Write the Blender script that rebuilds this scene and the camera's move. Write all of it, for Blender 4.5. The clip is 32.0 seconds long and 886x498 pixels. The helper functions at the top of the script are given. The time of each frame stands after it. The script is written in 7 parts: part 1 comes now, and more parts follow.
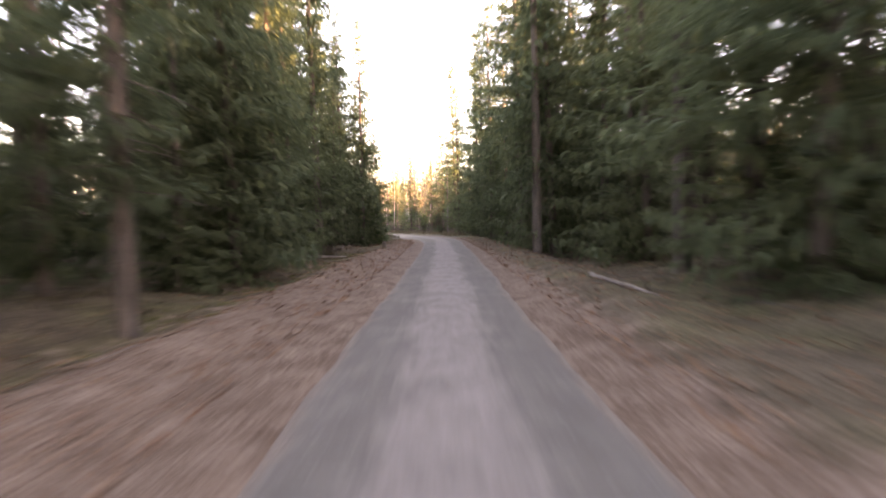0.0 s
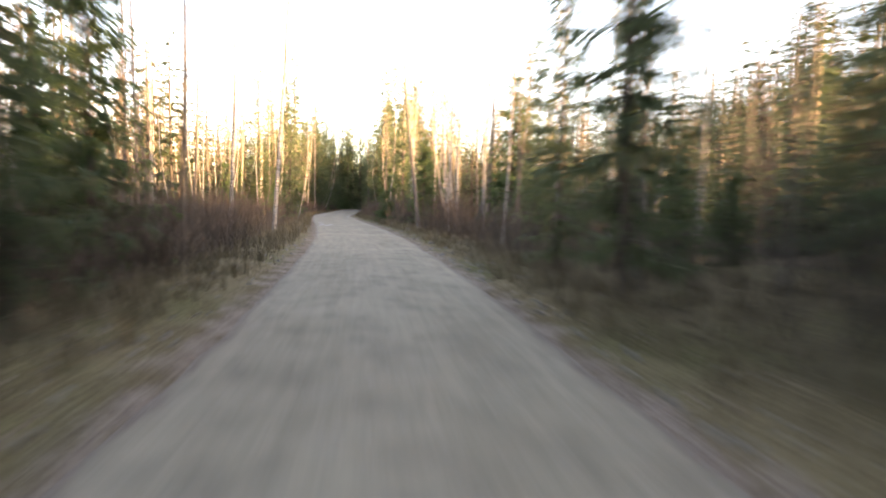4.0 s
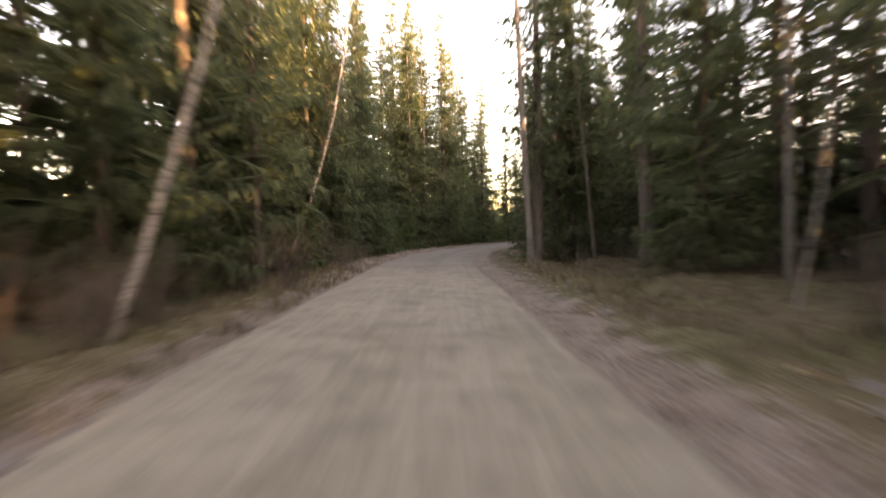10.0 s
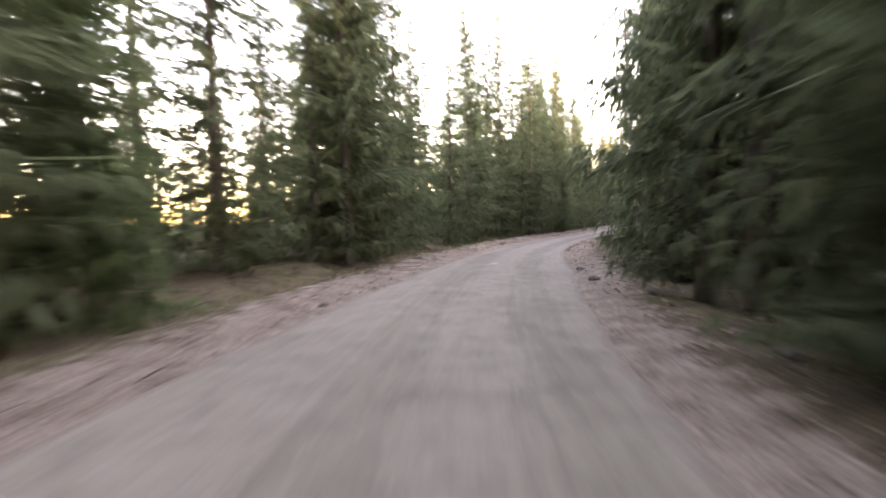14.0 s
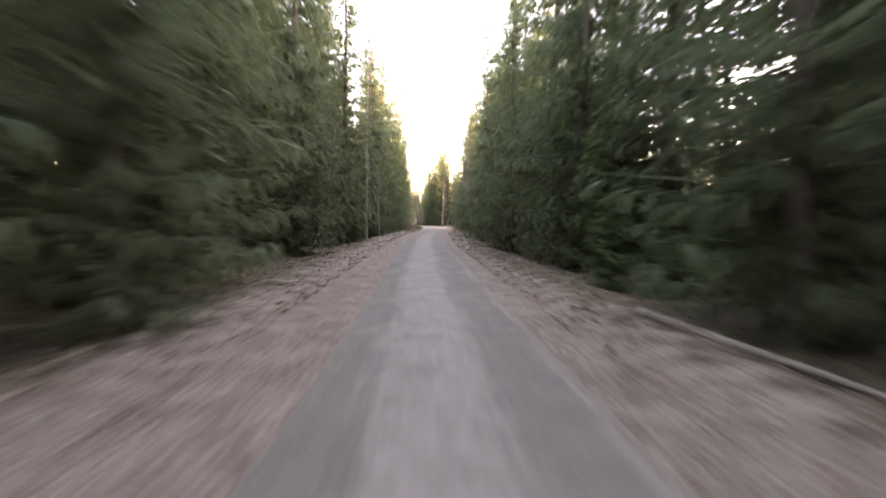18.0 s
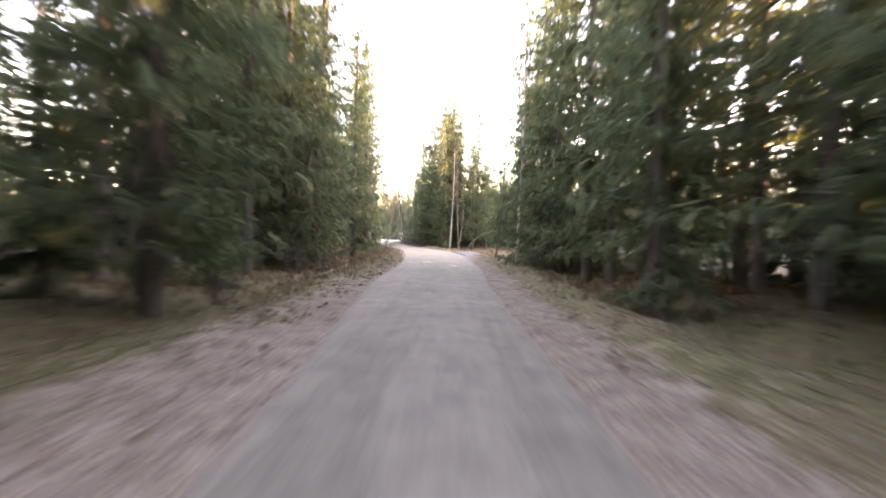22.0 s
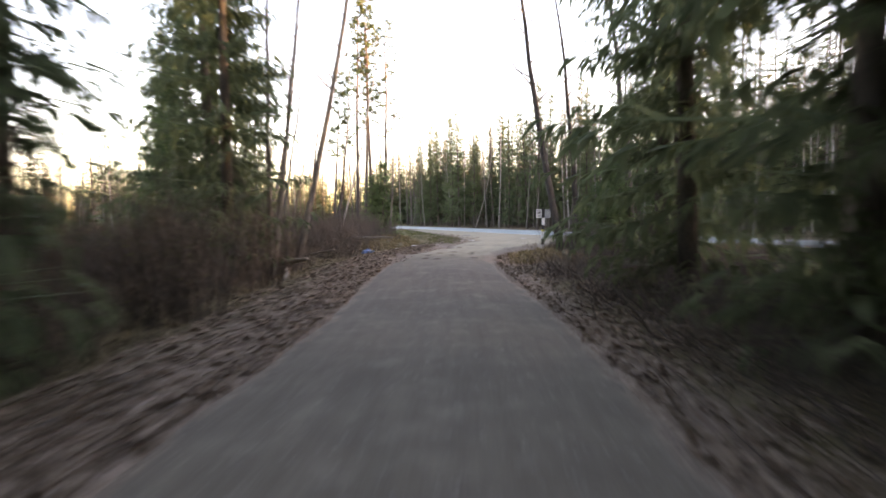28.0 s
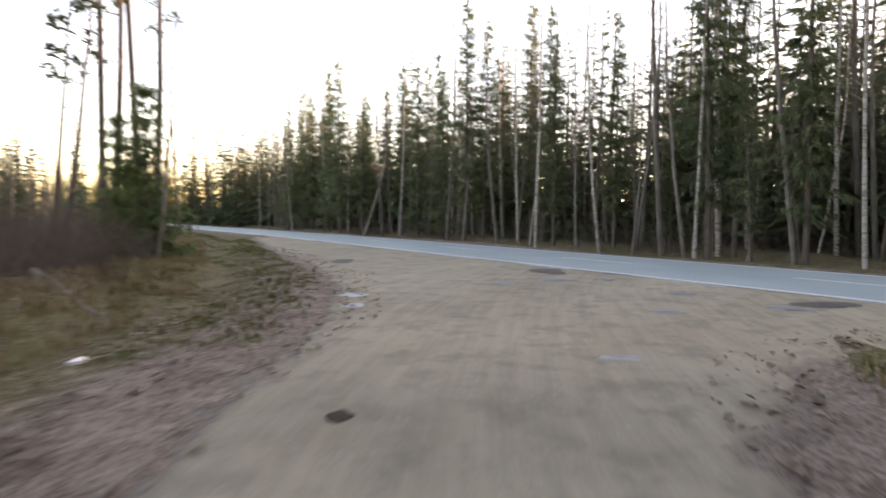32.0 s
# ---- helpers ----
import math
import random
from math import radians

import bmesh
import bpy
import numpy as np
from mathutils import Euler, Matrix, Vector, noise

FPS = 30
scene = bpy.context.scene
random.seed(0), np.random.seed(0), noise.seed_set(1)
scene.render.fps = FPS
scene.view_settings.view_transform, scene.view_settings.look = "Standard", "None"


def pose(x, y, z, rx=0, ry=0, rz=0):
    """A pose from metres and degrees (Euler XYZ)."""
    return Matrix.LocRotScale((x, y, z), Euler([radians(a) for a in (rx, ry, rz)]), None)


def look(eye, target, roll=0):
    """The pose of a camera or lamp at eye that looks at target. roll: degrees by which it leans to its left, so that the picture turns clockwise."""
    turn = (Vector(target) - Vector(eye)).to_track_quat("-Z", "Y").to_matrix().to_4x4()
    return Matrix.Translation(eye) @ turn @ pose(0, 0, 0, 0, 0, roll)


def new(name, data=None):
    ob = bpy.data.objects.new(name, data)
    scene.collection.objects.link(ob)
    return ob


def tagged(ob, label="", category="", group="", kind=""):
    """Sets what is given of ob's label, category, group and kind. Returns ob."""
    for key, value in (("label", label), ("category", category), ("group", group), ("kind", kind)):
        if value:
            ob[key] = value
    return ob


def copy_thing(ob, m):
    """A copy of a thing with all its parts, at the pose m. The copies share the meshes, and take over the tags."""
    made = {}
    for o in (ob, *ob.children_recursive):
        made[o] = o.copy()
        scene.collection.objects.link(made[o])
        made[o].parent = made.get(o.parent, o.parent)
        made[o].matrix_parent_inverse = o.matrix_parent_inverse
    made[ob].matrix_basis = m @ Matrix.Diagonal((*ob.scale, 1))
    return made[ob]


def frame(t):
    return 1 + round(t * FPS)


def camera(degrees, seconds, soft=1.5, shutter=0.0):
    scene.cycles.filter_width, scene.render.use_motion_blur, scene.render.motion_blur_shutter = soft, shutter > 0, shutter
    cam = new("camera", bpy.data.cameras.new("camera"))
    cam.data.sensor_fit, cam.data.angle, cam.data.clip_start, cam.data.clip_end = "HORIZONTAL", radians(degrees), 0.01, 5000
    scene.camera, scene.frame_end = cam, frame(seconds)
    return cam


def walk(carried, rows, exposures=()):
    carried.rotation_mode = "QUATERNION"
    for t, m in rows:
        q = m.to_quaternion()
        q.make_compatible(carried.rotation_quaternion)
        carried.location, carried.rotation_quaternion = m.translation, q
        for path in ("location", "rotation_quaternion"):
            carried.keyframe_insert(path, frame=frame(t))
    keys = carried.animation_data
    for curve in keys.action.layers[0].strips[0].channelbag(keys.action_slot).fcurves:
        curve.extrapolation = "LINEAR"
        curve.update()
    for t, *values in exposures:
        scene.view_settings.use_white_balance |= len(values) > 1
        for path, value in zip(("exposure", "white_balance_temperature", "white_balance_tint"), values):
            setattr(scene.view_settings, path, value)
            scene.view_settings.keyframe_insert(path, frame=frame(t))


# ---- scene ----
from mathutils.bvhtree import BVHTree

# ---- camera ----
cam = camera(76.0, 32.0, soft=1.6, shutter=0.7)
# seconds, x, y, z, yaw, pitch, roll
PATH = [
    (0.00, 0.00, 0.00, 1.35, -0.00, -2.80, 1.83),
    (0.50, -0.02, 7.29, 1.34, 0.11, -2.05, -0.67),
    (1.00, -0.03, 14.56, 1.35, 0.46, -2.10, 0.02),
    (1.50, -0.08, 21.82, 1.36, 0.71, -2.61, -0.31),
    (2.00, -0.08, 29.07, 1.35, 0.01, -3.33, -1.56),
    (2.50, -0.16, 36.29, 1.35, 1.78, -4.39, -0.14),
    (3.00, -0.73, 43.57, 1.35, 3.78, -4.37, -0.47),
    (3.50, -2.23, 50.94, 1.35, 7.97, -4.35, -0.80),
    (4.00, -4.47, 58.41, 1.35, 12.60, -4.34, -1.12),
    (4.50, -7.27, 65.99, 1.36, 15.93, -4.32, -1.45),
    (5.00, -10.16, 73.74, 1.36, 20.35, -2.88, 0.57),
    (5.50, -13.30, 81.27, 1.36, 22.90, -3.19, -0.40),
    (6.00, -16.59, 88.64, 1.33, 23.61, -2.64, -1.56),
    (6.50, -20.00, 95.87, 1.35, 24.68, -2.13, -1.06),
    (7.00, -23.42, 102.99, 1.36, 24.96, -1.88, -0.50),
    (7.50, -26.74, 110.06, 1.34, 26.00, -2.47, 1.43),
    (8.00, -29.85, 117.21, 1.35, 24.08, -2.69, 0.07),
    (8.50, -32.75, 124.45, 1.34, 20.68, -2.30, -1.85),
    (9.00, -35.45, 131.77, 1.34, 18.73, -2.11, -1.12),
    (9.50, -38.00, 139.10, 1.35, 18.12, -2.20, -0.57),
    (10.00, -40.49, 146.40, 1.35, 18.70, -1.74, 1.48),
    (10.50, -42.86, 153.54, 1.39, 19.34, -1.27, 1.44),
    (11.00, -45.15, 160.38, 1.35, 19.05, -2.64, 0.72),
    (11.50, -47.39, 167.10, 1.34, 17.62, -2.14, 0.28),
    (12.00, -49.28, 173.69, 1.35, 14.85, -2.18, 0.07),
    (12.50, -50.69, 180.24, 1.34, 9.99, -2.52, -0.36),
    (13.00, -51.44, 186.67, 1.35, 5.23, -2.70, 1.61),
    (13.50, -51.60, 193.03, 1.34, -0.64, -2.57, -0.05),
    (14.00, -51.18, 199.17, 1.36, -6.66, -2.88, 1.02),
    (14.50, -50.28, 205.13, 1.35, -10.21, -2.47, 1.78),
    (15.00, -48.94, 210.88, 1.35, -16.84, -2.13, -1.12),
    (15.50, -47.23, 216.45, 1.35, -22.08, -3.21, -1.45),
    (16.00, -45.47, 221.94, 1.35, -25.53, -3.01, -1.44),
    (16.50, -43.19, 227.33, 1.35, -28.47, -2.81, -1.43),
    (17.00, -40.35, 232.98, 1.35, -30.47, -2.61, -1.42),
    (17.50, -36.89, 239.24, 1.35, -31.06, -2.41, -1.41),
    (18.00, -33.06, 245.92, 1.35, -31.08, -2.95, -0.86),
    (18.50, -29.32, 252.62, 1.35, -30.24, -1.23, -0.49),
    (19.00, -25.68, 259.33, 1.35, -30.20, -3.24, -0.06),
    (19.50, -22.06, 265.96, 1.34, -30.02, -3.05, 1.12),
    (20.00, -18.35, 272.49, 1.34, -30.43, -2.52, 0.55),
    (20.50, -14.67, 278.99, 1.35, -30.89, -1.77, 0.14),
    (21.00, -10.88, 285.33, 1.36, -31.13, -1.60, 1.62),
    (21.50, -7.10, 291.52, 1.34, -31.09, -0.92, 1.25),
    (22.00, -3.40, 297.57, 1.35, -31.53, -1.40, -1.79),
    (22.50, 0.20, 303.39, 1.35, -31.55, -2.28, 0.20),
    (23.00, 3.70, 308.92, 1.35, -31.06, -1.93, 1.59),
    (23.50, 7.16, 314.12, 1.38, -30.91, -2.29, -1.30),
    (24.00, 10.37, 319.22, 1.35, -30.34, -2.98, 2.83),
    (24.50, 13.18, 324.25, 1.34, -29.23, -2.35, 0.55),
    (25.00, 15.81, 329.20, 1.36, -27.80, -3.49, 0.26),
    (25.50, 18.19, 333.89, 1.36, -24.45, -3.26, 0.45),
    (26.00, 20.27, 338.42, 1.31, -21.82, -3.86, -0.37),
    (26.50, 21.92, 343.18, 1.35, -17.00, -3.19, 0.11),
    (27.00, 23.47, 347.74, 1.35, -16.6, -3.22, 0.31),
    (27.50, 24.98, 351.94, 1.35, -17.2, -3.24, 0.52),
    (28.00, 26.42, 355.74, 1.35, -17.9, -3.26, 0.73),
    (28.50, 27.82, 359.07, 1.35, -18.30, -3.29, 0.93),
    (29.00, 28.91, 362.37, 1.34, -18.51, -2.57, 2.02),
    (29.50, 29.92, 365.51, 1.36, -18.43, -1.95, 1.32),
    (30.00, 30.75, 368.22, 1.36, -18.93, -2.12, 0.06),
    (30.50, 31.54, 370.56, 1.34, -19.62, -3.00, -0.36),
    (31.00, 32.37, 372.67, 1.34, -21.39, -2.59, -1.03),
    (31.50, 33.25, 374.50, 1.36, -24.31, -2.61, -0.43),
    (32.00, 34.32, 376.24, 1.33, -29.12, -3.08, -0.56),
]
EXPOSURES = [(0.0, 4.92, 9450, 49), (1.0, 5.32, 9471, 51), (2.5, 4.95, 9128, 44), (5.0, 3.45, 8057, 29), (6.0, 3.47, 8150, 31), (7.0, 3.58, 8700, 33), (8.0, 3.66, 9550, 34), (10.0, 4.53, 10900, 44), (11.0, 4.73, 9300, 38), (13.0, 5.25, 10525, 48), (14.0, 5.68, 9850, 46), (15.0, 5.83, 9500, 45), (18.0, 5.5, 9600, 44), (20.0, 5.53, 9400, 46), (21.0, 5.6, 9750, 48), (22.0, 5.65, 9000, 46), (23.0, 5.58, 9100, 44), (24.0, 5.13, 8800, 38), (25.0, 4.38, 8500, 34), (26.0, 4.03, 8850, 40), (26.5, 3.9, 8700, 38), (28.0, 3.88, 8600, 38), (29.5, 3.65, 8600, 37), (31.0, 3.55, 8800, 37), (32.0, 3.4, 9000, 36)]
walk(cam, [(t, pose(x, y, z, 90 + pitch, roll, yaw)) for t, x, y, z, yaw, pitch, roll in PATH], EXPOSURES)

# ---- world and sun ----
SUN_HEADING, SUN_HEIGHT = -117.0, 5.2
sun_way = Vector((-math.sin(radians(SUN_HEADING)) * math.cos(radians(SUN_HEIGHT)),
                  math.cos(radians(SUN_HEADING)) * math.cos(radians(SUN_HEIGHT)), math.sin(radians(SUN_HEIGHT))))
world = bpy.data.worlds.new("world")
scene.world = world
world.use_nodes = True
sky = world.node_tree.nodes.new("ShaderNodeTexSky")
sky.sky_type, sky.sun_disc = "NISHITA", False
sky.sun_elevation, sky.sun_rotation = radians(SUN_HEIGHT), math.atan2(sun_way.x, sun_way.y)
sky.dust_density, sky.air_density, sky.ozone_density = 1.0, 0.8, 1.0
world.node_tree.links.new(sky.outputs[0], world.node_tree.nodes["Background"].inputs[0])
world.node_tree.nodes["Background"].inputs[1].default_value = 0.15
sun = new("sun", bpy.data.lights.new("sun", "SUN"))
sun.data.energy, sun.data.angle, sun.data.color = 4.6, radians(0.6), (1.0, 0.74, 0.38)
sun.matrix_world = look(sun_way * 500, (0, 0, 0))


# ---- materials ----
def blank(name, rough=0.8, spec=0.3):
    m = bpy.data.materials.new(name)
    m.use_nodes = True
    b = m.node_tree.nodes["Principled BSDF"]
    b.inputs["Roughness"].default_value = rough
    b.inputs["Specular IOR Level"].default_value = spec
    return m, m.node_tree.nodes, m.node_tree.links, b


def noise_node(nodes, links, scale, detail=4.0, rough=0.55, coord=None, stretch=None):
    n = nodes.new("ShaderNodeTexNoise")
    n.inputs["Scale"].default_value, n.inputs["Detail"].default_value, n.inputs["Roughness"].default_value = scale, detail, rough
    src = coord
    if src is None:
        src = nodes.new("ShaderNodeTexCoord").outputs["Object"]
    if stretch:
        mp = nodes.new("ShaderNodeMapping")
        mp.inputs["Scale"].default_value = stretch
        links.new(src, mp.inputs[0])
        src = mp.outputs[0]
    links.new(src, n.inputs["Vector"])
    return n.outputs["Fac"]


def ramp(nodes, links, fac, stops):
    r = nodes.new("ShaderNodeValToRGB")
    els = r.color_ramp.elements
    while len(els) < len(stops):
        els.new(0.5)
    for e, (p, c) in zip(els, stops):
        e.position, e.color = p, (*c, 1) if len(c) == 3 else c
    links.new(fac, r.inputs[0])
    return r.outputs[0]


def mixed(nodes, links, fac, a, b, mode="MIX"):
    m = nodes.new("ShaderNodeMix")
    m.data_type, m.blend_type = "RGBA", mode
    for sock, v in ((m.inputs[0], fac), (m.inputs[6], a), (m.inputs[7], b)):
        if isinstance(v, (int, float)):
            sock.default_value = v
        elif isinstance(v, tuple):
            sock.default_value = (*v, 1)
        else:
            links.new(v, sock)
    return m.outputs[2]


def math_node(nodes, links, op, a, b=0.0):
    m = nodes.new("ShaderNodeMath")
    m.operation = op
    for sock, v in ((m.inputs[0], a), (m.inputs[1], b)):
        if isinstance(v, (int, float)):
            sock.default_value = v
        else:
            links.new(v, sock)
    return m.outputs[0]


def bump(nodes, links, b, height, strength=0.5, dist=0.02):
    n = nodes.new("ShaderNodeBump")
    n.inputs["Strength"].default_value, n.inputs["Distance"].default_value = strength, dist
    links.new(height, n.inputs["Height"])
    links.new(n.outputs[0], b.inputs["Normal"])


def mottled(name, dark, light, scale=6.0, rough=0.85, grain=60.0, relief=0.4, depth=0.01, spec=0.2, stretch=None, by_object=0.0):
    m, ns, ls, b = blank(name, rough, spec)
    big = noise_node(ns, ls, scale, stretch=stretch)
    small = noise_node(ns, ls, grain, 3.0, stretch=stretch)
    f = math_node(ns, ls, "ADD", math_node(ns, ls, "MULTIPLY", big, 0.65), math_node(ns, ls, "MULTIPLY", small, 0.35))
    col = ramp(ns, ls, f, [(0.32, dark), (0.68, light)])
    if by_object:
        info = ns.new("ShaderNodeObjectInfo").outputs["Random"]
        k = math_node(ns, ls, "ADD", math_node(ns, ls, "MULTIPLY", info, by_object), 1.0 - by_object / 2)
        hsv = ns.new("ShaderNodeHueSaturation")
        ls.new(k, hsv.inputs["Value"])
        ls.new(col, hsv.inputs["Color"])
        col = hsv.outputs[0]
    ls.new(col, b.inputs["Base Color"])
    bump(ns, ls, b, small, relief, depth)
    return m


def foliage(name, dark, light, through_light=0.25, rough=0.7):
    """Needles or blades: the tint varies from clump to clump and from tree to tree; thin, so some light passes."""
    m, ns, ls, b = blank(name, rough, 0.15)
    geo = ns.new("ShaderNodeNewGeometry").outputs["Random Per Island"]
    info = ns.new("ShaderNodeObjectInfo").outputs["Random"]
    f = math_node(ns, ls, "ADD", math_node(ns, ls, "MULTIPLY", geo, 0.6), math_node(ns, ls, "MULTIPLY", info, 0.4))
    col = ramp(ns, ls, f, [(0.1, dark), (0.9, light)])
    fine = noise_node(ns, ls, 30.0, 2.0)
    col = mixed(ns, ls, math_node(ns, ls, "MULTIPLY", fine, 0.5), col, dark)
    ls.new(col, b.inputs["Base Color"])
    tr = ns.new("ShaderNodeBsdfTranslucent")
    ls.new(col, tr.inputs[0])
    mx = ns.new("ShaderNodeMixShader")
    mx.inputs[0].default_value = through_light
    ls.new(b.outputs[0], mx.inputs[1])
    ls.new(tr.outputs[0], mx.inputs[2])
    ls.new(mx.outputs[0], ns["Material Output"].inputs[0])
    return m


NEEDLES = foliage("spruce_needles", (0.062, 0.092, 0.052), (0.165, 0.205, 0.105), 0.5)
NEEDLES_YOUNG = foliage("young_spruce_needles", (0.055, 0.095, 0.042), (0.14, 0.20, 0.085), 0.5)
PINE_NEEDLES = foliage("pine_needles", (0.045, 0.065, 0.035), (0.110, 0.140, 0.065))
DRY_GRASS = foliage("dry_grass_blades", (0.098, 0.0805, 0.049), (0.238, 0.203, 0.13))
STRAW = foliage("straw_blades", (0.13, 0.0972, 0.0468), (0.302, 0.238, 0.13))
BILBERRY = foliage("dwarf_scrub", (0.0405, 0.036, 0.0198), (0.117, 0.108, 0.054))
DUFF = foliage("brown_litter", (0.048, 0.032, 0.0208), (0.176, 0.128, 0.088), 0.1)
BRACKEN = foliage("dead_bracken", (0.0792, 0.0446, 0.0216), (0.245, 0.144, 0.072))
GREEN_GRASS = foliage("green_grass_blades", (0.0576, 0.072, 0.023), (0.18, 0.187, 0.0648))
LEAVES = foliage("fallen_leaf", (0.10, 0.066, 0.042), (0.42, 0.345, 0.27), 0.1)
RUST_LEAVES = foliage("rusty_fallen_leaf", (0.144, 0.0648, 0.0324), (0.317, 0.202, 0.122), 0.1)
TWIG = mottled("bare_twig", (0.072, 0.0558, 0.0432), (0.162, 0.126, 0.0945), 4, 0.85, by_object=0.5)
BRUSH = mottled("grey_brown_brush", (0.045, 0.0378, 0.0324), (0.108, 0.09, 0.0756), 4, 0.9, by_object=0.4)
RUT = mottled("churned_mud", (0.06, 0.052, 0.043), (0.185, 0.162, 0.135), 3, 0.7, 25, 0.9, 0.03, 0.35)
DAMP = mottled("damp_gravel", (0.0713, 0.0595, 0.0477), (0.15, 0.132, 0.11), 6, 0.8, 40, 0.7, 0.015, 0.3)
# the shade inside a pothole is put into this dark colour
POTHOLE_SHADE = mottled("hollow_shade", (0.034, 0.026, 0.018), (0.07, 0.055, 0.04), 6, 0.95, 40, 0.7, 0.015, 0.1)
DEAD_TWIG = mottled("dead_twig", (0.06, 0.05, 0.042), (0.13, 0.11, 0.09), 4, 0.9)
# dark bark, painted darker still for trunks seen against the sky
BACKLIT_BARK = mottled("backlit_alder_bark", (0.022, 0.02, 0.018), (0.085, 0.076, 0.066), 5, 0.9, 40, 0.8, 0.02, by_object=0.4, stretch=(1, 1, 0.4))
SPRUCE_BARK = mottled("spruce_bark", (0.0467, 0.0382, 0.0323), (0.145, 0.123, 0.102), 5, 0.9, 40, 0.8, 0.02, by_object=0.4, stretch=(1, 1, 0.35))
GREY_BARK = mottled("grey_bark", (0.068, 0.0595, 0.051), (0.178, 0.162, 0.14), 6, 0.9, 40, 0.7, 0.015, by_object=0.4, stretch=(1, 1, 0.4))
LOG_BARK = mottled("weathered_log", (0.075, 0.06, 0.045), (0.27, 0.232, 0.188), 5, 0.9, 40, 0.6, 0.01)
STONE = mottled("field_stone", (0.0864, 0.0806, 0.072), (0.238, 0.223, 0.202), 8, 0.85, 60, 0.6, 0.01, by_object=0.3)
# pale gritty ice; also the painted wet sheen of the wheel-track puddles
ICE_AND_SHEEN = mottled("dull_ice_and_sheen", (0.10, 0.096, 0.088), (0.235, 0.236, 0.23), 9, 0.5, 30, 0.3, 0.006, 0.4)
ICE = mottled("thin_ice", (0.119, 0.12, 0.118), (0.28, 0.287, 0.287), 7, 0.3, 30, 0.15, 0.004, 0.5)
WATER = mottled("dark_water", (0.03, 0.03, 0.028), (0.07, 0.065, 0.055), 3, 0.05, 20, 0.05, 0.003, 0.5)
MUD = mottled("wet_mud", (0.0338, 0.0263, 0.021), (0.075, 0.0615, 0.051), 5, 0.75, 40, 0.7, 0.015, 0.5)
MOSSY = mottled("mossy_bark", (0.045, 0.045, 0.028), (0.13, 0.125, 0.06), 5, 0.9, 40, 0.6, 0.01)
BLACK_PAINT = mottled("black_paint", (0.02, 0.02, 0.02), (0.045, 0.045, 0.045), 12, 0.6)
WHITE_PAINT = mottled("white_paint", (0.55, 0.55, 0.53), (0.78, 0.78, 0.76), 12, 0.6)
BOARD_GREY = mottled("sign_back", (0.25, 0.26, 0.27), (0.40, 0.41, 0.42), 10, 0.5)
BLUE_PLASTIC = mottled("blue_plastic", (0.06, 0.12, 0.26), (0.16, 0.26, 0.45), 8, 0.4)


def birch_bark():
    m, ns, ls, b = blank("birch_bark", 0.75, 0.25)
    bands = noise_node(ns, ls, 3.0, 4.0, 0.65, stretch=(1.2, 1.2, 4.5))
    soft = noise_node(ns, ls, 1.3, 3.0)
    col = ramp(ns, ls, bands, [(0.36, (0.04, 0.036, 0.032)), (0.46, (0.21, 0.195, 0.172)), (0.7, (0.38, 0.365, 0.335))])
    col = mixed(ns, ls, math_node(ns, ls, "MULTIPLY", soft, 0.45), col, (0.30, 0.27, 0.22))
    ls.new(col, b.inputs["Base Color"])
    bump(ns, ls, b, bands, 0.4, 0.01)
    return m


def pine_bark():
    m, ns, ls, b = blank("pine_bark", 0.85, 0.2)
    z = ns.new("ShaderNodeSeparateXYZ")
    ls.new(ns.new("ShaderNodeTexCoord").outputs["Object"], z.inputs[0])
    up = math_node(ns, ls, "MULTIPLY", z.outputs[2], 0.09)
    n = noise_node(ns, ls, 6.0, stretch=(1, 1, 0.4))
    f = math_node(ns, ls, "ADD", up, math_node(ns, ls, "MULTIPLY", n, 0.4))
    col = ramp(ns, ls, f, [(0.35, (0.07, 0.06, 0.055)), (0.6, (0.085, 0.072, 0.062)), (1.0, (0.10, 0.076, 0.058))])
    ls.new(col, b.inputs["Base Color"])
    bump(ns, ls, b, n, 0.7, 0.02)
    return m


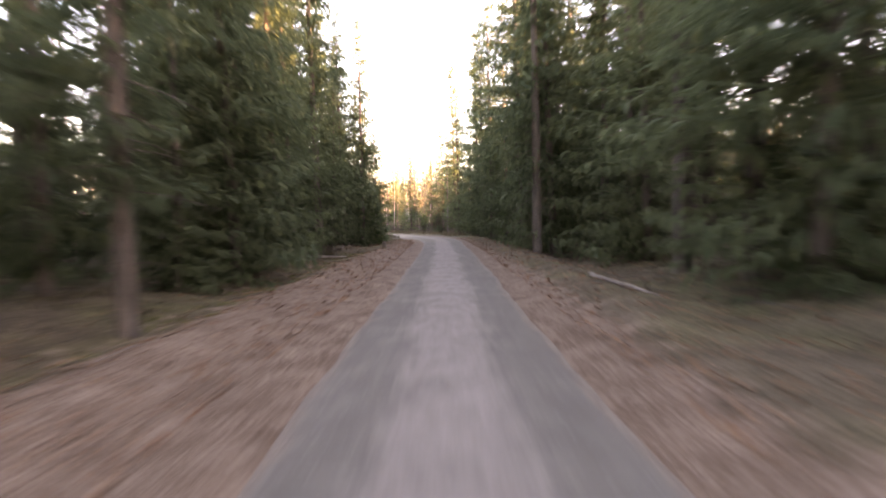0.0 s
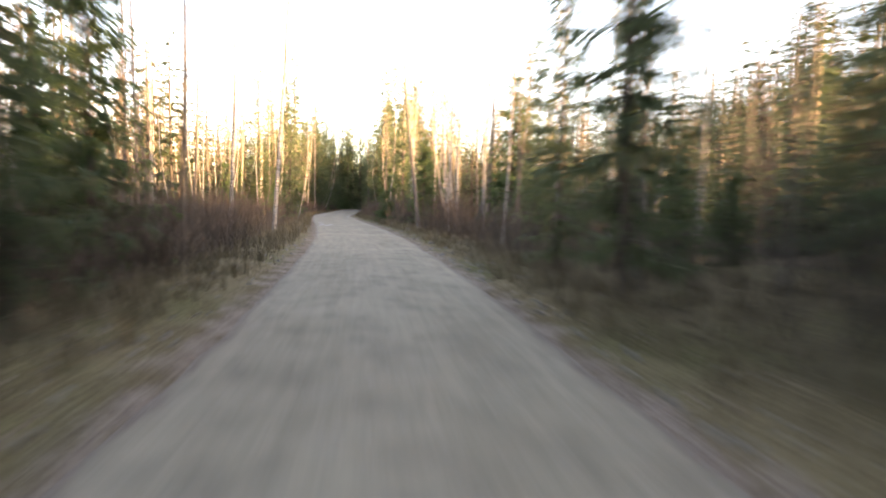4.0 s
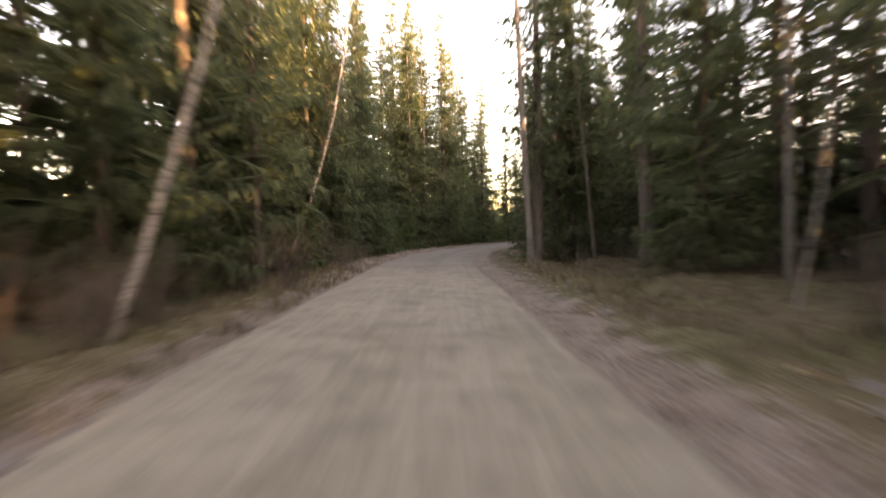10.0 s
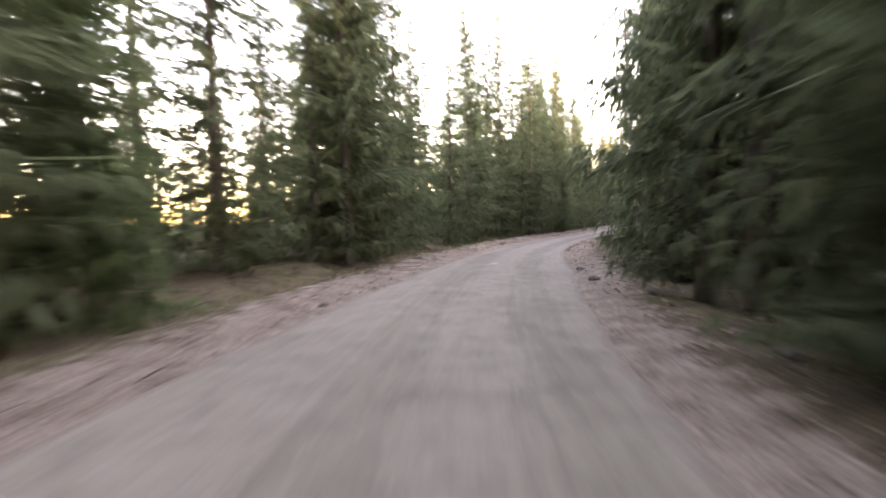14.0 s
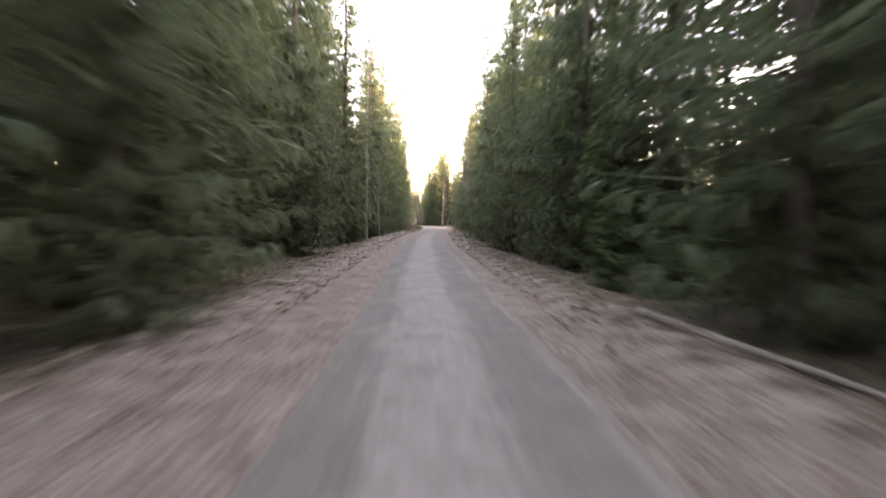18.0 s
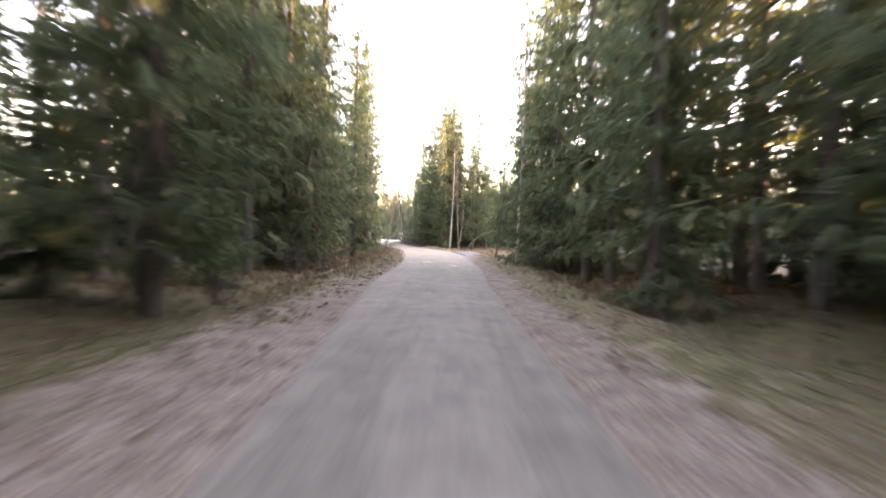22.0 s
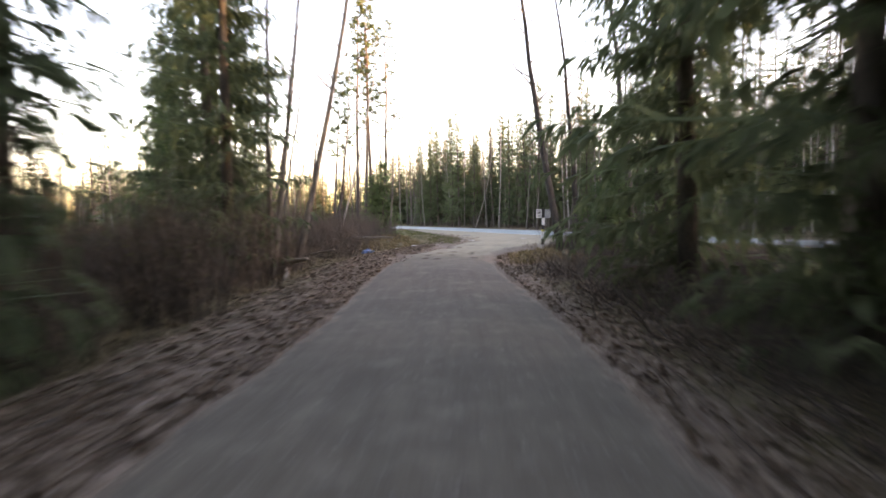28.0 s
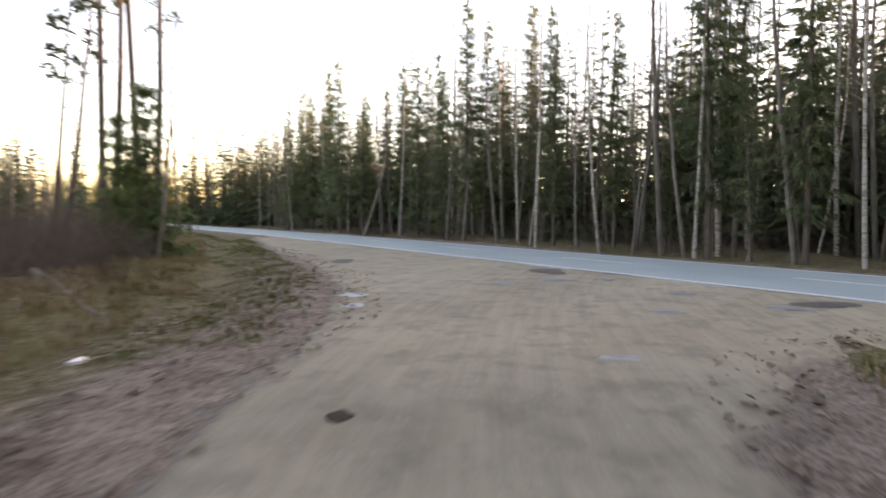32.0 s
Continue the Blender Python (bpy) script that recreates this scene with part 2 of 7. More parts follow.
def gravel_road():
    """Packed gravel: two wheel tracks, paler loose grit between and beside them, as far as the road is worn."""
    m, ns, ls, b = blank("packed_gravel", 0.9, 0.2)
    uv = ns.new("ShaderNodeUVMap")
    uv.uv_map = "lane"
    sep = ns.new("ShaderNodeSeparateXYZ")
    ls.new(uv.outputs[0], sep.inputs[0])
    wob = math_node(ns, ls, "MULTIPLY", math_node(ns, ls, "SUBTRACT", noise_node(ns, ls, 0.5, 3), 0.5), 0.5)
    u = math_node(ns, ls, "ADD", sep.outputs[0], wob)
    off = math_node(ns, ls, "ABSOLUTE", math_node(ns, ls, "SUBTRACT", math_node(ns, ls, "ABSOLUTE", math_node(ns, ls, "SUBTRACT", u, 0.08)), 0.82))
    streak = noise_node(ns, ls, 5.0, 4, 0.6, coord=uv.outputs[0], stretch=(1.3, 0.09, 1))
    streak2 = noise_node(ns, ls, 9.0, 5, 0.65, coord=uv.outputs[0], stretch=(1.0, 0.30, 1))
    patch = noise_node(ns, ls, 0.35, 4, 0.6)
    grit = noise_node(ns, ls, 45.0, 3)
    att = ns.new("ShaderNodeAttribute")
    att.attribute_name = "wear_tone"
    ws = ns.new("ShaderNodeSeparateColor")
    ls.new(att.outputs["Color"], ws.inputs[0])
    track = ramp(ns, ls, math_node(ns, ls, "ADD", off, math_node(ns, ls, "MULTIPLY", math_node(ns, ls, "SUBTRACT", streak, 0.5), 0.5)), [(0.26, (1, 1, 1)), (0.48, (0, 0, 0))])
    tone = math_node(ns, ls, "ADD", math_node(ns, ls, "MULTIPLY", streak, 0.5), math_node(ns, ls, "MULTIPLY", patch, 0.5))
    tan = ramp(ns, ls, tone, [(0.36, (0.208, 0.182, 0.126)), (0.64, (0.310, 0.275, 0.196))])
    grey = ramp(ns, ls, tone, [(0.35, (0.113, 0.104, 0.085)), (0.65, (0.15, 0.138, 0.114))])
    loose = ramp(ns, ls, streak2, [(0.35, (0.184, 0.163, 0.138)), (0.68, (0.25, 0.222, 0.19))])
    # darker gravel, blended in stretch by stretch
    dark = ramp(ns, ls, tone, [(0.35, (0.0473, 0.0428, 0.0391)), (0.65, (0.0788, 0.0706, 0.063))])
    worn = mixed(ns, ls, track, loose, grey)
    col = mixed(ns, ls, ws.outputs[0], tan, worn)
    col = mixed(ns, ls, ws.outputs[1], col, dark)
    col = mixed(ns, ls, math_node(ns, ls, "MULTIPLY", math_node(ns, ls, "SUBTRACT", grit, 0.35), 0.55), col, (0.101, 0.0914, 0.0788))
    # worn blotches a hand or an arm across, and pale pressed stones
    blot = noise_node(ns, ls, 1.9, 5, 0.65)
    col = mixed(ns, ls, ramp(ns, ls, blot, [(0.36, (0.36, 0.36, 0.36)), (0.50, (0, 0, 0))]), col, (0.0819, 0.0725, 0.0617))
    col = mixed(ns, ls, ramp(ns, ls, blot, [(0.55, (0, 0, 0)), (0.70, (0.28, 0.28, 0.28))]), col, (0.265, 0.243, 0.208))
    peb = noise_node(ns, ls, 14.0, 3, 0.7)
    col = mixed(ns, ls, ramp(ns, ls, peb, [(0.60, (0, 0, 0)), (0.70, (0.5, 0.5, 0.5))]), col, (0.29, 0.271, 0.246))
    # litter and loose grit creeping in from the edges
    rim = math_node(ns, ls, "ADD", ws.outputs[2], math_node(ns, ls, "MULTIPLY", math_node(ns, ls, "SUBTRACT", blot, 0.5), 1.6))
    crumbs = ramp(ns, ls, math_node(ns, ls, "ADD", math_node(ns, ls, "MULTIPLY", peb, 0.5), math_node(ns, ls, "MULTIPLY", grit, 0.5)), [(0.34, (0.0756, 0.0567, 0.0441)), (0.5, (0.155, 0.126, 0.098)), (0.66, (0.25, 0.214, 0.175))])
    col = mixed(ns, ls, ramp(ns, ls, rim, [(0.42, (0, 0, 0)), (0.68, (1, 1, 1))]), col, crumbs)
    ls.new(col, b.inputs["Base Color"])
    bump(ns, ls, b, grit, 0.5, 0.012)
    return m


def forest_floor():
    """Litter, moss, dead grass and bare soil, blended by what grows along each stretch."""
    m, ns, ls, b = blank("forest_floor", 0.95, 0.1)
    big = noise_node(ns, ls, 0.35, 5, 0.6)
    mid = noise_node(ns, ls, 2.2, 5, 0.65)
    fine = noise_node(ns, ls, 22.0, 4, 0.65)
    att = ns.new("ShaderNodeAttribute")
    att.attribute_name = "cover"
    ws = ns.new("ShaderNodeSeparateColor")
    ls.new(att.outputs["Color"], ws.inputs[0])
    f = math_node(ns, ls, "ADD", math_node(ns, ls, "MULTIPLY", mid, 0.32), math_node(ns, ls, "MULTIPLY", fine, 0.68))
    soil = ramp(ns, ls, f, [(0.39, (0.0255, 0.0204, 0.0153)), (0.5, (0.0723, 0.0561, 0.0408)), (0.61, (0.153, 0.123, 0.0935))])
    litter = ramp(ns, ls, f, [(0.39, (0.078, 0.058, 0.044)), (0.5, (0.182, 0.146, 0.116)), (0.61, (0.295, 0.25, 0.21))])
    rust = ramp(ns, ls, f, [(0.39, (0.062, 0.037, 0.023)), (0.5, (0.155, 0.104, 0.071)), (0.61, (0.27, 0.2, 0.148))])
    moss = ramp(ns, ls, f, [(0.39, (0.0467, 0.0467, 0.0213)), (0.5, (0.102, 0.102, 0.0425)), (0.61, (0.187, 0.162, 0.0765))])
    straw = ramp(ns, ls, f, [(0.39, (0.0845, 0.065, 0.0325)), (0.5, (0.156, 0.124, 0.065)), (0.61, (0.247, 0.202, 0.111))])
    patch = ramp(ns, ls, math_node(ns, ls, "ADD", math_node(ns, ls, "MULTIPLY", big, 0.7), math_node(ns, ls, "MULTIPLY", mid, 0.3)), [(0.46, (0, 0, 0)), (0.58, (1, 1, 1))])
    floor = mixed(ns, ls, math_node(ns, ls, "MULTIPLY", patch, 0.5), soil, moss)
    grassy = mixed(ns, ls, patch, straw, moss)
    verge = mixed(ns, ls, ws.outputs[2], litter, rust)
    edge = math_node(ns, ls, "ADD", ws.outputs[0], math_node(ns, ls, "MULTIPLY", math_node(ns, ls, "SUBTRACT", mid, 0.5), 1.3))
    edge = ramp(ns, ls, edge, [(0.40, (0, 0, 0)), (0.62, (1, 1, 1))])
    col = mixed(ns, ls, ws.outputs[1], floor, grassy)
    col = mixed(ns, ls, edge, col, verge)
    ls.new(col, b.inputs["Base Color"])
    bump(ns, ls, b, f, 0.9, 0.06)
    return m


def asphalt():
    m, ns, ls, b = blank("old_asphalt", 0.5, 0.5)
    n = noise_node(ns, ls, 0.6, 4)
    g = noise_node(ns, ls, 70.0, 3)
    f = math_node(ns, ls, "ADD", math_node(ns, ls, "MULTIPLY", n, 0.5), math_node(ns, ls, "MULTIPLY", g, 0.5))
    ls.new(ramp(ns, ls, f, [(0.35, (0.19, 0.25, 0.25)), (0.65, (0.27, 0.335, 0.33))]), b.inputs["Base Color"])
    bump(ns, ls, b, g, 0.3, 0.006)
    return m


BIRCH_BARK, PINE_BARK, GRAVEL, FLOOR, ASPHALT = birch_bark(), pine_bark(), gravel_road(), forest_floor(), asphalt()


# ---- mesh helpers ----
class Build:
    """Gathers triangles and tubes and makes one mesh of them."""

    def __init__(self):
        self.v, self.f = [], []

    def face(self, *pts):
        n = len(self.v)
        self.v.extend(tuple(p) for p in pts)
        self.f.append(tuple(range(n, n + len(pts))))

    def tube(self, pts, radii, sides=6, cap=True, phase=0.0):
        pts = [Vector(p) for p in pts]
        n0 = len(self.v)
        for i, (p, r) in enumerate(zip(pts, radii)):
            d = (pts[min(i + 1, len(pts) - 1)] - pts[max(i - 1, 0)]).normalized()
            a = d.orthogonal().normalized() if abs(d.z) < 0.9 else Vector((1, 0, 0)) - d * d.x
            a.normalize()
            c = d.cross(a)
            for k in range(sides):
                w = phase + 2 * math.pi * k / sides
                self.v.append(tuple(p + (a * math.cos(w) + c * math.sin(w)) * r))
        for i in range(len(pts) - 1):
            for k in range(sides):
                a0, a1 = n0 + i * sides + k, n0 + i * sides + (k + 1) % sides
                self.f.append((a0, a1, a1 + sides, a0 + sides))
        if cap:
            e = n0 + (len(pts) - 1) * sides
            self.f.append(tuple(range(e, e + sides)))
            self.f.append(tuple(range(n0 + sides - 1, n0 - 1, -1)))

    def box(self, x0, y0, z0, x1, y1, z1, bevel=0.0):
        bm = bmesh.new()
        bmesh.ops.create_cube(bm, size=1)
        bmesh.ops.transform(bm, matrix=Matrix.Translation(((x0 + x1) / 2, (y0 + y1) / 2, (z0 + z1) / 2)) @ Matrix.Diagonal((x1 - x0, y1 - y0, z1 - z0, 1)), verts=bm.verts)
        if bevel:
            bmesh.ops.bevel(bm, geom=list(bm.edges), offset=bevel, segments=2, affect="EDGES")
        n = len(self.v)
        bm.verts.index_update()
        self.v.extend(tuple(v.co) for v in bm.verts)
        self.f.extend(tuple(n + v.index for v in f.verts) for f in bm.faces)
        bm.free()

    def mesh(self, name, material, smooth=False):
        me = bpy.data.meshes.new(name)
        me.from_pydata(self.v, [], self.f)
        me.materials.append(material)
        if smooth:
            me.polygons.foreach_set("use_smooth", [True] * len(me.polygons))
        return me


def part(name, build, material, parent, label="", smooth=False):
    ob = new(name, build.mesh(name, material, smooth) if isinstance(build, Build) else build)
    ob.parent = parent
    return tagged(ob, label)


rng = random.Random(7)


def rnd(a, b):
    return rng.uniform(a, b)


# ---- the lie of the road ----
def smooth_line(pts, step=0.5):
    """A line through the points at even steps."""
    pts = [Vector((*p, 0)) for p in pts]
    out = []
    for i in range(len(pts) - 1):
        p0, p1, p2, p3 = pts[max(i - 1, 0)], pts[i], pts[i + 1], pts[min(i + 2, len(pts) - 1)]
        n = max(2, int((p2 - p1).length / step))
        for k in range(n):
            u = k / n
            out.append(0.5 * ((2 * p1) + (p2 - p0) * u + (2 * p0 - 5 * p1 + 4 * p2 - p3) * u * u + (3 * p1 - p0 - 3 * p2 + p3) * u ** 3))
    out.append(pts[-1])
    return np.array([(p.x, p.y) for p in out])


drive = [(x, y) for t, x, y, *_ in PATH if t * 2 == int(t * 2) and int(t * 2) % 2 == 0 and t < 32]
LINE = smooth_line([(2, -70), (1.0, -30), *drive[:], (34.3, 376.0), (36.9, 380.2), (41.0, 385.0), (46.5, 389.5)])
seg = np.linalg.norm(np.diff(LINE, axis=0), axis=1)
ARC = np.concatenate([[0], np.cumsum(seg)])
TANG = np.gradient(LINE, axis=0)
TANG /= np.linalg.norm(TANG, axis=1)[:, None]
LEFT = np.stack([-TANG[:, 1], TANG[:, 0]], 1)
START = ARC[np.argmin(np.hypot(LINE[:, 0], LINE[:, 1]))]
ARC = ARC - START          # 0 m is where the drive begins


def arc_at(t):
    rows = PATH
    for a, b in zip(rows, rows[1:]):
        if a[0] <= t <= b[0]:
            u = (t - a[0]) / (b[0] - a[0])
            x, y = a[1] + (b[1] - a[1]) * u, a[2] + (b[2] - a[2]) * u
            return float(ARC[np.argmin((LINE[:, 0] - x) ** 2 + (LINE[:, 1] - y) ** 2)])


def spot(s, lat):
    """The place s metres along the road and lat metres to its right."""
    x = np.interp(s, ARC, LINE[:, 0])
    y = np.interp(s, ARC, LINE[:, 1])
    lx, ly = np.interp(s, ARC, LEFT[:, 0]), np.interp(s, ARC, LEFT[:, 1])
    return float(x - lx * lat), float(y - ly * lat)


MAIN = smooth_line([(54, 250), (51.5, 310), (49.6, 350), (48.1, 375), (47.2, 390), (46.4, 405), (45.2, 420), (41.4, 450), (35.0, 485), (20, 540), (-4, 610), (-36, 690)], 1.0)
FLARES = [smooth_line([(35.2, 377.2), (38.6, 383), (40.6, 389), (41.4, 396), (43.0, 408)]), smooth_line([(35.2, 377.2), (39.5, 381.7), (43.5, 382.6), (47, 378)])]
END = arc_at(31.0)


def clearances(xy):
    """Metres from the edge of the forest road (and its side and way along), of the junction and of the main road."""
    out_d, out_s, out_side = np.empty(len(xy)), np.empty(len(xy)), np.empty(len(xy))
    other = np.full(len(xy), 1e9)
    for i in range(0, len(xy), 4000):
        q = xy[i:i + 4000]
        d2 = (q[:, None, 0] - LINE[None, ::2, 0]) ** 2 + (q[:, None, 1] - LINE[None, ::2, 1]) ** 2
        k = d2.argmin(1) * 2
        out_d[i:i + 4000] = np.sqrt(d2.min(1))
        out_s[i:i + 4000] = ARC[k]
        rel = q - LINE[k]
        out_side[i:i + 4000] = -(rel * LEFT[k]).sum(1)
        o = np.sqrt(((q[:, None, :] - MAIN[None]) ** 2).sum(2).min(1)) - 3.1
        for fl in FLARES:
            o = np.minimum(o, np.sqrt(((q[:, None, :] - fl[None]) ** 2).sum(2).min(1)) - 2.2)
        other[i:i + 4000] = o
    return out_d, out_s, out_side, other


def lump(x, y, scale, seed=0.0):
    return noise.noise(Vector((x * scale + seed, y * scale - seed, seed * 1.7)))


def wave(x, y):
    """Cheap rolling relief, the same for the ground sheet and for what stands on it."""
    return (0.10 * np.sin(0.31 * x + 1.3) * np.cos(0.27 * y + 0.4) + 0.07 * np.sin(0.83 * x - 0.6 * y) + 0.05 * np.sin(1.7 * y + 0.9 * x + 2)
            + 0.035 * np.sin(3.1 * x + 0.7 * y) * np.sin(2.6 * y - x))


def lie(d, other, x, y):
    """Height of the ground from its distance to the roads."""
    e = np.minimum(d - 2.0, other)
    up = np.clip(e / 0.8, 0, 1)
    berm = 0.10 * np.exp(-((e - 0.9) / 0.6) ** 2)
    ditch = -0.22 * np.exp(-((e - 2.6) / 1.0) ** 2)
    far = np.clip((e - 1.0) / 4, 0, 1)
    return np.where(e <= 0, -0.03, -0.03 + 0.03 * up + berm + ditch + far * (0.08 + wave(x, y) * np.clip(2.2 - e / 22, 0.0, 1.3)) + up * wave(x * 1.7, y * 1.7) * 0.25)


def floor_z(x, y):
    d, s, side, o = clearances(np.array([[x, y]]))
    return float(lie(d - bed(s, side), o, np.array([x]), np.array([y]))[0])


# stretches along the road, from the drive's times
class Marks(dict):
    def __missing__(self, t):
        self[t] = arc_at(t)
        return self[t]


S = Marks()


def table(s, pairs):
    return np.interp(s, [S[t] for t, _ in pairs], [v for _, v in pairs])


# half widths of the hard gravel and of the loose litter beside it
HARD = {
    -1: [(0.3, 1.1), (2.3, 1.1), (3.5, 1.5), (5.3, 1.75), (6.3, 2.0), (7.3, 2.1), (8.3, 2.5), (9.3, 2.45), (10.3, 2.85), (11.3, 3.05), (12.3, 3.0), (13.3, 2.85), (14.3, 2.7), (15.3, 1.85), (16.5, 1.25), (18.3, 0.95), (19.3, 1.0), (21.3, 1.2), (22.3, 1.35), (23.4, 2.3), (24.4, 2.4), (25.4, 2.35), (26.4, 2.05), (29.4, 1.9), (31, 1.9)],
    1: [(0.3, 1.25), (2.3, 1.3), (3.5, 1.7), (5.3, 1.9), (7.3, 1.75), (8.3, 1.75), (9.3, 2.2), (10.3, 1.55), (11.3, 1.2), (12.3, 1.15), (13.3, 1.15), (14.3, 1.5), (15.3, 2.1), (16.5, 1.7), (18.3, 1.4), (19.3, 1.4), (21.3, 1.15), (22.3, 1.25), (23.4, 1.2), (24.4, 1.3), (25.4, 1.8), (26.4, 1.5), (29.4, 1.2), (30.6, 1.15), (31, 1.05)]}
LOOSE = {
    -1: [(0, 3.2), (2, 2.2), (3, 1.2), (4, 0.5), (7, 0.4), (10.3, 0.5), (12, 1.0), (13, 1.1), (14, 1.2), (15.3, 1.0), (16.5, 1.6), (18, 2.2), (19.3, 1.6), (21, 2.2), (22.3, 1.6), (23.4, 0.5), (26, 0.5), (28, 0.8), (29.4, 1.0), (31, 1.1)],
    1: [(0, 1.0), (2, 0.9), (3, 0.7), (4, 0.4), (7, 0.35), (9, 0.5), (10.3, 0.8), (11.3, 0.75), (13.3, 0.65), (14.3, 0.8), (15.3, 0.9), (18, 1.6), (19.3, 0.9), (21, 1.2), (22.3, 1.0), (24.4, 0.8), (25.4, 0.5), (26.4, 0.6), (28, 0.4), (30.2, 0.45), (31, 0.5)]}


def half_width(s, side):
    return np.where(np.asarray(side) > 0, table(s, HARD[1]), table(s, HARD[-1]))


def bed(s, side):
    """By how much the road reaches beyond its usual two metres."""
    return np.clip(half_width(s, side) - 1.9, 0, 2)


# ---- ground ----
def cover_of(d, s, side, o):
    """How much litter, grass and rusty leaf lies at a place beside the road."""
    loose = np.where(side > 0, table(s, LOOSE[1]), table(s, LOOSE[-1]))
    e = np.minimum(d - half_width(s, side), o)
    verge = np.clip(1.15 - e / loose * 0.65, 0, 1) * table(s, [(2.5, 1), (4, 0.6), (9, 0.6), (10.3, 0.9), (11, 1), (22.5, 1), (23.5, 0.75), (27, 0.8), (28.5, 1)])
    grassy = table(s, [(0, 0.25), (2.5, 0.2), (4, 0.8), (8, 0.9), (9, 0.55), (11, 0.5), (12, 0.2), (14, 0.2), (16.5, 0.2), (18, 0.05), (21, 0.05), (22.0, 0.5), (24, 0.9), (26, 0.8), (28, 0.3), (30, 0.25), (31, 0.6)])
    grassy = grassy * np.clip(1.4 - e / 9, 0.1, 1)
    rust = table(s, [(0, 0.9), (2.5, 0.7), (4, 0.2), (14, 0.1), (18, 0.2), (22, 0.2), (26, 0.4), (31, 0.2)])
    return verge, grassy, rust


def relief(x, y):
    return min(0.1, max(-0.03, 0.01 + 0.05 * lump(x, y, 1.1, 2) + 0.035 * lump(x, y, 3.1, 4)))


def verge_strip(side):
    """The loose edge of the road, finer than the wide ground: grit, leaves and small humps."""
    rows = np.arange(0, int(np.argmin(abs(ARC - (END + (5.6 if side > 0 else -0.5))))))
    us = np.concatenate([np.linspace(-0.14, 2.2, 14), np.linspace(2.5, 3.8, 5)])
    half = half_width(ARC[rows], np.full(len(rows), side))
    lat = np.minimum(half[:, None] + us[None], 5.0 - (us[-1] - us)[None] * 0.02)
    xy = (LINE[rows][:, None] - LEFT[rows][:, None] * (side * lat)[:, :, None]).reshape(-1, 2)
    d, s, sd, o = clearances(xy)
    d = lat.ravel()
    s, sd = np.repeat(ARC[rows], len(us)), np.full(len(d), float(side))
    z = lie(d - bed(s, sd), o, xy[:, 0], xy[:, 1]) + 0.012
    out = np.tile(us, len(rows))
    z += np.array([relief(x, y) for x, y in xy]) * np.clip(out / 0.35, 0, 1) * np.clip(o / 0.5, 0, 1)
    if side > 0:
        z -= 0.16 * np.clip(np.minimum(s - S[25] - 0.3, S[25] + 9.6 - s), 0, 1) * (d < 4.4 - 0.24 * (s - S[25]))
        mouth = np.clip((s - END + 2.5) / 1.5, 0, 1)
        z -= 0.02 * mouth * np.clip(1 - out / 0.5, 0, 1)
    z = np.where(out < 0, -0.06, z) - 0.2 * np.clip((d - 4.5) / 0.4, 0, 1)
    n, m = len(rows), len(us)
    idx = np.arange(n * m).reshape(n, m)
    quads = np.column_stack([idx[:-1, :-1].ravel(), idx[:-1, 1:].ravel(), idx[1:, 1:].ravel(), idx[1:, :-1].ravel()])
    if side < 0:
        quads = quads[:, ::-1]
    me = bpy.data.meshes.new("verge")
    me.from_pydata(np.column_stack([xy, z]).tolist(), [], quads.tolist())
    cover = np.column_stack([*cover_of(d, s, sd, o), np.ones(len(d))])
    me.color_attributes.new("cover", "FLOAT_COLOR", "POINT").data.foreach_set("color", cover.ravel())
    me.polygons.foreach_set("use_smooth", [True] * len(me.polygons))
    me.materials.append(FLOOR)
    return tagged(new("verge", me), "road verge of loose grit, leaf litter and needles", "verge", kind="structure")


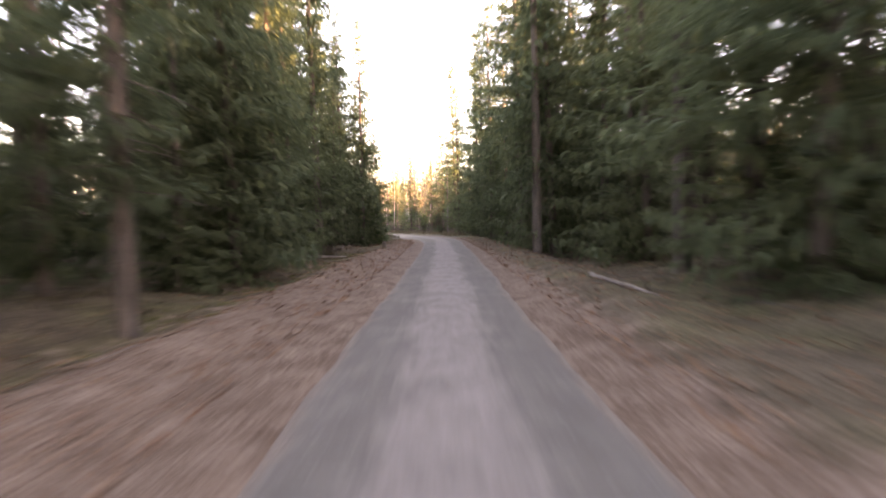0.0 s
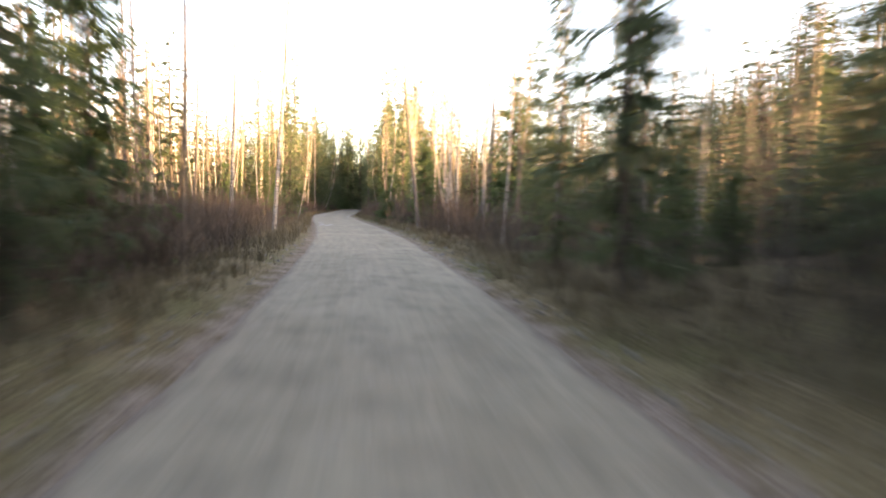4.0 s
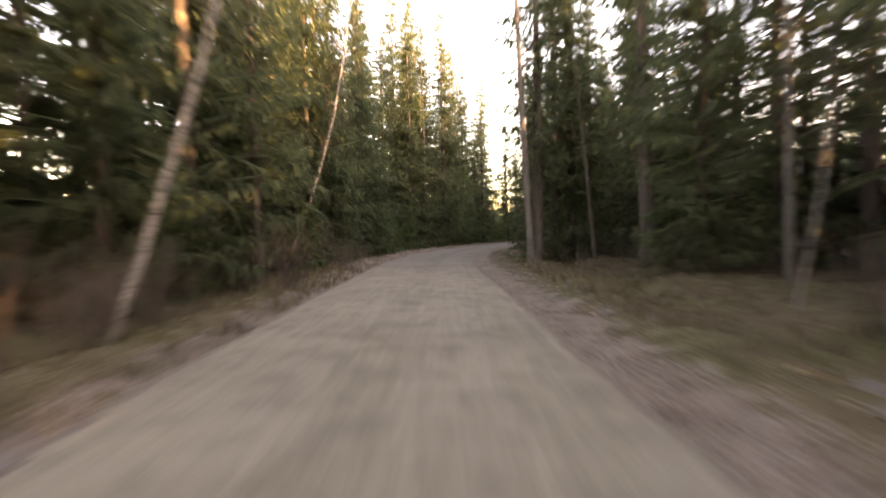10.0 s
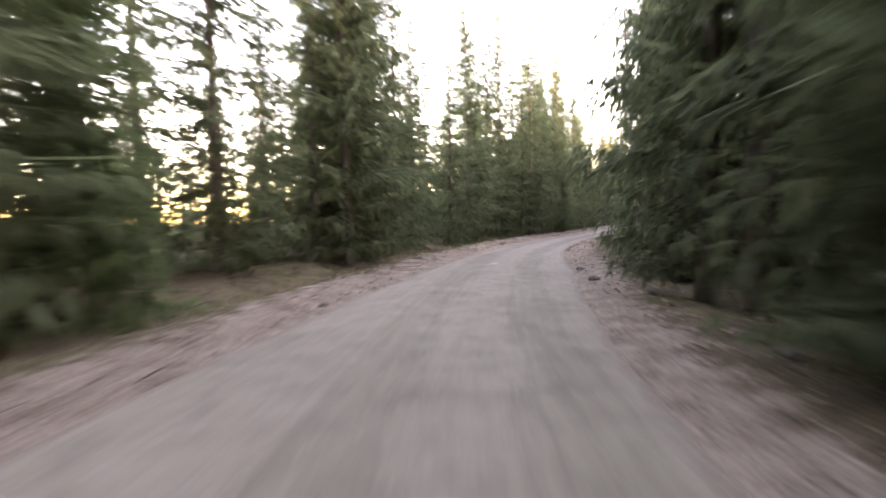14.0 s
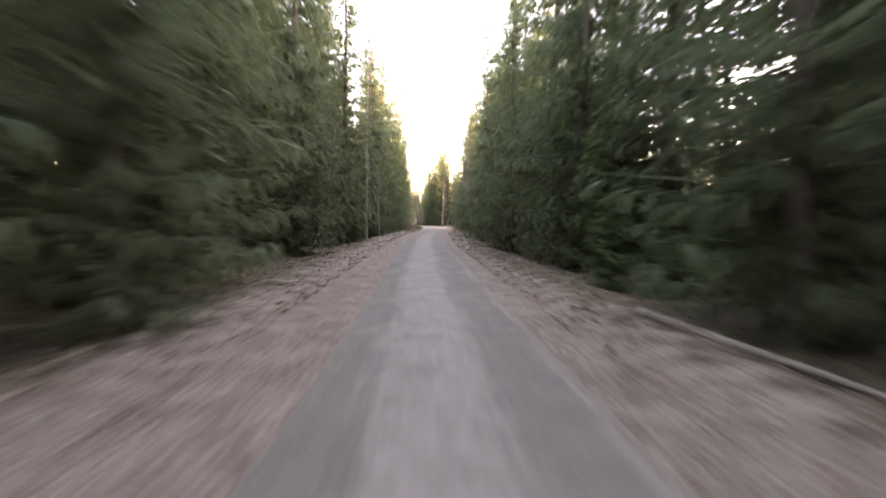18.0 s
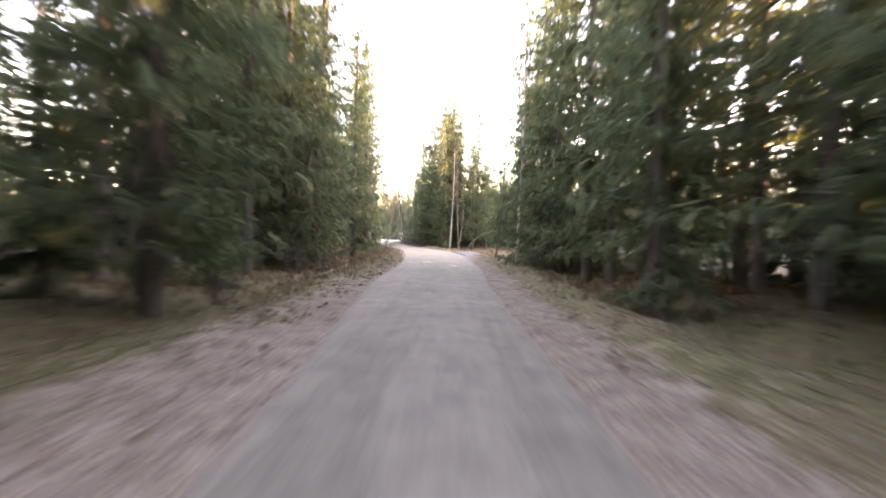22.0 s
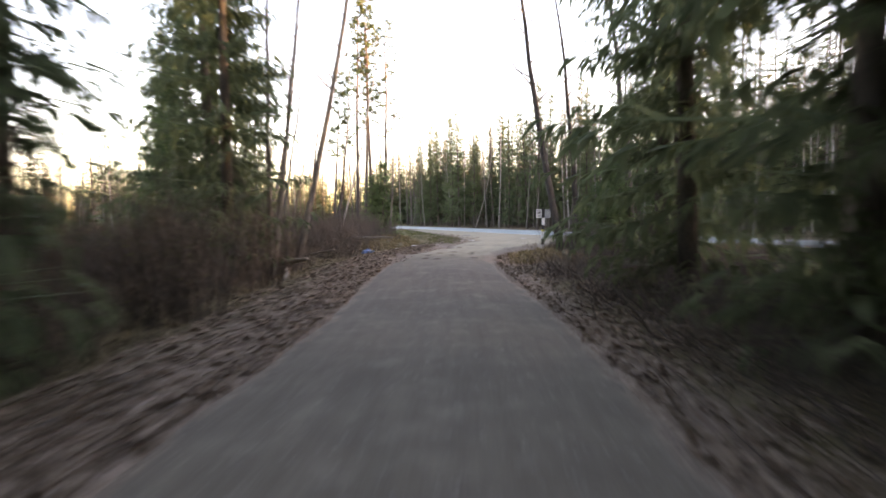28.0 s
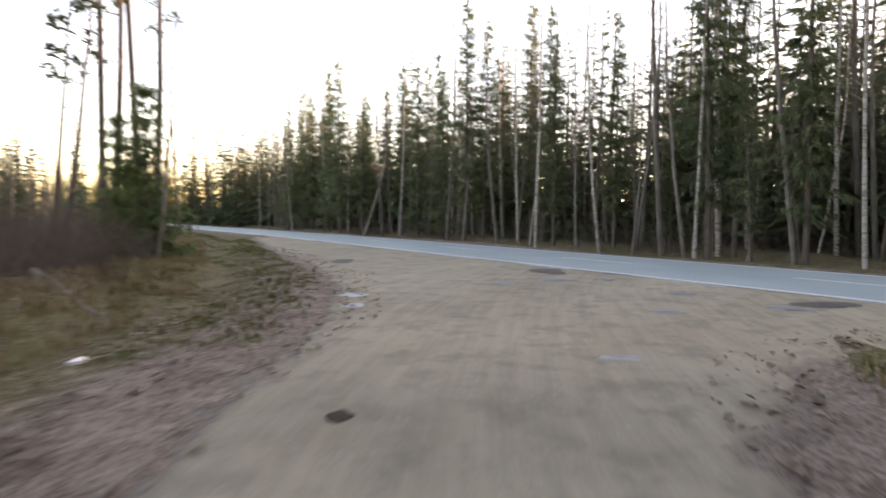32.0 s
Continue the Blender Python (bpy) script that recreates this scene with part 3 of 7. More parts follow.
def ground_sheet():
    xs, ys = np.arange(-112, 118, 1.25), np.arange(-70, 480, 1.25)
    gx, gy = np.meshgrid(xs, ys)
    xy = np.stack([gx.ravel(), gy.ravel()], 1)
    d, s, side, o = clearances(xy)
    z = lie(d - bed(s, side), o, xy[:, 0], xy[:, 1]) - 0.10 * np.clip((4.6 - d) / 0.7, 0, 1) * (s < END - 1)
    nx, ny = len(xs), len(ys)
    co = [np.column_stack([xy, z])]
    # a wide rim down to the horizon
    idx = np.arange(nx * ny).reshape(ny, nx)
    faces = np.column_stack([idx[:-1, :-1].ravel(), idx[:-1, 1:].ravel(), idx[1:, 1:].ravel(), idx[1:, :-1].ravel()])
    ring = np.concatenate([idx[0, :-1], idx[:-1, -1], idx[-1, :0:-1], idx[:0:-1, 0]])
    mid = np.array([3.0, 205.0])
    n0 = nx * ny
    rim = mid + (xy[ring] - mid) * 12
    co.append(np.column_stack([rim, np.zeros(len(ring))]))
    k = np.arange(len(ring))
    k2 = (k + 1) % len(ring)
    faces = np.concatenate([faces, np.column_stack([n0 + k, n0 + k2, ring[k2], ring[k]])])
    co = np.concatenate(co)
    me = bpy.data.meshes.new("ground")
    me.vertices.add(len(co))
    me.vertices.foreach_set("co", co.ravel())
    me.loops.add(len(faces) * 4)
    me.loops.foreach_set("vertex_index", faces.ravel().astype(np.int32))
    me.polygons.add(len(faces))
    me.polygons.foreach_set("loop_start", np.arange(0, len(faces) * 4, 4, dtype=np.int32))
    me.polygons.foreach_set("use_smooth", np.ones(len(faces), dtype=bool))
    me.update(calc_edges=True)
    verge, grassy, rust = cover_of(d, s, side, o)
    cover = np.zeros((len(co), 4))
    cover[:n0, 0], cover[:n0, 1], cover[:n0, 2], cover[:, 3] = verge, grassy, rust, 1
    att = me.color_attributes.new("cover", "FLOAT_COLOR", "POINT")
    att.data.foreach_set("color", cover.ravel())
    me.materials.append(FLOOR)
    return tagged(new("ground", me), "forest floor of leaf litter, moss and dead grass", "ground", kind="structure")


def strip(name, line, left, right, z_of, material, label, wear_tone=None, step=1, across=13, fade=0.0):
    """A road laid along a line; left and right give its half widths."""
    tang = np.gradient(line, axis=0)
    tang /= np.linalg.norm(tang, axis=1)[:, None]
    nor = np.stack([tang[:, 1], -tang[:, 0]], 1)
    arc = np.concatenate([[0], np.cumsum(np.linalg.norm(np.diff(line, axis=0), axis=1))])
    rows = range(0, len(line), step)
    verts, uvs, cols = [], [], []
    for i in rows:
        a, b = -left(i), right(i)
        sink = fade * max(0.0, 1 - (len(line) - 1 - i) / 10)
        for k in range(across):
            u = a + (b - a) * k / (across - 1)
            p = line[i] + nor[i] * u
            verts.append((p[0], p[1], z_of(u, a, b, p) - sink))
            uvs.append((u, arc[i]))
            rim = min(1.0, max(0.0, (min(u - a, b - u) - 0.26) / -0.3))
            cols.append((*wear_tone(i), rim, 1) if wear_tone else (0, 0, 0, 1))
    faces = [(r * across + k, r * across + k + 1, (r + 1) * across + k + 1, (r + 1) * across + k) for r in range(len(rows) - 1) for k in range(across - 1)]
    me = bpy.data.meshes.new(name)
    me.from_pydata(verts, [], faces)
    lay = me.uv_layers.new(name="lane")
    lay.data.foreach_set("uv", [c for l in me.loops for c in uvs[l.vertex_index]])
    att = me.color_attributes.new("wear_tone", "FLOAT_COLOR", "POINT")
    att.data.foreach_set("color", [c for col in cols for c in col])
    me.polygons.foreach_set("use_smooth", [True] * len(me.polygons))
    me.materials.append(material)
    return tagged(new(name, me), label, "road", kind="structure")


def road_z(u, a, b, p):
    w = (b - a) / 2
    m = (u - (a + b) / 2) / w
    tracks = -0.022 * math.exp(-((abs(u) - 0.8) / 0.3) ** 2)
    return 0.035 * (1 - m * m) + tracks - 0.03 * abs(m) ** 6 + 0.012 * lump(p[0], p[1], 1.3)


def left_half(i):
    return float(table(ARC[i], HARD[-1])) + 0.07 * lump(ARC[i], 3, 0.4) + 0.05 * lump(ARC[i], 8, 1.7)


def right_half(i):
    return float(table(ARC[i], HARD[1])) + 0.07 * lump(ARC[i], -3, 0.4) + 0.05 * lump(ARC[i], -8, 1.7)


def wear_tone_of(i):
    s = ARC[i]
    worn = float(table(s, [(0, 1), (2.5, 1), (4, 0.15), (7, 0.15), (8, 0.35), (9, 0.35), (11, 0.2), (12, 0.45), (15, 0.5), (16.5, 0.8), (18, 0.95), (21, 0.95), (23, 0.35), (24, 0.1), (26, 0.1), (29, 0.0)]))
    # how strongly each stretch is darkened, most just before the junction
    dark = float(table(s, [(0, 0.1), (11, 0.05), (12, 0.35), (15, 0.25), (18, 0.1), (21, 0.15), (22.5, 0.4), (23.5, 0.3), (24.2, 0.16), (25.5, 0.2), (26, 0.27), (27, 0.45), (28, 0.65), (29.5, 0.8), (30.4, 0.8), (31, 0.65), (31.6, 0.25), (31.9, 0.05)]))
    return worn, dark


def junction():
    """The sandy mouth of the forest road, one sheet with its last metres."""
    rim = smooth_line([(33.0, 375.0), (34.4, 379.4), (35.7, 381.8), (37.0, 384.5), (38.2, 388.6), (39.0, 396.5), (40.6, 408.0), (42.2, 418.0), (42.9, 418.0), (43.7, 400.0), (44.5, 388.0), (45.3, 376.0), (46.0, 366.0), (45.0, 372.0), (43.4, 378.0), (41.4, 378.9), (39.6, 378.9), (38.1, 378.3), (36.9, 377.6), (35.9, 376.6), (34.9, 375.4), (34.0, 374.6)], 0.5)
    rim = np.concatenate([rim, rim[:1]])
    xs, ys = np.arange(28.0, 48.0, 0.28), np.arange(360.0, 419.0, 0.28)
    gx, gy = np.meshgrid(xs, ys)
    xy = np.stack([gx.ravel(), gy.ravel()], 1)
    near = np.empty(len(xy))
    inside = np.zeros(len(xy), dtype=bool)
    for i in range(0, len(xy), 3000):
        q = xy[i:i + 3000]
        near[i:i + 3000] = np.sqrt(((q[:, None] - rim[None]) ** 2).sum(2).min(1))
        ax, ay, bx, by = rim[:-1, 0], rim[:-1, 1], rim[1:, 0], rim[1:, 1]
        cross = (ay[None] > q[:, 1:]) != (by[None] > q[:, 1:])
        at_x = ax[None] + (q[:, 1:] - ay[None]) / np.where(by == ay, 1e-9, by - ay)[None] * (bx - ax)[None]
        inside[i:i + 3000] = (cross & (q[:, :1] < at_x)).sum(1) % 2 == 1
    e = np.where(inside, -near, near)
    d, s, side, o = clearances(xy)
    k = np.searchsorted(ARC, s).clip(0, len(ARC) - 1)
    stops = {int(j): (left_half(int(j)), right_half(int(j))) for j in set(k)}
    lh, rh = np.array([stops[int(j)][0] for j in k]), np.array([stops[int(j)][1] for j in k])
    e = np.minimum(e, np.where(s < END + 5, d - np.where(side > 0, rh, lh), 1e9))
    e = e + np.array([0.16 * lump(x, y, 0.9) + 0.10 * lump(x, y, 2.4, 5) for x, y in xy])
    keep = (e < 0.45) & (s > END - 1.5)
    blend = np.clip((s - END + 1.5) / 2.5, 0, 1)
    blend = blend * blend * (3 - 2 * blend)
    z = np.array([0.045 + 0.012 * lump(x, y, 0.8) + 0.006 * lump(x, y, 2.7) for x, y in xy])
    for i in np.nonzero(keep & (blend < 1))[0]:
        z[i] += (1 - blend[i]) * (road_z(side[i], -lh[i], rh[i], xy[i]) - 0.012 - z[i])
    z -= 0.19 * np.clip((e + 0.2) / 0.65, 0, 1) ** 2
    nx = len(xs)
    idx = np.arange(len(xy)).reshape(len(ys), nx)
    quads = np.column_stack([idx[:-1, :-1].ravel(), idx[:-1, 1:].ravel(), idx[1:, 1:].ravel(), idx[1:, :-1].ravel()])
    quads = quads[keep[quads].all(1)]
    used = np.unique(quads)
    back = np.zeros(len(xy), dtype=int)
    back[used] = np.arange(len(used))
    me = bpy.data.meshes.new("junction")
    me.from_pydata(np.column_stack([xy, z])[used].tolist(), [], back[quads].tolist())
    lay = me.uv_layers.new(name="lane")
    lay.data.foreach_set("uv", [c for l in me.loops for c in (side[used[l.vertex_index]], s[used[l.vertex_index]])])
    # the same darkening, fading out over the junction
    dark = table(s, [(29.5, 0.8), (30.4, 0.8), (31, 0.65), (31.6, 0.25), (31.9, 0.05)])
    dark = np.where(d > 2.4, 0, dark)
    cols = np.column_stack([np.zeros(len(xy)), dark, np.clip((e + 0.45) / 0.5, 0, 1), np.ones(len(xy))])[used]
    me.color_attributes.new("wear_tone", "FLOAT_COLOR", "POINT").data.foreach_set("color", cols.ravel())
    me.polygons.foreach_set("use_smooth", [True] * len(me.polygons))
    me.materials.append(GRAVEL)
    ob = tagged(new("junction", me), "sandy gravel junction where the forest road meets the asphalt", "road", kind="structure")
    return BVHTree.FromPolygons([tuple(v.co) for v in me.vertices], [tuple(p.vertices) for p in me.polygons])


ground_sheet()
for side in (-1, 1):
    verge_strip(side)
last = int(np.argmin(abs(ARC - (END + 1.0))))
strip("road", LINE[:last], left_half, right_half, road_z, GRAVEL, "narrow packed gravel forest road with two wheel tracks", wear_tone_of, step=1, across=17)
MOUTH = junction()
strip("main_road", MAIN, lambda i: 2.9, lambda i: 2.9, lambda u, a, b, p: 0.055 - 0.004 * u * u, ASPHALT, "grey-blue asphalt country road with worn edge lines", across=7)
for side_off, name in ((2.6, "edge_line"), (-2.6, "edge_line")):
    t2 = np.gradient(MAIN, axis=0)
    t2 /= np.linalg.norm(t2, axis=1)[:, None]
    strip(name, MAIN + np.stack([t2[:, 1], -t2[:, 0]], 1) * side_off, lambda i: 0.075, lambda i: 0.075, lambda u, a, b, p: 0.036, WHITE_PAINT, "worn white edge line on the asphalt", across=2)
for i in range(90, 300, 8):
    strip("lane_dash", MAIN[i:i + 4], lambda i: 0.07, lambda i: 0.07, lambda u, a, b, p: 0.061, WHITE_PAINT, "worn white dash on the asphalt", across=2)

# ---- plants ----
def bent(h, lean, bow, n, wiggle=0.0):
    """Points up a stem: leaning, bowing and a little crooked."""
    a = rnd(0, 2 * math.pi)
    pts = []
    for i in range(n):
        u = i / (n - 1)
        off = lean * u + bow * math.sin(math.pi * u)
        pts.append(Vector((off * math.cos(a) + rnd(-wiggle, wiggle) * u, off * math.sin(a) + rnd(-wiggle, wiggle) * u, h * u)))
    return pts


def along_stem(pts, z):
    for a, b in zip(pts, pts[1:]):
        if a.z <= z <= b.z:
            return a.lerp(b, (z - a.z) / max(b.z - a.z, 1e-6))
    return pts[-1].copy()


def spruce_parts(h, bare, spread, whorl, per, clumps, girth):
    """Trunk, crown and dead twigs of a spruce h metres high whose green begins at bare metres."""
    trunk, crown, dead = Build(), Build(), Build()
    pts = bent(h, rnd(0, 0.3), rnd(0, 0.15), 9)
    trunk.tube([Vector((0, 0, -0.3)), *pts], [girth * 1.35] + [girth * (1 - (i / 8) ** 1.1) + 0.012 for i in range(9)], 7)
    z = bare
    while z < h - 0.15:
        u = (z - bare) / (h - bare)
        reach = spread * (1 - u) ** 0.85 * (0.55 + 0.45 * min(1, u / 0.12)) + 0.12
        for k in range(per if u < 0.85 else max(3, per - 2)):
            w = rnd(0, 2 * math.pi)
            r = reach * rnd(0.6, 1.2)
            out = Vector((math.cos(w), math.sin(w), 0))
            base = along_stem(pts, z + rnd(-0.2, 0.2))
            sag = r * rnd(0.18, 0.5) * (1 - 0.9 * u) - 0.35 * r * u
            side = Vector((-out.y, out.x, 0))

            def limb(f):
                return base + out * (r * f) + Vector((0, 0, -sag * math.sin(f * 2.1) / 0.95 + 0.10 * r * f * f))
            n = min(clumps + 2, 4 + int(1.9 * r))
            for j in range(n):
                f = (j + rnd(0.3, 1.0)) / n
                p = limb(f * 0.95)
                size = min(0.47, 0.22 + 0.20 * r * (1.2 - f)) * rnd(0.7, 1.3)
                for sgn in (-1, 1):
                    tip = p + out * size * rnd(0.4, 0.95) + side * sgn * size * rnd(0.5, 1.0) + Vector((0, 0, -size * rnd(0.1, 0.6)))
                    wide = (out * 0.75 - side * sgn * 0.35) * size * rnd(0.12, 0.21)
                    crown.face(p - wide, p + wide, tip)
                    for hang in range(2 if u < 0.45 else 1):
                        q = p.lerp(tip, rnd(0.1, 0.85))
                        crown.face(q - wide * 0.7, q + wide * 0.7, q + out * size * rnd(-0.1, 0.5) + side * sgn * size * rnd(-0.2, 0.3) - Vector((0, 0, size * rnd(0.3, 0.8))))
            crown.face(limb(0.35) + side * 0.05 * r, limb(0.35) - side * 0.05 * r, limb(1.0))
        z += whorl * rnd(0.75, 1.25) * (1.0 - 0.35 * u)
    top = pts[-1]
    for k in range(3):
        w = 2.1 * k
        crown.face(top + Vector((0.06 * math.cos(w), 0.06 * math.sin(w), -0.5)), top + Vector((-0.06 * math.cos(w), -0.06 * math.sin(w), -0.5)), top + Vector((0, 0, 0.35)))
    z = min(1.0, bare)
    while z < bare + 1.5 and bare > 1.2:
        w, r = rnd(0, 6.28), rnd(0.4, min(1.6, spread))
        base = along_stem(pts, z)
        out = Vector((math.cos(w), math.sin(w), 0))
        e = base + out * r + Vector((0, 0, -r * rnd(0.0, 0.5)))
        dead.tube([base, base.lerp(e, 0.5) + Vector((0, 0, 0.05)), e], [0.016, 0.010, 0.003], 3, False)
        for j in range(3):
            q = base.lerp(e, rnd(0.3, 0.9))
            t2 = q + Vector((rnd(-0.3, 0.3), rnd(-0.3, 0.3), rnd(-0.35, 0.05)))
            dead.face(q + Vector((0, 0, 0.008)), q - Vector((0, 0, 0.008)), t2)
        z += rnd(0.1, 0.24)
    return trunk, crown, dead


def spruce(label, needles, h, bare, spread, whorl, per, clumps, girth, group, name="spruce"):
    tree = new(name)
    trunk, crown, dead = spruce_parts(h, bare, spread, whorl, per, clumps, girth)
    part("trunk", trunk, SPRUCE_BARK, tree, smooth=True)
    part("crown", crown, needles, tree)
    if dead.f:
        tagged(part("dead_skirt", dead, DEAD_TWIG, tree, "dry grey-brown dead lower twigs"), kind="stuff")
    return tagged(tree, label, "spruce tree", group)


def bare_limbs(b, fine, pts, z0, h, count, reach, girth):
    for i in range(count):
        z = z0 + (h - z0) * (i + rnd(0, 1)) / count * 0.97
        u = (z - z0) / (h - z0)
        base = along_stem(pts, z)
        w, r = rnd(0, 6.28), reach * (1.05 - 0.75 * u) * rnd(0.6, 1.2)
        out = Vector((math.cos(w), math.sin(w), 0))
        mid, end = base + out * r * 0.45 + Vector((0, 0, r * 0.35)), base + out * r + Vector((0, 0, r * rnd(0.5, 1.1)))
        b.tube([base, mid, end], [girth * 0.30 * (1.1 - u), girth * 0.16 * (1.1 - u), 0.004], 4, False)
        for j in range(11):
            f = rnd(0.25, 1.0)
            p = base.lerp(mid, f * 2) if f < 0.5 else mid.lerp(end, f * 2 - 1)
            t2 = p + Vector((rnd(-1, 1), rnd(-1, 1), rnd(-0.3, 0.9))) * (0.25 + 0.35 * r)
            side = Vector((rnd(-1, 1), rnd(-1, 1), 0)).normalized() * 0.009
            fine.face(p - side, p + side, t2)
            for m in range(2):
                q = p.lerp(t2, rnd(0.4, 1))
                t3 = q + Vector((rnd(-1, 1), rnd(-1, 1), rnd(-0.7, 0.4))) * 0.35
                fine.face(q - side * 0.7, q + side * 0.7, t3)


def birch(label, h, girth, lean, bow, start, count, reach, group, bark=None, name="birch"):
    tree = new(name)
    trunk, limbs, fine = Build(), Build(), Build()
    pts = bent(h, lean, bow, 10, 0.06)
    trunk.tube([Vector((0, 0, -0.3)), *pts], [girth * 1.25] + [girth * (1 - (i / 9) ** 1.2) + 0.012 for i in range(10)], 8)
    bare_limbs(limbs, fine, pts, start, h, count, reach, girth)
    part("trunk", trunk, bark or BIRCH_BARK, tree, smooth=True)
    for f in fine.f:
        limbs.face(*(fine.v[k] for k in f))
    part("bare_crown", limbs, TWIG, tree, "bare dark limbs and fine leafless twigs")
    return tagged(tree, label, "birch tree" if name == "birch" else "tree", group)


def pine(label, h, start, girth, spread, group):
    tree = new("pine")
    trunk, limbs, crown = Build(), Build(), Build()
    pts = bent(h, rnd(0.1, 0.6), rnd(0, 0.3), 9, 0.05)
    trunk.tube([Vector((0, 0, -0.3)), *pts], [girth * 1.3] + [girth * (1 - (i / 8) ** 1.4) + 0.02 for i in range(9)], 8)
    for i in range(30):
        z = start + (h - start) * (i + rnd(0, 1)) / 30
        u = (z - start) / (h - start)
        base = along_stem(pts, z)
        w, r = rnd(0, 6.28), spread * (1.0 - 0.65 * u) * rnd(0.5, 1.2)
        out = Vector((math.cos(w), math.sin(w), 0))
        end = base + out * r + Vector((0, 0, r * rnd(0.0, 0.55)))
        limbs.tube([base, base.lerp(end, 0.5) + Vector((0, 0, 0.06)), end], [0.03, 0.018, 0.005], 4, False)
        for j in range(5):
            c = base.lerp(end, rnd(0.5, 1.05)) + Vector((rnd(-0.2, 0.2), rnd(-0.2, 0.2), rnd(-0.05, 0.25)))
            for m in range(6):
                d = Vector((rnd(-1, 1), rnd(-1, 1), rnd(-0.4, 1))).normalized() * rnd(0.2, 0.38)
                sd = d.orthogonal().normalized() * 0.05
                crown.face(c - sd, c + sd, c + d)
    for i in range(16):
        z = start * rnd(0.35, 1.0)
        base = along_stem(pts, z)
        w, r = rnd(0, 6.28), rnd(0.3, 0.9)
        limbs.tube([base, base + Vector((math.cos(w) * r, math.sin(w) * r, rnd(-0.2, 0.1)))], [0.014, 0.004], 3, False)
    part("trunk", trunk, PINE_BARK, tree, smooth=True)
    tagged(part("limb_frame", limbs, DEAD_TWIG, tree, "thin brown limbs and dead stubs", smooth=True), kind="stuff")
    part("crown", crown, PINE_NEEDLES, tree)
    return tagged(tree, label, "pine tree", group)


def shrub(label, h, stems, group, held=0):
    ob = new("shrub")
    canes, twigs = Build(), Build()
    for i in range(stems):
        w, r = rnd(0, 6.28), rnd(0.02, 0.5)
        foot = Vector((math.cos(w) * r, math.sin(w) * r, -0.1))
        tip = foot + Vector((math.cos(w) * rnd(0.1, 0.8), math.sin(w) * rnd(0.1, 0.8), h * rnd(0.55, 1.0)))
        mid = foot.lerp(tip, 0.5) + Vector((rnd(-0.12, 0.12), rnd(-0.12, 0.12), 0.08))
        canes.tube([foot, mid, tip], [0.013, 0.009, 0.003], 3, False)
        for j in range(7):
            p = mid.lerp(tip, rnd(-0.6, 0.95)) if j else mid
            e = p + Vector((rnd(-0.4, 0.4), rnd(-0.4, 0.4), rnd(0.1, 0.55))) * min(1.0, h * 0.55)
            sd = Vector((rnd(-1, 1), rnd(-1, 1), 0)).normalized() * 0.008
            twigs.face(p - sd, p + sd, e)
            q = p.lerp(e, 0.55)
            twigs.face(q - sd * 0.7, q + sd * 0.7, q + Vector((rnd(-0.25, 0.25), rnd(-0.25, 0.25), rnd(0.0, 0.3))))
    if held:
        flecks = Build()
        for k in range(held):
            p = Vector(twigs.v[rng.randrange(len(twigs.v))])
            a, c = Vector((rnd(-1, 1), rnd(-1, 1), rnd(-0.6, 0.6))).normalized() * 0.035, Vector((rnd(-1, 1), rnd(-1, 1), rnd(-1, 0.3))).normalized() * 0.05
            flecks.face(p - a * 0.5, p + c * 0.5 + a * 0.4, p + c, p + c * 0.5 - a * 0.5)
        tagged(part("held_leaves", flecks, GREEN_GRASS, ob, "few yellow-green leaves still held"), kind="stuff")
    part("cane_frame", canes, BRUSH, ob, "thin upright bare stems")
    part("bare_crown", twigs, TWIG, ob, "fine leafless brown twigs")
    return tagged(ob, label, "shrub", group)


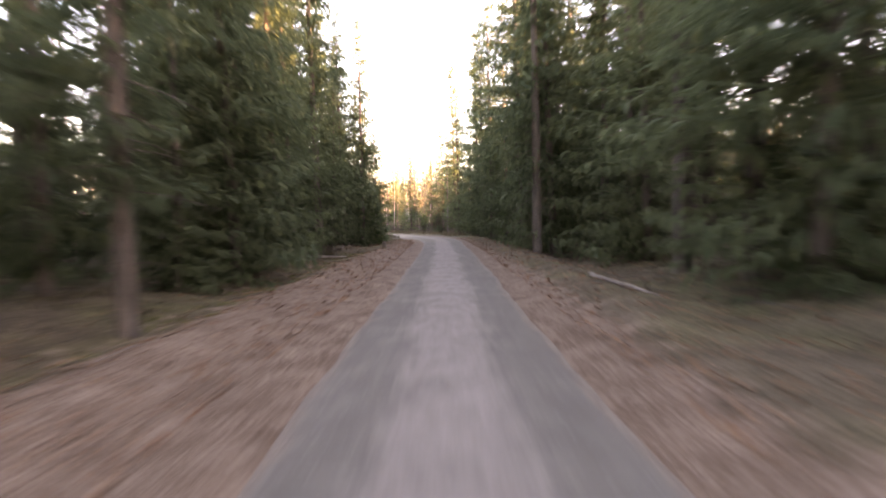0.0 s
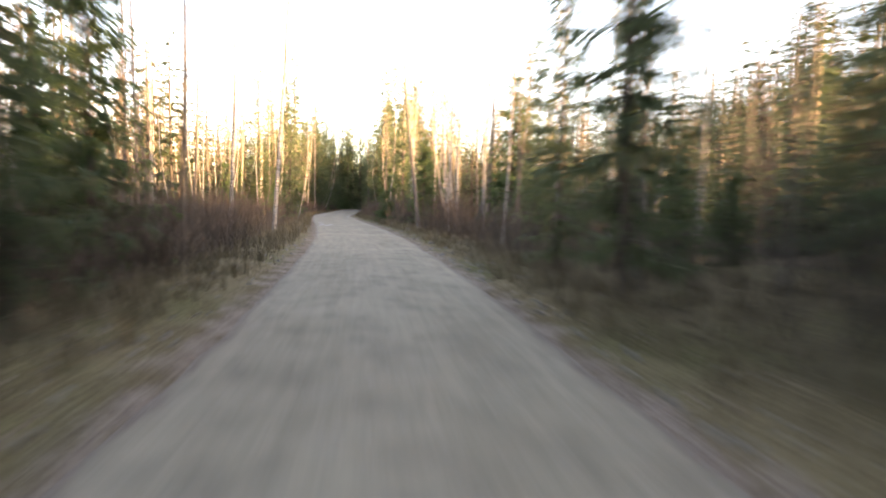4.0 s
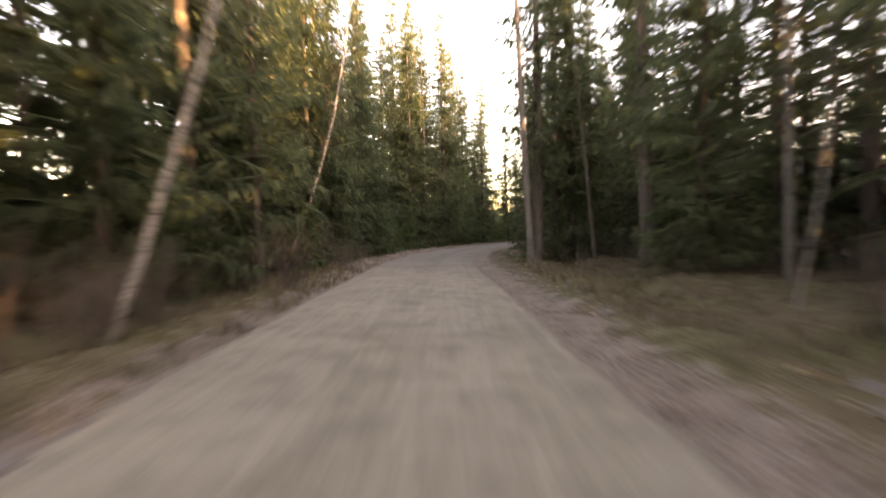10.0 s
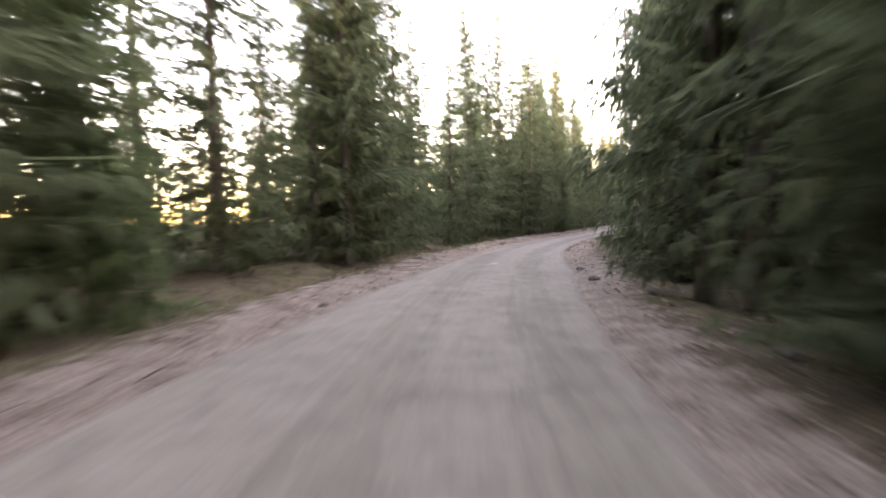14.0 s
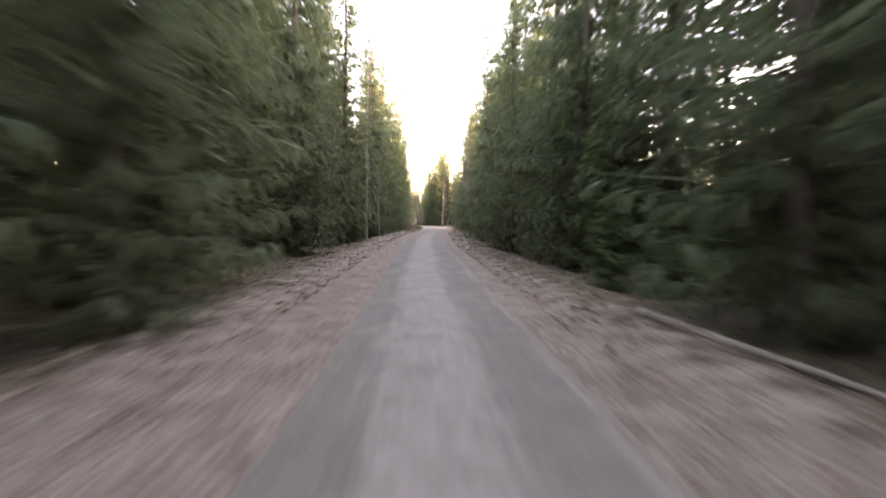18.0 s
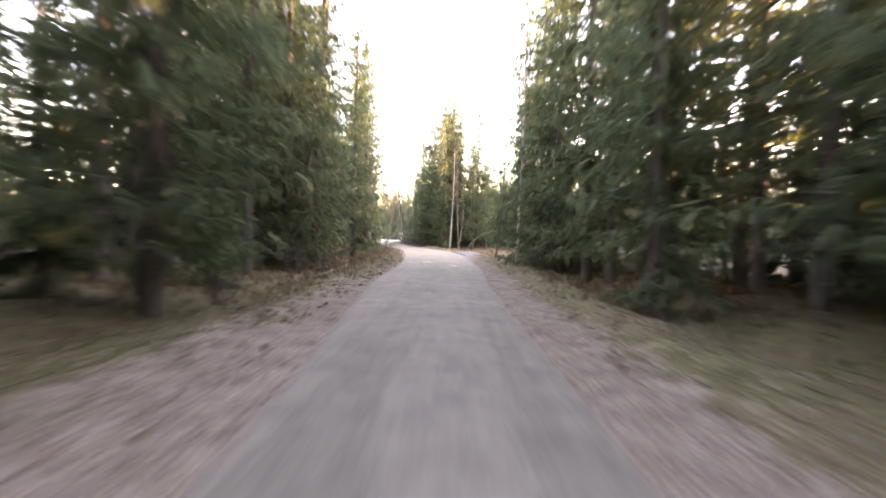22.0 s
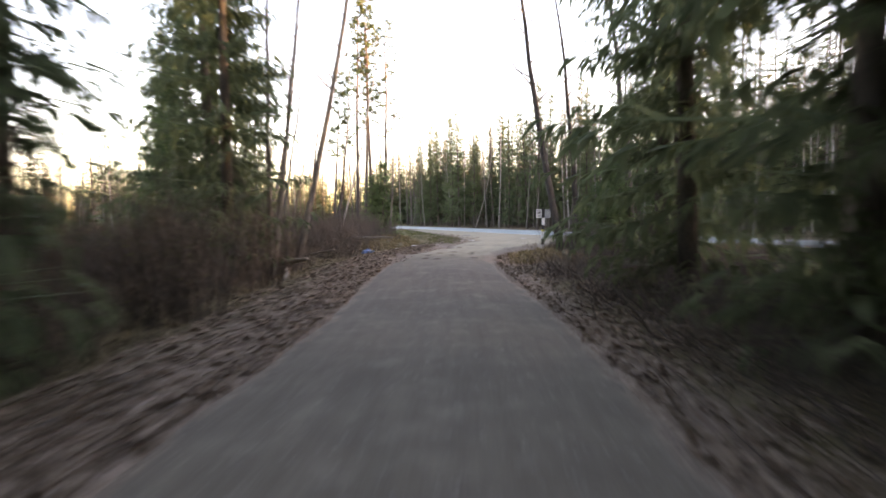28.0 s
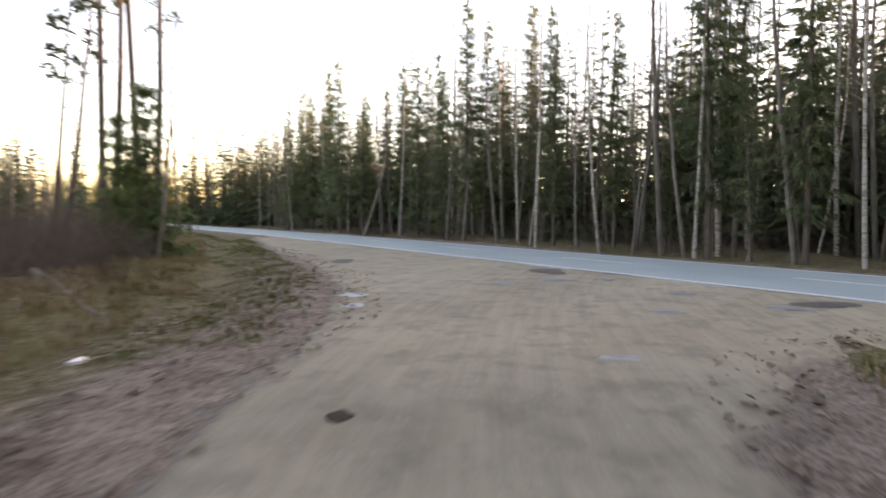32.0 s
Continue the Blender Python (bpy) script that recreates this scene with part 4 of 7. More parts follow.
TALL = "spruces along the forest road"
KINDS = {
    "edge": [lambda i=i: spruce("tall dark green spruce with drooping branches beside the road", NEEDLES, (17, 15, 19, 13.5)[i], (0.5, 0.8, 1.3, 0.3)[i], (2.7, 2.4, 2.9, 2.4)[i], 0.46, 7, 6, (0.17, 0.15, 0.19, 0.14)[i], TALL) for i in range(4)],
    "tall": [lambda i=i: spruce("tall spruce with a bare lower trunk and dead twigs", NEEDLES, (20, 18, 22)[i], (3.6, 2.8, 4.5)[i], (2.5, 2.2, 2.6)[i], 0.60, 6, 4, (0.19, 0.16, 0.21)[i], "old spruces with bare trunks", "old_spruce") for i in range(3)],
    "young": [lambda i=i: spruce("young green spruce with branches down to the ground", NEEDLES_YOUNG, (3.2, 5.5, 8.0)[i], (0.1, 0.15, 0.2)[i], (1.1, 1.5, 1.9)[i], 0.28, 7, 5, (0.04, 0.06, 0.09)[i], "young spruces", "young_spruce") for i in range(3)],
    "slim": [lambda i=i: spruce("slender spruce with a narrow dark crown", NEEDLES, (12.5, 14.5, 10.5)[i], (1.8, 2.6, 1.0)[i], (1.35, 1.45, 1.3)[i], 0.46, 6, 3, (0.10, 0.12, 0.08)[i], "slender spruces", "slender_spruce") for i in range(3)],
    "birch": [lambda i=i: birch("leafless birch with white bark marked in black", (14, 12, 16, 10)[i], (0.070, 0.055, 0.080, 0.042)[i], (0.3, 0.7, 0.4, 0.9)[i], (0.1, 0.3, 0.1, 0.4)[i], (5.0, 4.5, 6.5, 3.5)[i], 20, (1.5, 1.3, 1.7, 1.1)[i], "bare birches") for i in range(4)],
    "aspen": [lambda i=i: birch("leafless grey-trunked tree with thin limbs", (15, 12, 9)[i], (0.10, 0.07, 0.045)[i], (0.4, 0.8, 0.6)[i], (0.2, 0.3, 0.3)[i], (5.5, 4.0, 2.5)[i], 18, (1.5, 1.3, 1.0)[i], "bare grey trees", GREY_BARK, "aspen") for i in range(3)],
    "alder": [lambda i=i: birch("leafless tree leaning by the junction, its trunk painted dark as if backlit", (13, 11, 9)[i], (0.13, 0.10, 0.06)[i], (0.7, 0.9, 0.6)[i], (0.3, 0.4, 0.3)[i], (5.5, 4.5, 3.0)[i], 15, (1.6, 1.4, 1.1)[i], "dark leaning trees", BACKLIT_BARK, "alder") for i in range(3)],
    "pine": [lambda i=i: pine("thin tall pine with a sparse crown high up", (16, 14, 18)[i], (8.0, 6.5, 10.0)[i], (0.10, 0.085, 0.115)[i], (1.7, 1.4, 1.9)[i], "thin pines") for i in range(3)],
    "leafy": [lambda i=i: shrub("straggling shrub with a few yellow-green leaves", (2.0, 2.7)[i], (26, 30)[i], "leafy shrubs", 260) for i in range(2)],
    "shrub": [lambda i=i: shrub("leafless brown shrub of thin twigs by the road", (1.3, 1.9, 2.6)[i], (30, 32, 30)[i], "bare shrubs") for i in range(3)],
}
FIRST = {}
STOOD = []          # x, y, room


def stand(kind, x, y, size=1.0, which=None, turn=None, z=None, label="", lean=None):
    """Puts one more plant of a kind on the ground at x, y; lean: degrees, and the heading to which it leans."""
    i = rng.randrange(len(KINDS[kind])) if which is None else which
    m = pose(x, y, (floor_z(x, y) if z is None else z) - 0.03, 0, 0, rnd(0, 360) if turn is None else turn) @ Matrix.Diagonal((size * rnd(0.92, 1.08), size * rnd(0.92, 1.08), size, 1))
    if lean:
        w = radians(lean[1])
        tilt = Matrix.Rotation(radians(lean[0]), 4, Vector((-math.cos(w), -math.sin(w), 0)))
        m = Matrix.Translation(m.translation) @ tilt @ Matrix.Translation(-m.translation) @ m
    if (kind, i) in FIRST:
        ob = copy_thing(FIRST[kind, i], m)
        ob.matrix_basis = m
    else:
        ob = FIRST[kind, i] = KINDS[kind][i]()
        ob.matrix_basis = m
    if label:
        ob["label"] = label
    STOOD.append((x, y))
    return ob


def free(x, y, room):
    return all((x - a) ** 2 + (y - b) ** 2 > room * room for a, b in STOOD)


def grow(s0, s1, side, near, deep, count, mix, size=(0.85, 1.15), room=1.5):
    """Fills a stretch of one side of the road, from near to deep metres from its middle, with a mix of kinds."""
    names, weights = zip(*mix)
    cand = []
    for _ in range(count * 3):
        s = rnd(s0, s1)
        lat = near + (deep - near) * rnd(0, 1) ** 1.25
        cand.append((*spot(s, side * lat), lat))
    xy = np.array([(c[0], c[1]) for c in cand])
    d, ss, sd, o = clearances(xy)
    zs = lie(d - bed(ss, sd), o, xy[:, 0], xy[:, 1])
    made = 0
    for (x, y, lat), dd, oo, z in zip(cand, d, o, zs):
        if made >= count:
            break
        if dd < near - 0.05 or oo < 2.2 or not free(x, y, room):
            continue
        stand(rng.choices(names, weights)[0], x, y, rnd(*size), z=float(z))
        made += 1


# plain trees for the depth of the wood, joined stretch by stretch
def wood_tree(kind, coarse=False):
    """Points, triangles and a material number for each triangle."""
    b, mats = Build(), []

    def stem(h, g, sides=5):
        n = len(b.f)
        b.tube(bent(h, rnd(0, 0.5), rnd(0, 0.2), 4), [g, g * 0.75, g * 0.45, 0.012], sides, False)
        mats.extend([0] * (len(b.f) - n))

    if kind == "spruce":
        h, bare, spread = rnd(14, 20), rnd(0.3, 2.2), rnd(2.1, 2.8)
        stem(h, 0.15)
        z = bare
        while z < h:
            u = (z - bare) / (h - bare)
            r0 = spread * (1 - u) ** 0.85 + 0.1
            for k in range(4 if coarse else 5):
                w, r = rnd(0, 6.28), r0 * rnd(0.6, 1.2)
                out, side = Vector((math.cos(w), math.sin(w), 0)), Vector((-math.sin(w), math.cos(w), 0))
                p, tip = Vector((0, 0, z)) + out * 0.05, Vector((0, 0, z - r * rnd(0.1, 0.5) * (1 - u))) + out * r
                for sg in (-1, 1):
                    q = p.lerp(tip, rnd(0.35, 0.6))
                    e = p.lerp(tip, rnd(0.75, 1.0)) + side * sg * r * rnd(0.3, 0.55) + Vector((0, 0, -0.25 * r * rnd(0.2, 1)))
                    b.face(p.lerp(tip, 0.1), q, e)
                    mats.append(1)
                b.face(p.lerp(tip, 0.45) + side * 0.22 * r, p.lerp(tip, 0.3) - side * 0.22 * r, tip)
                mats.append(1)
            z += rnd(0.5, 0.95) * (1 - 0.3 * u) * (1.6 if coarse else 1.0)
    else:
        h = rnd(10, 15)
        stem(h, rnd(0.05, 0.10))
        mats[:] = [2 if kind == "birch" else 3] * len(mats)
        for k in range(80):
            z = h * rnd(0.3, 1.0)
            w, r = rnd(0, 6.28), rnd(0.4, 1.5) * (1.25 - z / h)
            p = Vector((0, 0, z))
            e = p + Vector((math.cos(w) * r, math.sin(w) * r, r * rnd(0.4, 1.0)))
            b.face(p + Vector((0, 0, 0.022)), p - Vector((0, 0, 0.022)), e)
            q = p.lerp(e, 0.5)
            b.face(q + Vector((0.014, 0, 0)), q - Vector((0.014, 0, 0)), q + Vector((rnd(-0.6, 0.6), rnd(-0.6, 0.6), rnd(0, 0.5))))
            mats.extend([3, 3])
    tris, tm = [], []
    for f, m in zip(b.f, mats):
        for k in range(1, len(f) - 1):
            tris.append((f[0], f[k], f[k + 1]))
            tm.append(m)
    return np.array(b.v), np.array(tris), np.array(tm)


WOOD_KINDS = {k: [wood_tree(k) for _ in range(n)] for k, n in (("spruce", 6), ("birch", 4), ("aspen", 4))}
WOOD_KINDS["far"] = [wood_tree("spruce", True) for _ in range(5)]


def woods(label, places):
    """places: x, y, z, kind and size of every tree."""
    vs, fs, ms, n = [], [], [], 0
    for x, y, z, kind, size in places:
        v, f, m = rng.choice(WOOD_KINDS[kind])
        a = rnd(0, 6.28)
        c, sn = math.cos(a) * size, math.sin(a) * size
        q = np.column_stack([v[:, 0] * c - v[:, 1] * sn + x, v[:, 0] * sn + v[:, 1] * c + y, v[:, 2] * size + z - 0.1])
        vs.append(q), fs.append(f + n), ms.append(m)
        n += len(v)
    vs, fs, ms = np.concatenate(vs), np.concatenate(fs), np.concatenate(ms)
    me = bpy.data.meshes.new("woods")
    me.vertices.add(len(vs))
    me.vertices.foreach_set("co", vs.ravel())
    me.loops.add(len(fs) * 3)
    me.loops.foreach_set("vertex_index", fs.ravel().astype(np.int32))
    me.polygons.add(len(fs))
    me.polygons.foreach_set("loop_start", np.arange(0, len(fs) * 3, 3, dtype=np.int32))
    for m in (SPRUCE_BARK, NEEDLES, BIRCH_BARK, TWIG):
        me.materials.append(m)
    me.polygons.foreach_set("material_index", ms.astype(np.int32))
    me.update(calc_edges=True)
    return tagged(new("woods", me), label, "woods", kind="stuff")


def deep_wood(s0, s1, near, deep, count, mix, label, sides=(1, -1), size=(0.75, 1.05), room=1.6):
    names, weights = zip(*mix)
    cand = [spot(rnd(s0, s1), rng.choice(sides) * (near + (deep - near) * rnd(0, 1) ** 1.3)) for _ in range(int(count * 1.4))]
    xy = np.array(cand)
    d, ss, sd, o = clearances(xy)
    zs = lie(d - bed(ss, sd), o, xy[:, 0], xy[:, 1])
    out = []
    for (x, y), dd, oo, z in zip(cand, d, o, zs):
        if dd > near - 0.2 and oo > 3.5 and len(out) < count and free(x, y, room):
            kind = rng.choices(names, weights)[0]
            out.append((x, y, float(z), "far" if kind == "spruce" and dd > max(24, near + 14) else kind, rnd(*size)))
            STOOD.append((x, y))
    return woods(label, out)


# by the start
stand("tall", 5.7, 13.6, 1.00, 2, label="thick bare-trunked spruce standing behind the leafy verge")
stand("tall", -4.7, 8.3, 1.00, 1)
stand("edge", 4.5, 23.1, 1.00, 0)
stand("edge", 4.1, 35.8, 1.00, 1)
stand("edge", 4.0, 44.0, 1.00, 2)
stand("edge", -5.3, 14.5, 1.00, 3)
stand("edge", -6.4, 24.2, 0.82, 0)
stand("edge", -6.3, 32.4, 0.67, 1, lean=(2, -79))
stand("edge", -6.0, 41.6, 0.73, 3, lean=(3, -82))
stand("slim", 1.4, 57.5, 1.21, 1)
stand("tall", 3.6, 21.8, 1.00, 0)
stand("slim", -3.7, 66.8, 1.00, 2)
stand("edge", -5.9, 50.2, 0.73, 1)
stand("edge", 1.5, 53.0, 0.74, 2)
stand("edge", 3.4, 46.0, 1.00, 0)
stand("edge", 6.2, 11.4, 1.00, 2)
stand("edge", 6.1, 9.2, 1.00, 0)
stand("edge", 6.3, 19.0, 1.11, 3)
stand("tall", 7.8, 10.4, 1.00, 1)
stand("tall", 8.5, 18.1, 1.00, 0)
stand("edge", -7.5, 10.6, 1.00, 1)
# the open birch wood
stand("birch", -15.3, 77.8, 0.92, 2, lean=(4, -40), label="stout white birch with black scars beside the dry grass")
stand("birch", -17.4, 78.2, 1.00, 0)
stand("birch", -11.3, 92.1, 0.92, 0, lean=(4, 94))
stand("birch", -11.4, 90.9, 0.92, 1, lean=(5, 95))
stand("birch", -10.4, 86.5, 0.92, 2, lean=(2, 91))
stand("birch", -8.3, 94.0, 1.00, 1)
stand("aspen", -11.5, 84.7, 0.92, 0, lean=(5, 99))
stand("birch", -17.7, 99.7, 0.74, 3)
stand("slim", -23.2, 93.9, 0.75, 2, lean=(2, -57))
stand("young", -7.4, 86.5, 1.00, 2)
stand("birch", -24.0, 96.9, 0.80, 3)
stand("aspen", -23.6, 91.1, 0.44, 1, lean=(9, -53))
stand("birch", -22.4, 85.5, 0.70, 3)
stand("birch", -36.3, 105.6, 0.41, 0, lean=(4, -41))
stand("birch", -33.8, 105.3, 0.40, 1, lean=(8, -45))
stand("aspen", -34.1, 101.9, 1.00, 1)
stand("birch", -39.3, 113.9, 1.10, 3)
stand("birch", -39.6, 121.3, 0.88, 1)
stand("birch", -39.9, 113.4, 0.90, 3)
stand("birch", -18.5, 110.6, 0.92, 2, lean=(5, 96), label="tall white birch with peeling bark at the wood edge")
stand("birch", -14.6, 112.6, 0.92, 0, lean=(7, 87))
stand("birch", -15.4, 113.6, 1.00, 1, lean=(7, 89))
stand("young", -18.6, 99.9, 0.69, 0)
stand("young", -17.4, 97.5, 0.78, 0)
stand("young", -31.0, 110.3, 0.94, 0)
stand("young", -30.7, 105.5, 1.09, 0)
stand("birch", -39.9, 114.2, 0.37, 0, lean=(3, -35))
stand("birch", -45.0, 129.3, 1.05, 1, lean=(3, -51))
stand("birch", -48.1, 124.9, 0.82, 3, lean=(5, -42))
stand("birch", -42.3, 136.0, 0.73, 3, lean=(3, -61))
stand("birch", -46.7, 151.7, 1.02, 3, lean=(7, -65))
stand("young", -41.4, 121.7, 1.31, 0)
stand("birch", -46.7, 140.3, 0.98, 0)
stand("birch", -46.5, 138.0, 1.16, 1, lean=(2, -57))
stand("birch", -27.0, 136.8, 1.17, 1)
stand("edge", -33.8, 141.6, 1.08, 3)
stand("edge", -51.5, 158.3, 1.50, 1)
# the mixed wood
stand("birch", -42.8, 136.9, 0.92, 2, lean=(6, -36))
stand("birch", -44.4, 140.5, 0.92, 1, lean=(3, -45))
stand("birch", -47.2, 144.0, 0.92, 0, lean=(7, -48))
stand("birch", -44.3, 139.1, 0.92, 0, lean=(3, -41))
stand("pine", -50.9, 152.7, 0.92, 0)
stand("birch", -54.5, 166.9, 1.24, 3, lean=(10, -63), label="thin white birch leaning over the verge")
stand("aspen", -34.7, 149.2, 0.92, 0, lean=(2, 88), label="thick grey-barked tree standing at the wood edge")
stand("aspen", -33.7, 150.7, 0.97, 1)
stand("birch", -38.1, 156.6, 0.55, 3)
stand("aspen", -37.5, 159.7, 1.00, 1)
stand("aspen", -44.2, 167.7, 1.23, 0, label="tall dead grey tree with bare stubby limbs")
stand("tall", -31.3, 150.3, 1.00, 1)
stand("birch", -31.7, 145.3, 0.60, 3)
stand("edge", -60.6, 192.8, 1.53, 1)
stand("edge", -60.2, 199.4, 1.47, 0, lean=(3, 111))
stand("edge", -59.9, 179.9, 0.74, 2)
stand("edge", -43.9, 172.9, 1.33, 3)
stand("edge", -54.4, 164.7, 1.20, 1)
stand("tall", -44.2, 169.3, 0.91, 2, label="very thick old spruce trunk close to the road")
stand("tall", -43.3, 173.8, 1.00, 0)
stand("aspen", -42.1, 171.0, 0.92, 1, lean=(4, 75))
stand("edge", -47.1, 184.3, 0.87, 1)
stand("aspen", -59.9, 181.8, 0.75, 1, lean=(5, -56))
stand("edge", -58.9, 187.1, 1.00, 0)
stand("edge", -59.1, 193.6, 1.00, 2)
stand("edge", -59.9, 204.0, 1.00, 1)
stand("edge", -60.2, 222.6, 1.39, 0)
stand("edge", -62.7, 217.8, 1.48, 1)
stand("birch", -59.5, 174.3, 0.92, 0, lean=(4, -45))
# the bend
stand("edge", -52.4, 222.7, 0.74, 2, lean=(4, -89))
stand("edge", -55.2, 220.5, 0.76, 0)
stand("edge", -57.3, 211.0, 1.00, 1)
stand("edge", -46.5, 203.2, 0.96, 3)
stand("edge", -57.6, 204.6, 1.00, 2)
stand("tall", -47.5, 198.7, 1.00, 1)
stand("tall", -47.3, 200.1, 1.00, 0)
stand("edge", -49.2, 228.6, 0.89, 3)
stand("edge", -43.1, 214.3, 1.00, 0)
stand("tall", -45.7, 206.9, 1.00, 0)
stand("edge", -53.2, 218.1, 1.00, 1)
stand("edge", -50.4, 225.2, 0.96, 3)
stand("edge", -38.4, 245.8, 0.93, 2)
stand("edge", -39.6, 243.6, 0.77, 1)
stand("aspen", -43.0, 236.2, 0.67, 2)
stand("aspen", -39.7, 223.3, 0.53, 1, lean=(2, 54))
stand("aspen", -40.2, 221.8, 0.92, 0, lean=(3, 52))
stand("edge", -43.8, 244.5, 0.66, 3)
stand("slim", -46.5, 242.8, 0.86, 2)
stand("edge", -32.9, 253.1, 0.59, 3)
stand("young", -37.2, 229.5, 0.62, 2)
stand("slim", -35.2, 234.1, 0.97, 1)
stand("edge", -52.0, 219.9, 1.00, 0)
stand("edge", -52.1, 222.4, 1.00, 2)
stand("edge", -51.7, 225.6, 1.00, 1)
stand("edge", -50.6, 229.8, 0.81, 3)
stand("edge", -52.1, 218.2, 1.00, 2)
stand("edge", -53.8, 224.0, 1.00, 1)
# the long straight
stand("young", -23.1, 255.0, 0.69, 0)
stand("young", -23.1, 253.5, 0.59, 0)
stand("young", -22.0, 252.8, 0.75, 0)
stand("young", -22.5, 251.5, 0.56, 0)
stand("edge", -26.6, 268.3, 1.00, 0)
stand("edge", -25.6, 271.3, 1.00, 2)
stand("edge", -24.0, 274.7, 1.00, 1)
stand("tall", -26.5, 272.3, 1.00, 1)
stand("edge", -22.0, 279.0, 1.00, 0)
stand("birch", -16.6, 281.6, 0.47, 3, lean=(3, -113))
stand("aspen", -16.3, 284.6, 0.94, 0)
stand("aspen", -14.4, 287.1, 1.04, 0)
stand("edge", -9.9, 278.7, 1.00, 1)
stand("edge", -16.2, 267.5, 0.89, 3)
stand("edge", -15.2, 286.7, 0.94, 0)
stand("edge", -20.8, 277.9, 1.00, 2)
stand("aspen", -0.4, 294.8, 0.92, 0, label="straight grey-brown trunk standing close to the verge")
stand("edge", 6.3, 305.1, 1.00, 1)
stand("edge", -2.6, 307.9, 1.00, 2)
stand("edge", -6.1, 301.8, 1.00, 0)
stand("aspen", -4.6, 288.4, 0.92, 1, lean=(5, 28))
# where it opens out
stand("edge", 30.1, 351.8, 0.99, 0, lean=(3, -119))
stand("edge", 31.2, 354.3, 0.97, 2, lean=(3, -122))
stand("edge", 31.2, 350.7, 1.09, 1)
stand("slim", 30.2, 344.0, 0.67, 1)
stand("edge", 28.2, 349.7, 0.69, 3, lean=(3, -117))
stand("slim", 30.3, 346.5, 0.89, 0)
stand("birch", 15.9, 321.4, 0.93, 0)
stand("edge", 17.1, 322.6, 1.00, 1)
stand("aspen", 16.3, 323.8, 0.92, 1)
stand("edge", 14.7, 317.7, 1.00, 0)
stand("edge", 11.6, 312.1, 1.00, 2, label="dark spreading spruce over a ditch")
stand("aspen", 14.4, 336.9, 0.90, 1, lean=(4, -112))
stand("aspen", 17.2, 340.1, 0.89, 2)
stand("edge", 10.1, 330.0, 1.07, 1)
stand("pine", 3.3, 319.9, 0.92, 1, lean=(5, -89))
stand("tall", 4.9, 321.9, 1.00, 0)
stand("aspen", 15.0, 339.4, 0.92, 0, lean=(7, -87))
stand("aspen", 15.5, 341.2, 0.92, 1, lean=(7, -90))
stand("aspen", 17.9, 353.1, 0.89, 2)
stand("birch", 17.6, 352.1, 0.70, 3)
stand("edge", 20.5, 353.7, 1.00, 1)
stand("edge", 23.6, 360.2, 0.89, 3)
stand("tall", 29.5, 352.7, 0.85, 0)
stand("edge", 30.4, 352.3, 0.95, 2)
stand("tall", 29.4, 350.8, 0.94, 1)
stand("slim", 28.4, 350.0, 0.97, 1)
stand("edge", 30.6, 353.1, 1.13, 1)
stand("edge", 32.3, 353.0, 1.04, 3)
stand("edge", 32.3, 350.5, 0.89, 3)
stand("young", 33.7, 349.4, 1.19, 2)
stand("young", 36.2, 349.8, 1.06, 2)
stand("young", 38.8, 350.0, 1.00, 2)
stand("young", 41.1, 347.2, 1.06, 2)
stand("young", 41.2, 343.3, 1.00, 2)
stand("slim", 41.9, 346.0, 0.86, 2)
stand("edge", 37.0, 354.5, 0.73, 1)
stand("edge", 14.4, 338.6, 1.00, 0)
stand("edge", 15.7, 342.7, 1.00, 1)
stand("edge", 16.9, 346.7, 0.96, 3)
stand("edge", 18.7, 350.0, 0.88, 0)
stand("tall", 32.2, 353.1, 0.72, 1)
stand("slim", 30.6, 355.9, 0.83, 1)
stand("birch", 26.2, 344.5, 0.79, 0)
stand("young", 38.5, 351.7, 1.00, 2)
stand("slim", 41.6, 351.3, 0.76, 2)
stand("slim", 44.3, 351.2, 0.90, 0, lean=(3, 38))
stand("aspen", 38.1, 344.5, 0.65, 0, lean=(4, 35))
stand("slim", 38.3, 342.3, 0.76, 2)
stand("aspen", 29.3, 335.7, 0.92, 1, lean=(8, 27))
stand("young", 39.5, 344.2, 0.81, 2)
stand("tall", 30.0, 351.8, 0.89, 1)
stand("tall", 30.6, 355.6, 0.85, 0)
stand("tall", 32.8, 349.9, 0.67, 1)
stand("tall", 32.6, 352.9, 0.73, 2)
stand("aspen", 29.6, 348.1, 0.92, 1)
stand("birch", 30.1, 349.0, 0.60, 3)
stand("aspen", 18.3, 346.7, 0.25, 2, lean=(41, -82))
stand("tall", 19.7, 348.9, 1.00, 1)
stand("tall", 19.1, 349.4, 1.00, 0)
stand("slim", 24.1, 362.1, 0.96, 0)
stand("tall", 20.1, 325.4, 0.83, 1)
stand("edge", 19.2, 324.0, 0.93, 1)
stand("tall", 18.7, 322.7, 1.00, 0)
stand("aspen", 18.0, 323.0, 0.92, 0, lean=(7, 28))
stand("slim", 28.8, 334.6, 0.47, 1)
stand("aspen", 30.6, 338.6, 0.66, 2, lean=(3, -136))
stand("edge", 13.6, 315.7, 1.00, 0)
stand("edge", 16.7, 316.4, 1.04, 3)
stand("edge", 15.1, 314.1, 1.00, 2)
stand("edge", 18.0, 319.9, 0.93, 1)
stand("edge", 2.8, 318.9, 1.00, 0)
stand("edge", 4.2, 321.9, 1.00, 3)
stand("edge", 6.8, 326.7, 1.00, 1)
stand("edge", 32.3, 358.5, 1.07, 1)
stand("edge", 35.4, 354.4, 0.96, 3)
stand("edge", 36.5, 351.8, 0.81, 3)
